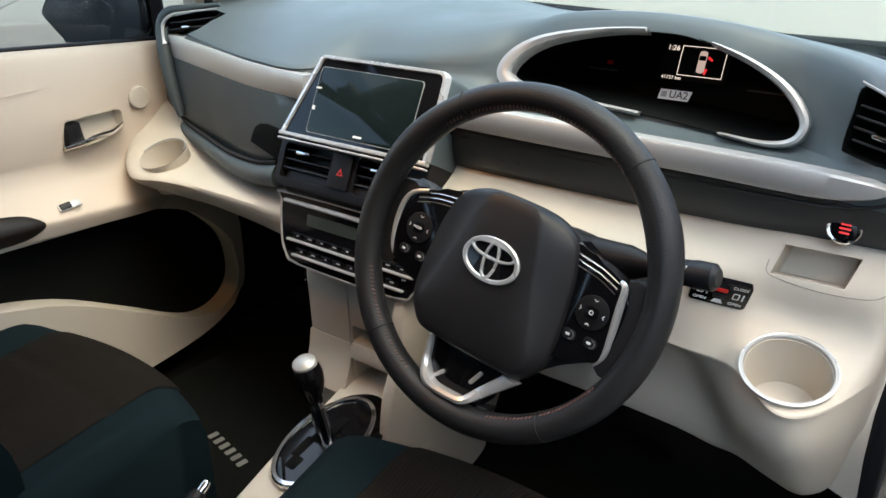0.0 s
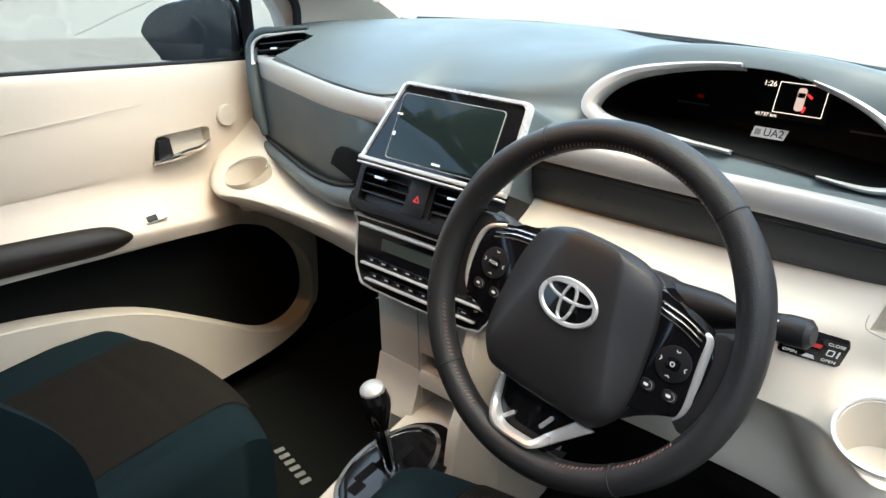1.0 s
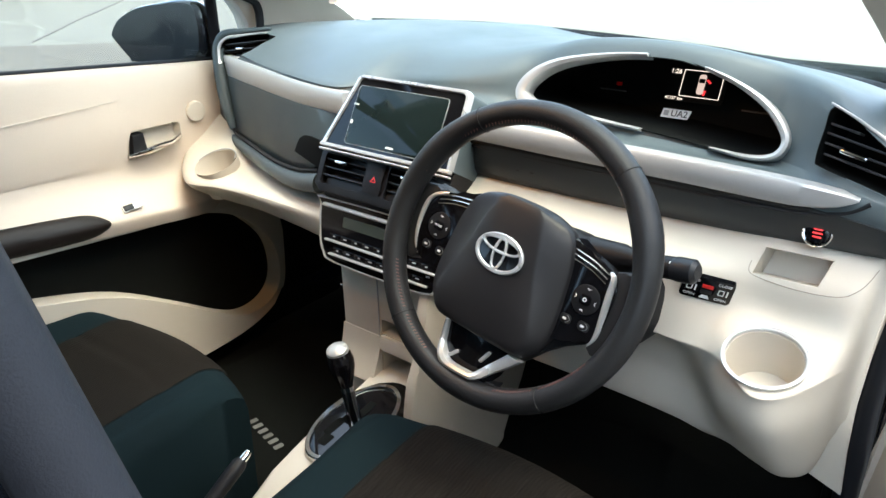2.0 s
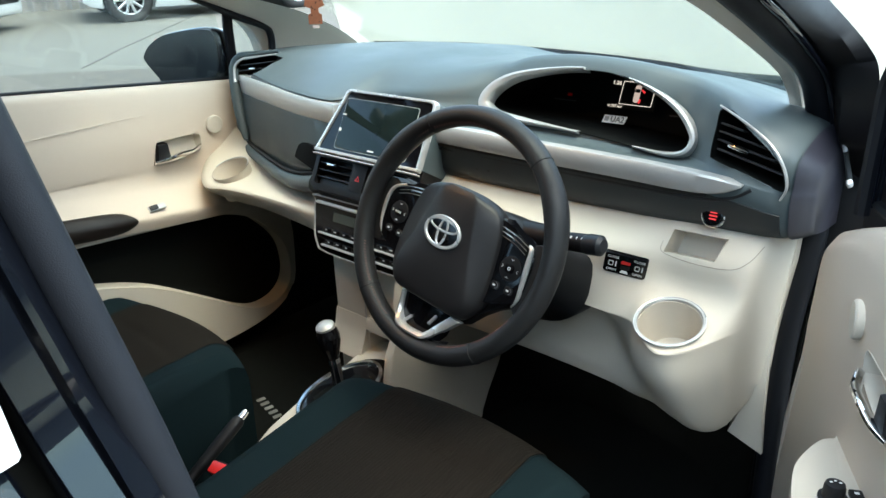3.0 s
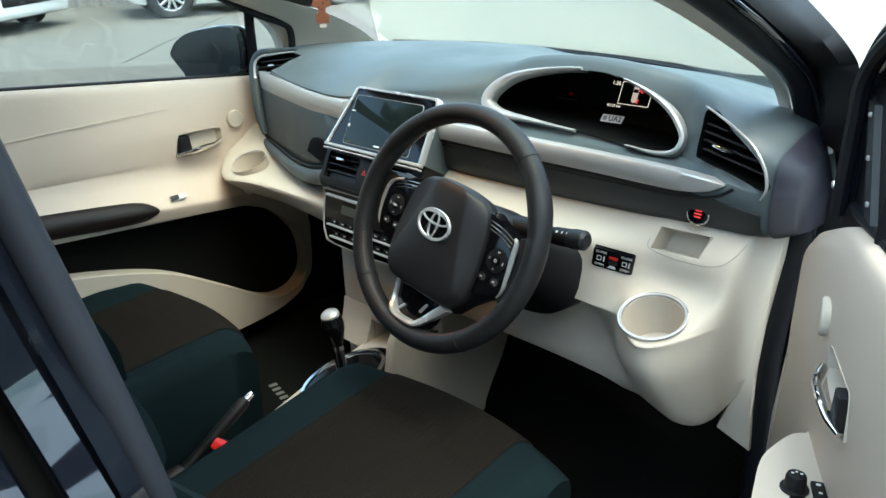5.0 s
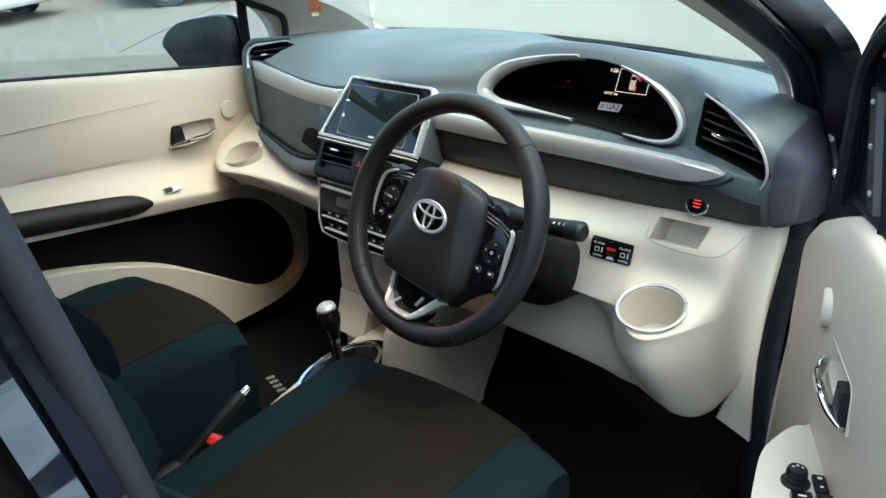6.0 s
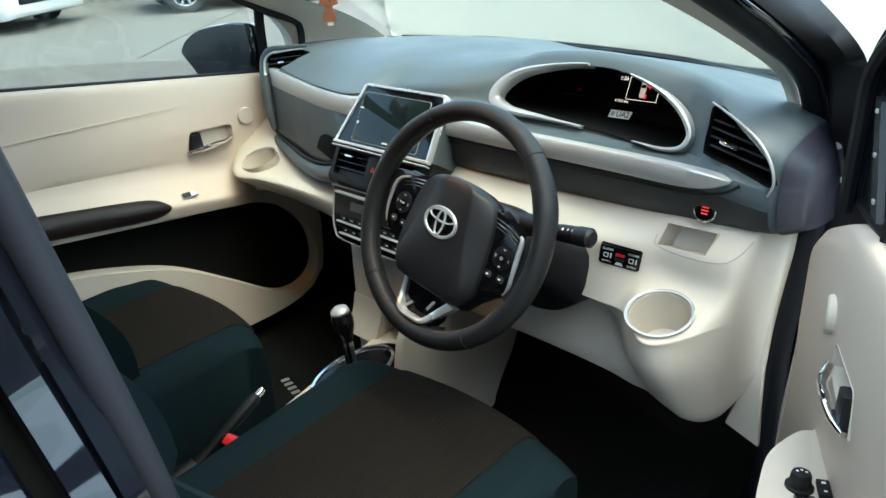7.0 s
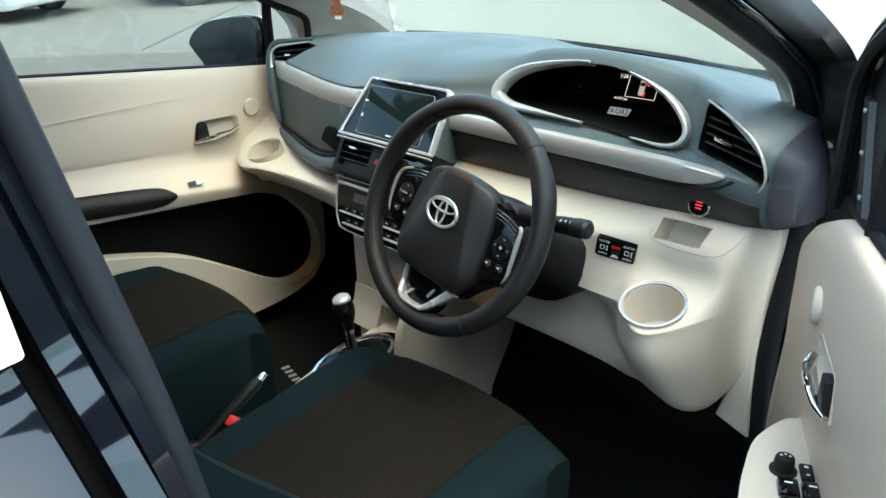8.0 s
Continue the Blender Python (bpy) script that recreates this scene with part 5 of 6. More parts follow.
for sd in (-1, 1):
    SPK = SW @ Matrix.Translation((0, 0, -0.012))
    spoke = [(sd * x, y) for x, y in ((0.070, 0.050), (0.100, 0.047), (0.132, 0.038), (0.148, 0.026), (0.152, -0.005), (0.149, -0.042), (0.138, -0.056), (0.110, -0.062), (0.078, -0.066))]
    bm = plate([(p.x, p.y) for p in curve([(a, b, 0) for a, b in spoke], 3, closed=True)], 0.030, Matrix.Translation((0, 0, -0.024)), 0.004)
    sp = part("spoke", on_spoke(bm), PIANO, wheel, "piano-black spoke with control keys", angle=50)
    arm = [(sd * x, y) for x, y in ((0.140, 0.040), (0.176, 0.036), (0.180, -0.010), (0.172, -0.062), (0.140, -0.060), (0.150, -0.01))]
    part("spoke_root", on_spoke(plate([(p.x, p.y) for p in curve([(a, b, 0) for a, b in arm], 3, closed=True)], 0.024, Matrix.Translation((0, 0, -0.020)), 0.006)), LEATHER, sp)
    edge = curve([(sd * 0.124, 0.040, 0.005), (sd * 0.143, 0.031, 0.007), (sd * 0.152, 0.016, 0.007), (sd * 0.154, -0.012, 0.006), (sd * 0.149, -0.040, 0.005), (sd * 0.140, -0.055, 0.002)], 6)
    if sd > 0:
        edge = curve([(0.134, 0.036, 0.004), (0.1415, 0.031, 0.007), (0.1440, 0.010, 0.007), (0.1465, -0.016, 0.006), (0.1475, -0.042, 0.005), (0.141, -0.057, 0.002)], 6)
    wide = 0.0030 if sd > 0 else 0.0020
    part("spoke_trim", on_spoke(tube(edge, [0.0015 + wide * math.sin(math.pi * min(1, (k + 2) / len(edge))) for k in range(len(edge))], 8)), POLISHED, sp, "silver edge of the spoke")
    for off in (0.000, 0.006, 0.012):
        bar = [(sd * 0.082, 0.0455 - off, 0.0062), (sd * 0.110, 0.0415 - off, 0.0062), (sd * 0.134, 0.0335 - off, 0.0062)]
        part("spoke_bar", on_spoke(tube(curve(bar, 4), 0.0011, 6)), CHROME, sp, "thin chrome line")
    cx, cy = sd * 0.119, -0.006
    part("key_ring", on_spoke(plate(ellipse(0.0185, 0.0185, 28, cx, cy), 0.003, Matrix.Translation((0, 0, 0.005)), 0.001)), BLACK, sp, "round four-way key")
    part("key_rim", on_spoke(tube([(*q, 0.0072) for q in ellipse(0.0182, 0.0182, 28, cx, cy)], 0.0006, 6, closed=True)), CHARCOAL, sp)
    part("key_centre", on_spoke(plate(rounded(0.015, 0.012, 0.004, 4, cx, cy), 0.003, Matrix.Translation((0, 0, 0.007)), 0.001)), PIANO, sp)
    for a in range(4):
        dx, dy = 0.0135 * math.cos(a * math.pi / 2), 0.0135 * math.sin(a * math.pi / 2)
        for w in (-1, 1):
            part("key_mark", on_spoke(plate(rounded(0.0032, 0.0009, 0.0003, 1), 0.0004, pose(cx + dx, cy + dy, 0.0081, 0, 0, 90 * a + 90) @ pose(w * 0.0011, 0.0, 0, 0, 0, -w * 38))), WHITE_INK, sp)
    if sd < 0:
        lettering("MODE", 0.0045, SPK @ pose(cx, cy, 0.0102), WHITE_INK, sp)
    else:
        part("key_mark", on_spoke(band(rounded(0.005, 0.005, 0.002), rounded(0.003, 0.003, 0.001), 0.0004, pose(cx, cy, 0.0100))), WHITE_INK, sp)
    for kx, ky in ((0.104, -0.038), (0.129, -0.037)):
        part("key", on_spoke(plate(rounded(0.016, 0.012, 0.005, 4, sd * kx, ky), 0.0022, Matrix.Translation((0, 0, 0.005)), 0.001)), BLACK, sp, "small black key")
        part("key_mark", on_spoke(plate(rounded(0.005, 0.0028, 0.0005, 1, sd * kx - 0.001, ky), 0.0004, Matrix.Translation((0, 0, 0.0073)))), WHITE_INK, sp)
        part("key_mark", on_spoke(tube([(sd * kx + 0.0058 * math.cos(radians(q)), ky + 0.0046 * math.sin(radians(q)), 0.0073) for q in range(-80, 81, 20)], 0.0003, 4)), GREY_INK, sp)
# the V-shaped lower spoke
low_spoke = part("lower_spoke", on_wheel(plate([(-0.050, -0.100), (-0.046, -0.150), (-0.036, -0.166), (0.036, -0.166), (0.046, -0.150), (0.056, -0.100)], 0.020, Matrix.Translation((0, 0, -0.022)), 0.003)), PIANO, wheel, "glossy black lower spoke")
part("spoke_foot", on_wheel(plate([(-0.048, -0.160), (-0.045, -0.183), (0.045, -0.183), (0.052, -0.158), (0.035, -0.164), (-0.035, -0.164)], 0.020, Matrix.Translation((0, 0, -0.024)), 0.005)), LEATHER, low_spoke)
v_out = [(-0.0525, -0.108), (-0.0500, -0.135), (-0.0478, -0.1566), (-0.0418, -0.1690), (-0.0293, -0.1735), (0.0047, -0.1723), (0.0213, -0.1672), (0.0465, -0.1439), (0.0741, -0.1148)]
v_in = [(-0.0470, -0.108), (-0.0415, -0.135), (-0.0386, -0.152), (-0.0326, -0.1615), (-0.0209, -0.1650), (0.0030, -0.1635), (0.0132, -0.161), (0.0283, -0.1447), (0.0533, -0.1135)]
v_out, v_in = ([Vector((x, y, 0)) for x, y in q] for q in (v_out, v_in))
rings = []
for o, i in zip(curve(v_out, 3), curve(v_in, 3)):
    lift = max(0.002, 0.011 - 0.45 * max(0, 0.172 - o.length))
    rings.append([o.lerp(i, f) + Vector((0.7 * lift, 0.35 * lift, h + lift)) for f, h in ((0.0, -0.012), (0.0, -0.001), (0.08, 0.0015), (0.5, 0.0032), (0.92, 0.0010), (1.0, -0.0015), (1.0, -0.012))])
part("v_trim", on_wheel(loft(rings)), POLISHED, low_spoke, "silver V-shaped trim", angle=40)
# bright bars put in for glints on the glossy spoke
for x, y, turn in ((-0.022, -0.152, 48), (0.025, -0.133, 62)):
    part("glint_bar", on_wheel(plate(rounded(0.021, 0.005, 0.002, 3), 0.003, pose(x, y, -0.0010, 0, 0, turn), 0.001)), POLISHED, low_spoke, "small bright bar standing in for a glint")
shell = [(0.0, -0.120), (0.050, -0.124), (0.058, -0.1245), (0.078, -0.1005), (0.100, -0.081), (0.132, -0.061), (0.150, -0.030), (0.120, 0.030), (0.0, 0.050)]
shell = shell + [(-x, y) for x, y in reversed(shell[1:-1])]
part("back_shell", on_wheel(plate(shell, 0.030, Matrix.Translation((0, 0, -0.058)), 0.006)), HUB, wheel, "black shell behind the spokes")
# column cover and stalks
cover = thing("steering_column", "charcoal plastic steering column cover with two stalks", "steering column", (0.37, 0.15, 0.88))


def col_ring(y, zc, w, up, dn, xc=0.372):
    return [Vector((xc + w * math.copysign(abs(math.cos(a)) ** 0.7, math.cos(a)), y, zc + (up if math.sin(a) > 0 else dn) * math.copysign(abs(math.sin(a)) ** 0.7, math.sin(a)))) for a in (2 * math.pi * k / 32 for k in range(32))]


part("cover", loft([col_ring(0.075, 0.925, 0.060, 0.055, 0.060), col_ring(0.10, 0.918, 0.074, 0.062, 0.072), col_ring(0.15, 0.890, 0.090, 0.065, 0.085), col_ring(0.192, 0.856, 0.134, 0.058, 0.108), col_ring(0.25, 0.845, 0.140, 0.06, 0.10)]), CHARCOAL, cover, "charcoal column cover", angle=60)
for sd, tip in ((1, Vector((0.582, 0.106, 0.958))), (-1, Vector((0.190, 0.100, 0.980)))):
    root = Vector((0.372 + sd * 0.055, 0.125, 0.935))
    d = tip - root
    stalk = part("stalk", tube([root, root + d * 0.35, root + d * 0.5, root + d * 0.62, root + d * 0.90], [0.024, 0.020, 0.0125, 0.0140, 0.0148], 16), BLACK, cover, "black control stalk")
    part("stalk_end", tube([root + d * 0.80, root + d * 0.84, root + d * 0.97, root + d * 1.0], [0.0145, 0.0158, 0.0152, 0.010], 16), CHARCOAL, stalk, "dark grey twist end")
    for k in (0.66, 0.73, 0.79):
        part("stalk_mark", rbox((0.004, 0.004, 0.0012), 0.0004, root + d * k + Vector((0, -0.009, 0.0105)), Euler((radians(40), 0, 0)).to_matrix()), WHITE_INK, stalk)

# ---- pedals and mat ----
for x, w, h, lab in ((0.30, 0.07, 0.055, "black rubber brake pedal"), (0.45, 0.045, 0.11, "black rubber accelerator pedal")):
    pd = thing("pedal", lab, "pedal", (x, 0.58, 0.45))
    part("pad", rbox((w, 0.016, h), 0.004, (x, 0.63, 0.43), Euler((radians(-35), 0, 0)).to_matrix()), RUBBER, pd)
    part("arm", tube(curve([(x, 0.64, 0.45), (x, 0.69, 0.53), (x, 0.72, 0.66)], 4), 0.008, 8), BLACK, pd)
mat_p = thing("floor_mat", "black carpet floor mat with a printed grey word", "floor mat", (-0.38, 0.2, 0.27))
part("mat", plate([(p.x, p.y) for p in curve([(a, b, 0) for a, b in ((-0.60, -0.15), (-0.16, -0.15), (-0.13, 0.10), (-0.16, 0.55), (-0.55, 0.58), (-0.63, 0.3))], 4, closed=True)], 0.010, Matrix.Translation((0, 0, 0.271)), 0.004), CARPET, mat_p)
MT = basis((-0.333, 0.103, 0.2815), (0.125, -0.025, 0), (0.025, 0.125, 0))
for k in range(6):
    part("printed_bar", plate(rounded(0.013, 0.023, 0.002, 1, -0.060 + 0.024 * k, 0), 0.0008, MT), MAT_INK, mat_p, "grey printed bar")
mat_d = thing("floor_mat", "black carpet floor mat under the pedals", "floor mat", (0.4, 0.2, 0.27))
part("mat", plate([(p.x, p.y) for p in curve([(a, b, 0) for a, b in ((0.15, -0.15), (0.62, -0.15), (0.66, 0.3), (0.60, 0.58), (0.16, 0.55))], 4, closed=True)], 0.010, Matrix.Translation((0, 0, 0.271)), 0.004), CARPET, mat_d)

# ---- seats ----


def seat(cx, front, zt, back, label):
    """A seat: cushion and backrest with teal side bolsters and a brown ribbed middle, on a base."""
    root = thing("car_seat", label, "seat", (cx, front - 0.3, 0.27), "front seats")
    length = 0.50

    def top(u, v):
        # u across from -1 to 1, v from the front's foot over the top to the rear
        x = 0.255 * u * (1 - 0.10 * max(0, 1 - v * 2.2) ** 2)
        rise = 0.042 * max(0.0, abs(u) - 0.45) ** 1.3 / 0.55 ** 1.3
        if abs(u) > 0.86:
            rise -= 0.55 * (abs(u) - 0.86) ** 1.25 * 1.2
        bow = 0.045 * (1 - u * u)
        if v < 0.22:
            t = v / 0.22
            y = front - 0.035 + bow + 0.012 * math.sin(t * math.pi * 0.75)
            z = zt - 0.27 + 0.235 * t
        else:
            t = (v - 0.22) / 0.78
            e = min(1, t / 0.14)
            y = front - 0.035 + bow * (1 - t) + 0.0085 - 0.47 * t ** 1.08
            z = zt - 0.035 + 0.035 * math.sin(e * math.pi / 2) - 0.035 * t
            z += rise * min(1, t * 3) * (1 - 0.6 * t if cx > 0 else 1.0)
            z -= 0.022 * t * abs(u) if cx > 0 else 0.0
        return Vector((cx + x, y, z))

    def sheet(us, vs, lift):
        rows = [[top(u, v) for u in us] for v in vs]
        bm = bmesh.new()
        vsx = [[bm.verts.new(p) for p in r] for r in rows]
        for a, b in zip(vsx, vsx[1:]):
            for i in range(len(us) - 1):
                bm.faces.new((a[i], a[i + 1], b[i + 1], b[i]))
        bm.normal_update()
        if lift:
            sign = 1 if sum(f.normal.z for f in bm.faces) > 0 else -1
            for vert in bm.verts:
                vert.co += vert.normal * lift * sign
        return bm

    us = [-1 + 2 * k / 40 for k in range(41)]
    vs = [k / 30 for k in range(31)]
    rows = [[top(u, v) for u in us] for v in vs]
    ringset = [[Vector((cx - 0.235, r[0].y, zt - 0.30))] + r + [Vector((cx + 0.235, r[-1].y, zt - 0.30))] for r in rows]
    cushion = part("cushion", loft(ringset), TEAL, root, "teal-black cloth cushion", angle=60)
    us_p, vs_p = [-0.60 + 1.20 * k / 26 for k in range(27)], [0.10 + 0.88 * k / 60 for k in range(61)]
    bm = sheet(us_p, vs_p, 0.003)
    bm.verts.ensure_lookup_table()
    for k, vert in enumerate(bm.verts):
        vert.co.z -= 0.0032 * math.exp(-((vs_p[k // 27] - 0.43) / 0.016) ** 2)
    g = bmesh.ops.extrude_face_region(bm, geom=bm.faces[:])
    down = set(v for v in g["geom"] if isinstance(v, bmesh.types.BMVert))
    for v in bm.verts:
        if v not in down:
            v.co.z -= 0.006
    part("seat_panel", bm, BROWN, cushion, "dark brown ribbed cloth panel", angle=60)
    for u in (-0.605, 0.605):
        part("piping", tube([top(u, 0.08 + 0.9 * k / 24) for k in range(25)], 0.0018, 6), TEAL, cushion)
    # backrest, leaning
    foot = Vector((cx, front - back, zt - 0.02))
    lean = Vector((0, -0.36, 1)).normalized()
    out = Vector((0, 1, 0.36)).normalized()
    rings, mid = [], []
    for k in range(19):
        h = 0.64 * k / 18
        w = 0.245 * (1 - 0.18 * max(0, (h - 0.35) / 0.29) ** 2) * (0.93 + 0.07 * min(1, h / 0.1))
        wing = 0.112 * math.exp(-((h - 0.10) / 0.20) ** 2) + 0.004
        taper = math.sqrt(max(0.02, 1 - max(0, (h - 0.56) / 0.08) ** 2))
        prof = []
        for j in range(25):
            u = -1 + j / 12
            d = (0.045 + wing * max(0, (abs(u) - 0.5) / 0.5) ** 1.2 * (1 if abs(u) < 0.93 else 0.8)) * taper
            prof.append(foot + lean * h + out * d + X * w * u)
        mid.append([foot + lean * h + out * (d_) + X * w * u for u, d_ in [(-0.55 + 1.1 * j / 12, (0.0475 + wing * max(0, (abs(-0.55 + 1.1 * j / 12) - 0.5) / 0.5) ** 1.2) * taper) for j in range(13)]])
        prof += [foot + lean * h - out * 0.07 * taper + X * w * 0.97 * u for u in (1, 0.5, 0, -0.5, -1)]
        rings.append(prof)
    backrest = part("backrest", loft(rings), TEAL, root, "teal-black cloth backrest", angle=60)
    slab = [r + [p - out * 0.012 for p in reversed(r)] for r in mid[1:17]]
    part("back_panel", loft(slab), BROWN, backrest, "dark brown ribbed cloth panel", angle=60)
    hr = foot + lean * 0.78 + out * 0.0
    part("headrest", loft([[hr + lean * (0.075 * math.sin(q)) + X * (0.125 * s_) * 1 + out * (0.05 * math.cos(q)) * math.sqrt(max(0.05, 1 - abs(s_) ** 4)) for q in (2 * math.pi * k / 20 for k in range(20))] for s_ in (-1, -0.9, -0.6, 0, 0.6, 0.9, 1)]), TEAL, root, "teal-black cloth headrest", angle=60)
    for sx in (-0.06, 0.06):
        part("headrest_post", tube([foot + lean * 0.60 + X * sx, foot + lean * 0.74 + X * sx], 0.006, 8), CHROME, root)
    part("seat_base", rbox((0.42, 0.42, 0.10), 0.02, (cx, front - 0.30, zt - 0.27)), BLACK, root, "black seat base")
    for sx in (-0.17, 0.17):
        part("rail", rbox((0.04, 0.50, 0.06), 0.006, (cx + sx, front - 0.28, 0.30)), BLACK, root)
    return root


seat(0.385, 0.040, 0.636, 0.560, "driver's seat in teal-black and brown ribbed cloth")
seat(-0.370, -0.045, 0.605, 0.40, "passenger's seat in teal-black and brown ribbed cloth")

# ---- doors ----


def door(root, driver):
    """A front door in its own metres: x inward from the trim, y forward along the door, z up; y is 0.45 at its front."""
    def profile(y, arm):
        f = max(0.0, min(1.0, arm))
        b = 1.035 - 0.085 * (y - 0.36)
        az = 0.812 - 0.10 * (y - 0.10)
        if driver:
            b -= 0.05 * max(0.0, (y - 0.30) / 0.155) ** 1.5
        if driver:  # a separate armrest stands in front of a plain panel
            return [(-0.055, b - 0.01), (-0.035, b + 0.008), (-0.012, b + 0.006), (-0.002, b - 0.01), (0.004, min(1.0, b - 0.025)), (0.006, min(0.93, b - 0.04)), (0.003, 0.87), (0.0, az + 0.03), (-0.002, az + 0.006), (-0.003, az - 0.012),
                    (-0.004, az - 0.036), (-0.004, az - 0.056), (-0.005, 0.60), (-0.006, 0.42)]
        return [(-0.055, b - 0.01), (-0.035, b + 0.008), (-0.012, b + 0.006), (-0.002, b - 0.01), (0.004, 1.0), (0.006, 0.93), (0.0, 0.87), (-0.003, az + 0.03), (0.004, az + 0.006), (0.012 + 0.004 * f, az - 0.012),
                (0.016 + 0.020 * f, az - 0.036), (0.018 + 0.036 * f, az - 0.056), (0.018 + 0.040 * f, az - 0.068), (0.016 + 0.034 * f, az - 0.095)]
    stations = [(0.455, 0.0), (0.40, 0.1), (0.34, 0.35), (0.27, 0.8), (0.20, 1.0), (0.10, 1.0), (-0.05, 1.0), (-0.25, 1.0), (-0.45, 1.0), (-0.56, 0.9), (-0.60, 0.7)]
    lines = [curve([(profile(y, a)[k][0], y, profile(y, a)[k][1]) for y, a in stations], 4) for k in range(14)]
    rings = []
    for i in range(len(lines[0])):
        r = curve([ln[i] for ln in lines], 3)
        y = r[0].y
        for p in r:  # the trim reaches further forward lower down
            p.y += max(0.0, min(1.0, (y - 0.32) / 0.12)) * (max(0.0, min(0.12, 0.28 * (1.03 - p.z))) if driver else max(0.0, min(0.07, 0.35 * (1.03 - p.z))))
        rings.append(r + [Vector((-0.050, r[-1].y, r[-1].z))])
    trim = part("upper_trim", loft(rings), BEIGE_SOFT, root, "beige soft upper door trim", angle=60)
    crease = curve([(0.008, 0.10, 1.000), (0.0085, 0.0, 0.998), (0.008, -0.15, 0.994), (0.007, -0.33, 0.988), (0.004, -0.55, 0.98)], 5)
    if not driver:
        part("crease", tube(crease, [0.0005 + 0.0013 * k / len(crease) for k in range(len(crease))], 6), BEIGE_SOFT, trim)
    # lower panel with the map pocket
    low = [(0.463, 0.66), (0.468, 0.50), (0.452, 0.415), (0.40, 0.368), (0.30, 0.338), (0.10, 0.325), (-0.30, 0.31), (-0.60, 0.31), (-0.61, 0.80), (-0.30, 0.78), (0.0, 0.745), (0.25, 0.722), (0.38, 0.71)]
    if driver:
        low = [(min(a, 0.405 + 0.1 * (a - 0.405)), b) for a, b in low]
    low = [(p.y, p.z) for p in curve([(0, a, b) for a, b in low], 4, closed=True)]
    panel = part("lower_trim", yz_plate(low, -0.05, -0.018 if driver else 0.044, 0.012), BEIGE, root, "beige hard lower door trim", angle=50)
    pk = [(-0.241, 0.742), (-0.011, 0.724), (0.20, 0.708), (0.27, 0.697), (0.345, 0.660), (0.427, 0.572), (0.449, 0.49), (0.437, 0.425), (0.393, 0.388), (0.33, 0.381), (0.265, 0.408), (0.159, 0.478), (0.008, 0.569), (-0.148, 0.621), (-0.30, 0.650), (-0.45, 0.66), (-0.48, 0.70), (-0.44, 0.755)]
    if driver:
        pk = [(min(a, 0.360 + 0.1 * (a - 0.360)), b) for a, b in pk]
    pk = [(p.y, p.z) for p in curve([(0, a, b) for a, b in pk], 4, closed=True)]
    if not driver:
        carve(panel, yz_plate(pk, -0.02, 0.08))
        part("pocket_lining", yz_plate(pk, -0.022, -0.012), CARPET, panel, "black lining of the map pocket")
    rim_in = [Vector((0.007 if driver else 0.043, a, b)) for a, b in pk]
    if not driver:
        part("pocket_edge", tube([p - Vector((0.0015, 0, 0)) for p in rim_in], 0.003, 8, closed=True), BEIGE, panel)
    # grip pad
    pad_o = [(-0.064, 0.006), (-0.050, -0.008), (-0.040, -0.035), (-0.036, -0.09), (-0.034, -0.22), (-0.034, -0.42), (-0.045, -0.45), (-0.082, -0.45), (-0.092, -0.42), (-0.092, -0.22), (-0.091, -0.06), (-0.080, -0.012)]
    slope = ((-0.100, 0.049), (-0.095, 0.050), (-0.068, 0.058), (-0.056, 0.054), (-0.036, 0.036), (-0.012, 0.016))
    rings = []
    for h, s in ((-0.010, 1.0), (0.002, 1.0), (0.006, 0.93), (0.008, 0.7), (0.008, 0.3)):
        pts = curve([(a, b, 0) for a, b in pad_o], 3, closed=True)
        cx, cy = -0.064, -0.22
        ring = []
        for p in pts:
            w, y = cx + (p.x - cx) * s, cy + (p.y - cy) * s
            ring.append(Vector((float(np.interp(w, [q[0] for q in slope], [q[1] for q in slope])) + 0.9 * h, y, 0.822 - 0.10 * y + w + 0.45 * h)))
        rings.append(ring)
    if not driver:
        part("arm_pad", loft(rings), DARKBROWN, root, "dark brown padded armrest", angle=60)
    # pull handle in its recess
    hy, hz_ = 0.170, 0.898
    k = 1.0 if driver else 1.12
    HM = Matrix(((0, 0, 1, 0.006), (-k, 0, 0, hy + (0.006 if driver else 0.0)), (0, k, 0, hz_ + (0.004 if driver else 0.0)), (0, 0, 0, 1)))
    rec = [(p.x, p.y) for p in curve([(a, b, 0) for a, b in ((-0.058, 0.024), (-0.02, 0.026), (0.03, 0.026), (0.050, 0.022), (0.060, -0.018), (0.056, -0.026), (0.0, -0.024), (-0.056, -0.012), (-0.061, 0.005))], 3, closed=True)]
    carve(trim, plate(rec, 0.05, HM @ Matrix.Translation((0, 0, -0.022))))
    cupb = part("handle_recess", bowl(rec, 0.020, 0.9, HM @ Matrix.Translation((0, 0, 0.001))), BEIGE, root, "beige handle recess")
    part("handle_base", plate([(0.022, -0.02), (0.055, -0.02), (0.050, 0.020), (0.026, 0.020)], 0.026, HM @ Matrix.Translation((0, 0, -0.016)), 0.004), BLACK, cupb, "black lock base")
    lever = curve([HM @ Vector(p) for p in ((0.060, -0.020, 0.004), (0.035, -0.017, 0.012), (0.0, -0.011, 0.016), (-0.030, -0.010, 0.014), (-0.056, -0.003, 0.004))], 5)
    part("pull_handle", tube(lever, [0.006 + 0.003 * math.sin(math.pi * k / len(lever)) for k in range(len(lever))], 10, flat=0.6), CHROME, cupb, "chrome pull handle")
    sk = 0.16 if driver else 0.0
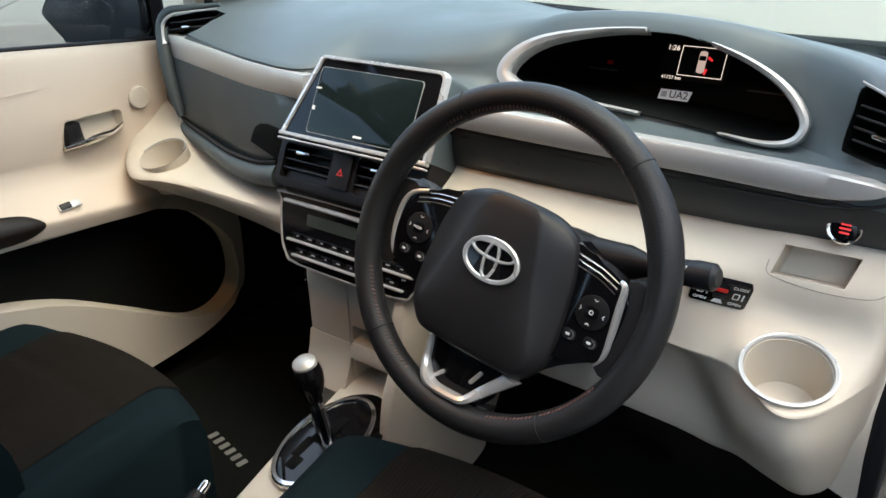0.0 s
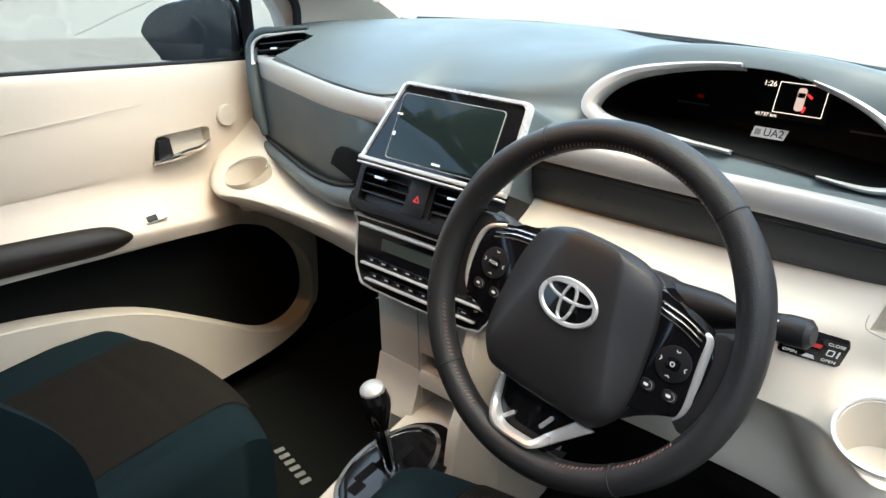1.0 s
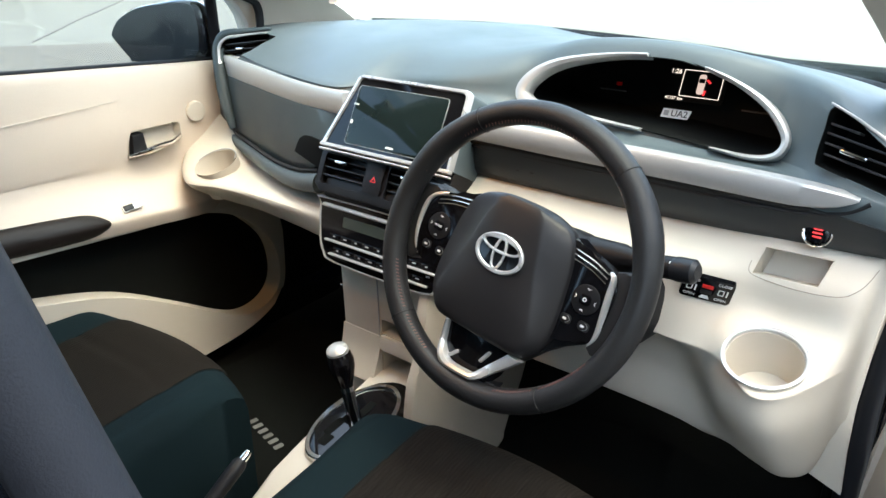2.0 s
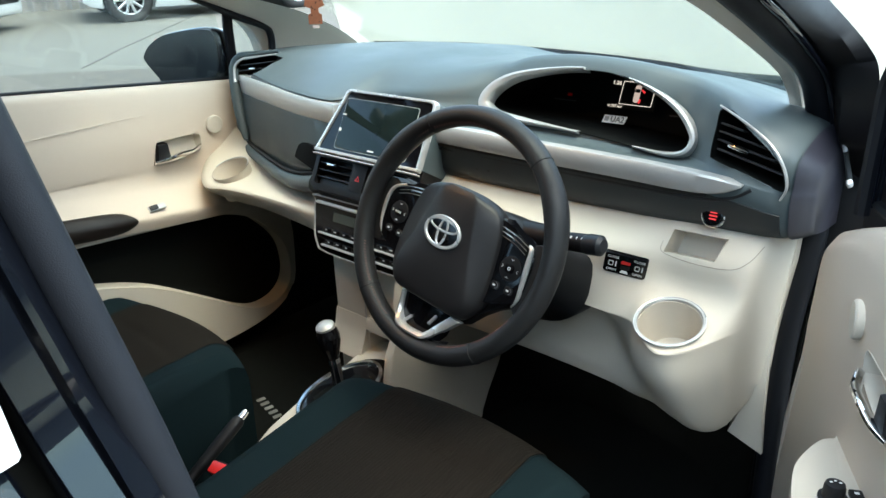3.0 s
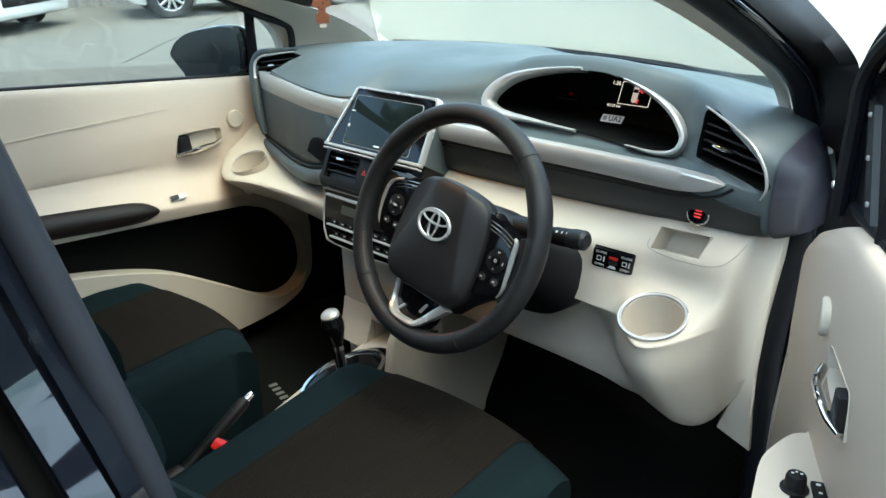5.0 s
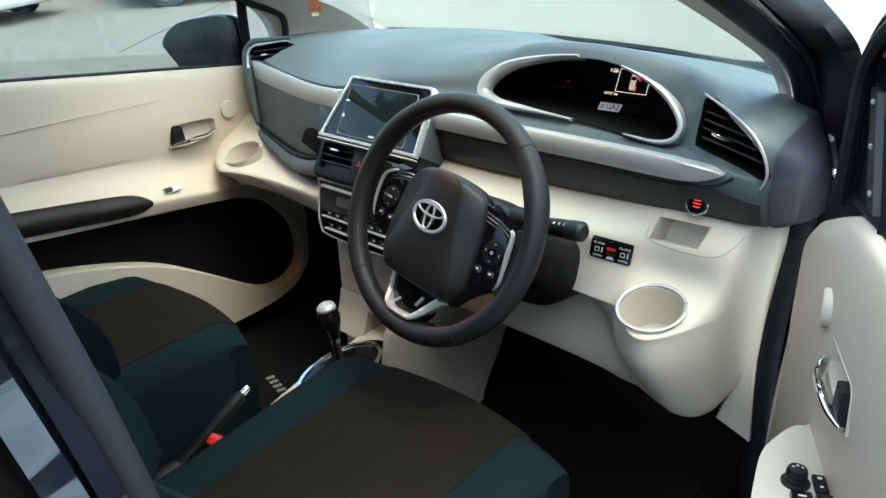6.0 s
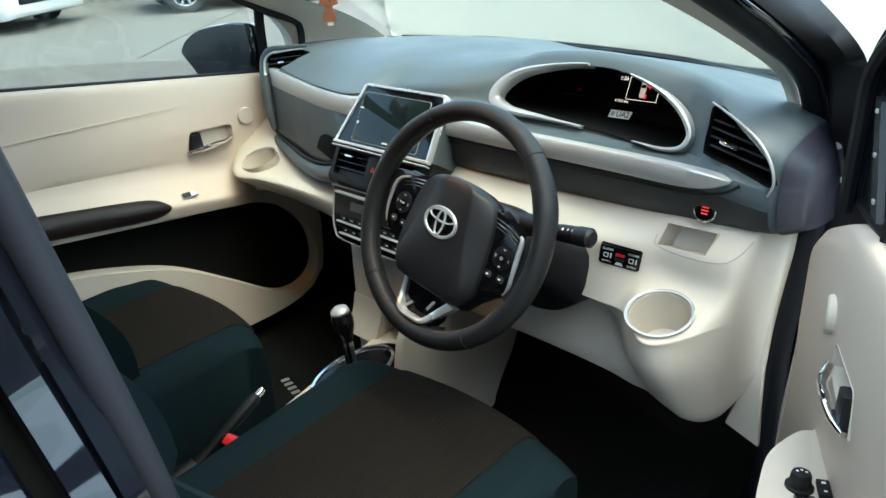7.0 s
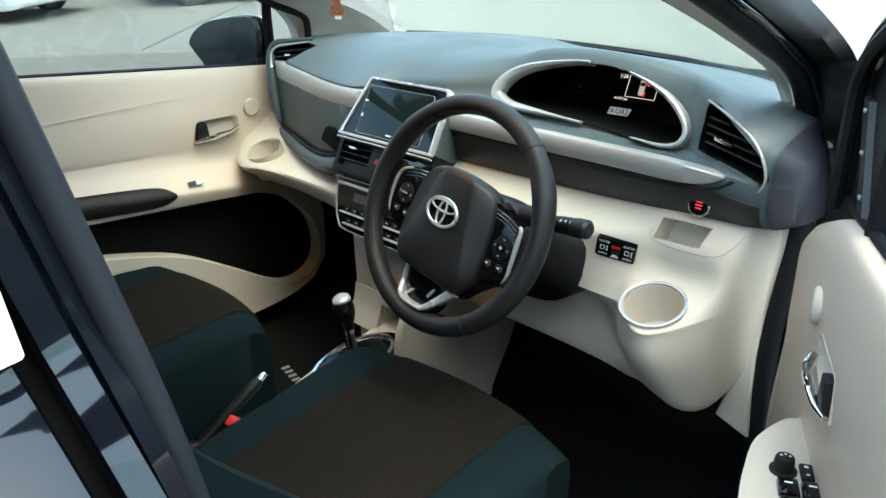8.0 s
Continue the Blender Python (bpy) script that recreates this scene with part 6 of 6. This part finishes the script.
    part("plug", loft([[Vector((0.004 + h - sk * r * math.cos(a), 0.285 + r * math.cos(a), 0.940 + r * math.sin(a))) for a in (2 * math.pi * k / 24 for k in range(24))] for r, h in ((0.0245, -0.004), (0.0245, 0.007), (0.0220, 0.0095), (0.01, 0.010))]), BEIGE, root, "round beige cover")
    if driver:
        rest = [(p.x, p.y) for p in curve([(u, v, 0) for u, v in ((-0.020, 0.290), (-0.004, 0.302), (0.014, 0.298), (0.038, 0.270), (0.062, 0.228), (0.076, 0.170), (0.085, 0.112), (0.092, 0.0), (0.090, -0.25), (0.060, -0.36), (-0.020, -0.37))], 5, closed=True)]
        lean = Matrix(((1, 0, 0, 0), (0, 1, 0, 0), (0, -0.05, 1, 0.7685), (0, 0, 0, 1)))
        arm = part("armrest", plate(rest, 0.075, lean @ Matrix.Translation((0, 0, -0.075)), 0.0025, 2), BEIGE, root, "beige armrest with the window switches", angle=60)

        def on_rest(bm, x, y, h):
            bmesh.ops.transform(bm, matrix=lean @ Matrix.Translation((x, y, h)), verts=bm.verts)
            return bm
        kb = part("mirror_knob", on_rest(tube([(0, 0, -0.004), (0, 0, 0.003), (0, 0, 0.004), (0, 0, 0.018), (0, 0, 0.022), (0, 0, 0.0235)], [0.0165, 0.0165, 0.0125, 0.0118, 0.0105, 0.006], 24), 0.031, 0.172, 0), BLACK, arm, "black round mirror knob")
        for k in range(3):
            part("knob_mark", on_rest(rbox((0.0030, 0.0022, 0.0006), 0.0002), 0.031 + 0.005 * (k - 1), 0.172 + 0.003 * (k % 2), 0.0238), WHITE_INK, kb)
        fs = part("fold_switch", on_rest(rbox((0.015, 0.032, 0.010), 0.002), 0.004, 0.172, 0.001), BLACK, arm, "black rocker switch")
        part("switch_mark", on_rest(rbox((0.005, 0.004, 0.0006), 0.0002), 0.004, 0.180, 0.0062), WHITE_INK, fs)
        part("switch_mark", on_rest(rbox((0.004, 0.003, 0.0006), 0.0002), 0.004, 0.164, 0.0062), WHITE_INK, fs)
        for sx in (0.002, 0.029):
            for sy in (0.133, 0.098, 0.063):
                w = part("window_switch", on_rest(rbox((0.024, 0.032, 0.014), 0.003), sx, sy, 0.002), PIANO, arm, "glossy black window switch")
                part("switch_mark", on_rest(rbox((0.009, 0.003, 0.0006), 0.0002), sx, sy + 0.005, 0.0092), WHITE_INK, w)
    else:
        tip = Euler((radians(5), radians(48), 0)).to_matrix()
        part("switch_plate", rbox((0.015, 0.044, 0.005), 0.001, (0.048, 0.064, 0.776), tip), SILVER, root, "satin grey switch plate")
        part("window_switch", rbox((0.013, 0.022, 0.007), 0.002, (0.0492, 0.055, 0.7775), tip), BLACK, root, "black window switch")
    # outer skin and belt seal
    skin = [[(-0.055, y, 1.045 - 0.085 * (y - 0.36)), (-0.12, y, 1.03 - 0.085 * (y - 0.36)), (-0.145, y, 0.9), (-0.150, y, 0.6), (-0.12, y, 0.30), (-0.052, y, 0.30)] for y in (0.47, 0.2, -0.2, -0.62)]
    part("outer_skin", loft(skin), PAINT, root, "glossy black outer door skin", angle=30)
    part("belt_seal", tube([(-0.030, 0.44, 1.042), (-0.030, 0.36, 1.047), (-0.030, -0.60, 1.128)], 0.008 if driver else 0.0048, 8), RUBBER, root, "black rubber seal along the window")


left_door = thing("door_1", "closed passenger door with beige trim and black map pocket", "door", kind="structure", turned=pose(-0.70, 0, 0))
door(left_door, False)
# the driver's door stands ajar: the same door mirrored and swung out
ANGLE = 27
right_door = thing("door_2", "driver's door standing ajar with beige trim and switches", "door", kind="structure",
                   turned=Matrix.Translation((0.840, 0.290, -0.008)) @ pose(0, 0, 0, 0, 0, ANGLE) @ Matrix.Diagonal((-1, 1, 1, 1)) @ Matrix.Translation((0, -0.45, 0)))
door(right_door, True)
post = curve([(-0.035, 0.425, 1.04), (-0.035, 0.425, 1.15), (-0.035, 0.41, 1.230), (-0.045, 0.31, 1.300), (-0.08, 0.08, 1.42), (-0.13, -0.20, 1.49), (-0.15, -0.45, 1.51), (-0.13, -0.60, 1.45), (-0.08, -0.62, 1.12)], 6)
part("window_frame", tube(post, 0.026, 10, flat=0.8), PAINT, right_door, "glossy black window frame of the open door")
part("frame_seal", tube([p + Vector((0.022, -0.012, -0.01)) for p in post], 0.010, 8), RUBBER, right_door, "black rubber seal on the window frame")
part("corner_garnish", yz_plate([(0.460, 0.90), (0.455, 1.02), (0.448, 1.12), (0.440, 1.20), (0.40, 1.235), (0.31, 1.295), (0.27, 1.30), (0.25, 1.20), (0.24, 1.030), (0.33, 1.00), (0.40, 0.90)], -0.075, -0.030, 0.008), BLACK, right_door, "black corner garnish at the foot of the window")
sash = curve([(-0.035, 0.25, 1.045), (-0.04, 0.255, 1.15), (-0.05, 0.265, 1.30)], 4)
part("sash", tube(sash, 0.016, 8), RUBBER, right_door, "black corner sash")
pane = part("pane", yz_plate([(0.30, 1.05), (-0.58, 1.12), (-0.56, 1.42), (-0.40, 1.49), (-0.18, 1.46), (0.0, 1.38), (0.25, 1.215)], -0.085, -0.081), GLASS, right_door, "clear window glass")
pane.visible_shadow = False

strip = part("corner_strip", loft([[(x, y + dy, z) for x, dy in ((-0.030, 0.018), (-0.022, 0.016), (-0.022, -0.016), (-0.030, -0.018))] for y, z in ((0.385, 1.185), (0.365, 1.15), (0.325, 1.09), (0.305, 1.06))]), DARK_AND_SHADED_SLATE, right_door, "dark grey strip with clips")
for y, z in ((0.378, 1.172), (0.350, 1.125), (0.315, 1.078)):
    part("clip", rbox((0.005, 0.008, 0.006), 0.0015, (-0.0215, y, z)), SILVER, strip, "small bright clip")
check = thing("door_hinge", "bright metal door hinge strap beside the black pillar", "hinge", (0.79, 0.425, 1.1))
strap = [Vector((0.768, 0.425, 1.192)), Vector((0.778, 0.425, 1.160)), Vector((0.790, 0.425, 1.118)), Vector((0.803, 0.425, 1.060)), Vector((0.815, 0.425, 1.018))]
part("strap", tube(curve(strap, 5), 0.0042, 8, flat=0.5), DARK_AND_SHADED_SLATE, check, "dark hinge strap")
for a, b, r in ((0, 0, 0.007), (2, 3, 0.0052), (4, 4, 0.006)):
    p, q = strap[a], strap[b] if a != b else strap[a] + Vector((0.004, 0, -0.010))
    part("bracket", tube([p - Y * 0.004, p.lerp(q, 0.5) - Y * 0.006, q - Y * 0.004], [r * 0.8, r, r * 0.7], 8, flat=0.6), POLISHED, check, "bright metal bracket")

# ---- centre pillar and rear door on the driver's side ----
edge = [Vector((0.640, -0.672, 1.47)), Vector((0.656, -0.652, 1.345)), Vector((0.673, -0.633, 1.225)), Vector((0.696, -0.611, 1.085)), Vector((0.714, -0.597, 0.95)), Vector((0.740, -0.585, 0.70)), Vector((0.745, -0.58, 0.32))]
ed = curve(edge, 5)
# the seal's brightness comes from its lightened colour
solid("centre_pillar_seal", tube([p + Vector((0.004, -0.012, 0)) for p in ed], 0.012, 10), LIT_RUBBER, "rubber door seal on the centre pillar, strong light painted in", "seal")


def bulge(z):
    """How far the body's shoulder stands out below the window line."""
    return float(np.interp(z, [0.3, 0.85, 0.92, 0.98, 1.03, 1.07, 1.11, 1.15, 1.5], [0.135, 0.135, 0.125, 0.105, 0.078, 0.050, 0.023, 0.005, 0.0]))


def skin_rings(outline):
    rings = []
    for p in curve(edge, 14):
        rings.append([p + Vector((x + bulge(p.z) * f, y, 0)) for x, y, f in outline])
    return rings


jamb = ((-0.03, -0.022, 0), (0.002, -0.021, 0.4), (0.010, -0.036, 0.4), (0.002, -0.0375, 0.4), (0.002, -0.0405, 0.6), (0.013, -0.042, 0.8), (0.023, -0.063, 0.8), (0.016, -0.065, 0.8), (-0.02, -0.066, 0.0))
solid("pillar_4", loft(skin_rings(jamb)), PAINT, "glossy black centre pillar beside the driver's seat", "pillar", angle=25)
gap_in = ((-0.02, -0.064, 0), (-0.004, -0.064, 0.5), (-0.004, -0.082, 0.5), (-0.02, -0.082, 0))
solid("door_gap", loft(skin_rings(gap_in)), PIT, "black rubber in the gap before the sliding door", "seal", angle=30)
leaf = ((-0.02, -0.080, 0), (0.024, -0.079, 0.9), (0.032, -0.082, 1.0), (0.036, -0.090, 1.0), (0.044, -0.14, 1.0), (0.052, -0.21, 1.0), (0.060, -0.30, 1.0), (0.07, -1.2, 1.0), (-0.02, -1.2, 0))
solid("rear_door_skin", loft(skin_rings(leaf)), PAINT, "glossy black sliding rear door", "door", angle=30)

# ---- outside mirror ----
mirror = thing("wing_mirror", "glossy black wing mirror beside the passenger window", "mirror", (-0.85, 0.4, 1.08))
MG = basis((-0.870, 0.318, 1.090), (1, 0.32, 0), (0, 0.05, 1))
face = [(-0.134, -0.002), (-0.131, 0.014), (-0.108, 0.040), (-0.055, 0.068), (0.024, 0.083), (0.098, 0.090), (0.138, 0.076), (0.146, 0.0), (0.122, -0.048), (0.033, -0.060), (-0.074, -0.062), (-0.086, -0.054), (-0.112, -0.028)]
face = [(p.x, p.y) for p in curve([(x, y, 0) for x, y in face], 4, closed=True)]
rings = [[MG @ Vector((x * k, 0.012 + (y - 0.012) * k, z)) for x, y in face] for k, z in ((0.95, 0.003), (1.0, -0.004), (1.0, -0.02), (0.93, -0.055), (0.75, -0.085), (0.40, -0.10))]
part("housing", loft(rings), PAINT, mirror, "glossy black mirror housing", angle=60)
part("foot", tube(curve([(-0.80, 0.38, 1.045), (-0.775, 0.40, 1.025), (-0.75, 0.41, 1.02)], 4), 0.03, 12, flat=0.6), BLACK, mirror, "black mirror foot")
part("mirror_glass", plate([(x * 0.93, 0.012 + (y - 0.012) * 0.93) for x, y in face], 0.004, MG @ Matrix.Translation((0, 0, 0.001))), MIRROR, mirror, "dark mirror glass")

# ---- hanging card ----
tree = thing("air_freshener", "brown patterned card air freshener hanging in the windscreen", "air freshener", (0, 0.1, 1.3))
TM = basis((0.0, 0.097, 1.243), (0.72, 0.69, 0), (0, 0, 1))
out = [(-0.012, 0.0), (0.012, 0.0), (0.012, 0.016), (0.007, 0.019), (0.007, 0.027), (0.018, 0.031), (0.015, 0.040), (0.024, 0.048), (0.018, 0.062), (0.022, 0.070), (0.012, 0.085), (0.014, 0.092), (0.0, 0.112)]
out = out + [(-x, y) for x, y in reversed(out[2:-1])]
card = part("card", plate(out, 0.002, TM), CARD, tree, "brown dotted card")
rnd = random.Random(3)
for k in range(34):
    y = rnd.uniform(0.003, 0.095)
    x = rnd.uniform(-1, 1) * (0.010 if y < 0.016 else 0.006 if y < 0.03 else 0.017 - 0.13 * max(0, y - 0.05))
    part("dot", plate(ellipse(0.0012, 0.0012, 8, x, y), 0.0004, TM @ Matrix.Translation((0, 0, 0.002))), SEAM, card)
part("plastic_tag", plate(rounded(0.012, 0.006, 0.001, 1, 0, -0.004), 0.0006, TM), WHITE_INK, card, "small pale tag")
part("string", tube([TM @ Vector((0, 0.112, 0.001)), (0.0, 0.05, 1.50)], 0.0007, 5), WHITE_INK, tree, "thin hanging string")

# ---- paper on the rear door ----
notice = thing("notice", "white paper notice stuck to the black rear door", "paper", (0.82, -0.9, 1.2))
NM = basis(Vector((0.7265, -0.689, 1.160)) + Vector((0.0200, -0.0930, 0)) + Vector((-0.0092, -0.0098, 0.061)), (-0.0200, 0.0930, 0), (-0.15, -0.16, 1.0))
part("sheet", plate(rounded(0.19, 0.125, 0.002, 1), 0.002, NM), PAPER, notice)
for k in range(4):
    part("printed_line", plate(rounded(0.16, 0.003, 0.001, 1, 0, -0.052 + 0.009 * k), 0.0004, NM @ Matrix.Translation((0, 0, 0.001))), GREY_INK, notice)

# ---- the yard ----


def ground_z(x, y):
    return 0.04 * (-0.87 * x + 0.5 * y)


bm = bmesh.new()
cells = [-400, -150, -60, -30, -20, -14, -9, -5, -2, 0, 2, 5, 9, 14, 20, 30, 60, 150, 400]
grid = [[bm.verts.new((x, y, ground_z(max(-40, min(40, x)), max(-40, min(40, y))))) for x in cells] for y in cells]
for a, b in zip(grid, grid[1:]):
    for i in range(len(cells) - 1):
        bm.faces.new((a[i], a[i + 1], b[i + 1], b[i]))
bmesh.ops.solidify(bm, geom=bm.faces[:], thickness=-0.05)
solid("ground", bm, ASPHALT, "worn pale grey concrete yard with joints", "ground")
rings = []
for p in curve([Vector((x, y, ground_z(x, y) + 0.004)) for x, y in ((-6.9, 2.6), (-7.94, 3.72), (-9.38, 5.32), (-11.0, 7.2))], 10):
    w = 0.020 * (1 + 0.6 * noise.noise(p * 3))
    off = 0.04 * noise.noise(p * 1.7)
    rings.append([p + Vector((off - w, 0, -0.01)), p + Vector((off - w, 0, 0.0)), p + Vector((off + w, 0, 0.0)), p + Vector((off + w, 0, -0.01))])
solid("ground_crack", loft(rings), CRACK, "dark joint line across the concrete yard", "joint")


slab = [(-19.0, -20.0), (-9.6, -2.5), (-8.1, 0.2), (-7.5, 1.42), (-6.87, 2.33), (-6.4, 2.85), (-5.7, 4.0), (-4.5, 7.0)]
edge = [(p.x + 0.05 * noise.noise(p * 2.1) + 0.03 * noise.noise(p * 7.0), p.y) for p in curve([Vector((x, y, 0)) for x, y in slab], 24)]
bm = plate(edge + [(-0.2, 7.0), (-0.2, -20.0)], 0.008)
for v in bm.verts:
    v.co.z += ground_z(v.co.x, v.co.y) - 0.004
solid("patched_slab", bm, PATCH, "darker patched concrete strip beside the car", "pavement")
bm = plate([(-1.7, 1.9), (7.5, 1.9), (7.5, 25.5), (-17.0, 25.5), (-17.0, 14.5)], 0.02)
for v in bm.verts:
    v.co.z += ground_z(v.co.x, v.co.y) - 0.008
solid("pavement", bm, CONCRETE, "pale concrete apron in front of the car", "pavement")


def car_wheel(root, x, y, z, side):
    tyre = part("wheel", tube([(x, y + 0.265 * math.cos(a), z + 0.265 * math.sin(a)) for a in (2 * math.pi * k / 36 for k in range(36))], 0.085, 12, closed=True), TYRE, root, "black tyre with a silver alloy rim")
    xo = x + side * 0.075
    part("rim", tube([(xo - side * 0.03, y + 0.215 * math.cos(a), z + 0.215 * math.sin(a)) for a in (2 * math.pi * k / 36 for k in range(36))], 0.022, 8, closed=True), RIM, tyre, "silver rim ring")
    part("hub", tube([(xo - side * 0.05, y, z), (xo, y, z)], 0.045, 14), RIM, tyre)
    part("brake_disc", tube([(x - side * 0.02, y, z), (x, y, z)], 0.20, 20), BLACK, tyre)
    for k in range(10):
        a = 2 * math.pi * k / 10
        part("spoke", tube([(xo - side * 0.01, y + 0.03 * math.cos(a), z + 0.03 * math.sin(a)), (xo - side * 0.02, y + 0.21 * math.cos(a), z + 0.21 * math.sin(a))], [0.026, 0.019], 6), RIM, tyre)


def parked_car(pose_m, label):
    """A white hatchback, 4.1 m long, in its own metres: nose towards -y, its near side towards +x."""
    root = thing("parked_car", label, "car", turned=pose_m, group="parked cars")
    secs = [(-2.12, 0.25, 0.62, 0.64), (-2.02, 0.19, 0.76, 0.80), (-1.75, 0.17, 0.84, 0.85), (-1.0, 0.18, 0.95, 0.87), (-0.3, 0.18, 0.98, 0.88), (0.6, 0.18, 1.0, 0.88), (1.5, 0.20, 1.02, 0.87), (1.80, 0.23, 1.0, 0.83), (1.94, 0.30, 0.9, 0.72)]
    rings = []
    for y, z0, z1, w in secs:
        h = z1 - z0
        rings.append([(-w * 0.93, y, z0), (-w, y, z0 + 0.12 * h), (-w, y, z0 + 0.6 * h), (-w * 0.96, y, z0 + 0.9 * h), (-w * 0.85, y, z1), (0, y, z1 + 0.04), (w * 0.85, y, z1), (w * 0.96, y, z0 + 0.9 * h), (w, y, z0 + 0.6 * h), (w, y, z0 + 0.12 * h), (w * 0.93, y, z0)])
    lines = [curve([r[k] for r in rings], 4) for k in range(11)]
    body = part("body", loft([[ln[i] for ln in lines] for i in range(len(lines[0]))]), WHITE_PAINT, root, "glossy white car body", angle=40)
    holes = []
    for y in (-1.32, 1.33):
        for sx in (-1, 1):
            holes.append(tube([(sx * 0.60, y, 0.315), (sx * 1.0, y, 0.315)], 0.375, 28))
    carve(body, *holes)
    cab = []
    for y, z, w in ((-0.95, 0.96, 0.74), (-0.30, 1.42, 0.60), (0.3, 1.50, 0.60), (1.2, 1.46, 0.60), (1.84, 1.00, 0.70)):
        cab.append([(-w - 0.06, y, 0.95), (-w, y, z - 0.04), (-w * 0.8, y, z), (w * 0.8, y, z), (w, y, z - 0.04), (w + 0.06, y, 0.95)])
    lines = [curve([r[k] for r in cab], 4) for k in range(6)]
    part("cabin", loft([[ln[i] for ln in lines] for i in range(len(lines[0]))]), WHITE_PAINT, root, "white cabin")
    for sx in (-1, 1):
        for y0, y1 in ((-0.60, 0.30), (0.38, 1.25)):
            w = 0.70
            part("side_window", loft([[(sx * 0.715, y0 + (0.3 if y0 < 0 else 0), 1.02), (sx * 0.655, y0 + (0.45 if y0 < 0 else 0.02), 1.38), (sx * 0.60, y0 + (0.45 if y0 < 0 else 0.02), 1.38), (sx * 0.66, y0 + (0.3 if y0 < 0 else 0), 1.02)],
                                      [(sx * 0.715, y1, 1.02), (sx * 0.655, y1 - 0.02, 1.38), (sx * 0.60, y1 - 0.02, 1.38), (sx * 0.66, y1, 1.02)]]), PIANO, root, "dark side window")
        part("headlamp", rbox((0.30, 0.16, 0.14), 0.04, (sx * 0.62, -2.02, 0.68)), CHROME, root, "clear headlamp")
        part("tail_lamp", rbox((0.12, 0.20, 0.22), 0.04, (sx * 0.76, 1.82, 0.85)), RED_LENS, root, "red tail lamp")
        for y in (-1.32, 1.33):
            car_wheel(root, sx * 0.76, y, 0.315, sx)
    part("grille", rbox((1.26, 0.10, 0.15), 0.03, (0, -2.09, 0.435)), BLACK, root, "black lower grille")
    plate_ob = part("number_plate", rbox((0.42, 0.02, 0.13), 0.004, (0, -2.16, 0.56)), BLACK, root, "black number plate")
    for k in range(5):
        part("plate_bar", rbox((0.045, 0.004, 0.07), 0.002, (-0.15 + 0.075 * k, -2.171, 0.56)), WHITE_INK, plate_ob)
    return root


parked_car(pose(-10.303, 6.29, ground_z(-10.303, 6.29), -0.51, -2.24, 163), "white hatchback with silver alloy wheels parked in the yard")
parked_car(pose(-12.06, 1.85, ground_z(-12.06, 1.85), 1.06, -2.04, 122.6), "white hatchback parked nose-out in the yard")
# corrugated gate and the yard's wall behind the cars
gate_wall = thing("corrugated_gate", "grey corrugated sheet metal gate behind the cars", "gate", (-12.5, 4.8, 0.53))
GATE = basis((-13.10, 3.75, ground_z(-13.1, 3.75)), (0.5, 0.87, 0.0), (0, 0, 1))
rings = []
for k in range(90):
    u, fold = 0.025 * k, 0.030 * math.sin(k * math.pi / 4)
    rings.append([GATE @ Vector((u, v, fold + w)) for v, w in ((-0.01, 0.0), (2.5, 0.0), (2.5, -0.008), (-0.01, -0.008))])
part("sheet", loft(rings), SHUTTER, gate_wall, "grey corrugated sheet")
for u in (0.1, 1.1, 2.1):
    part("post", rbox((0.05, 2.5, 0.05), 0.01, (u, 1.24, -0.062)), SHUTTER, gate_wall).data.transform(GATE)
solid("wall_west", rbox((0.3, 60, 5.5), 0.02, (-17.5, 4, 2.9)), PLASTER, "pale plastered wall behind the yard", "wall")
# added wall, never in view: lowers side light and darkens paint reflections
solid("east_blocker", rbox((0.3, 60, 3.8), 0.02, (8.8, 0, 1.1)), DARK_BLOCKER, "dark grey wall added out of view to cut eastern light", "wall")
# added tall wall, unseen: keeps south-eastern sky off the console and knee panel
solid("tall_blocker", rbox((0.4, 24, 9.6), 0.02, (8.5, -13.0, 3.6)), DARK_BLOCKER, "tall dark wall added out of view to block side sky", "wall")
# added wall behind the camera: dims low sky light, pale for some bounce
solid("south_blocker", rbox((26.5, 0.3, 3.4), 0.02, (-4.5, -9.0, 1.0)), PLASTER, "pale wall added out of view to block low rear sky", "wall")
solid("wall_north", rbox((60, 0.3, 4.5), 0.02, (10, 26, 2.4)), PLASTER, "pale plastered wall at the end of the yard", "wall")
parked_car(pose(4.3, 1.60, ground_z(4.3, 1.6), -1.1, -2.0, 180), "white hatchback parked beside the open door")
parked_car(pose(-3.5, 17.0, ground_z(-3.5, 17), 1.1, 2.0, 95), "white hatchback parked across the yard's end")
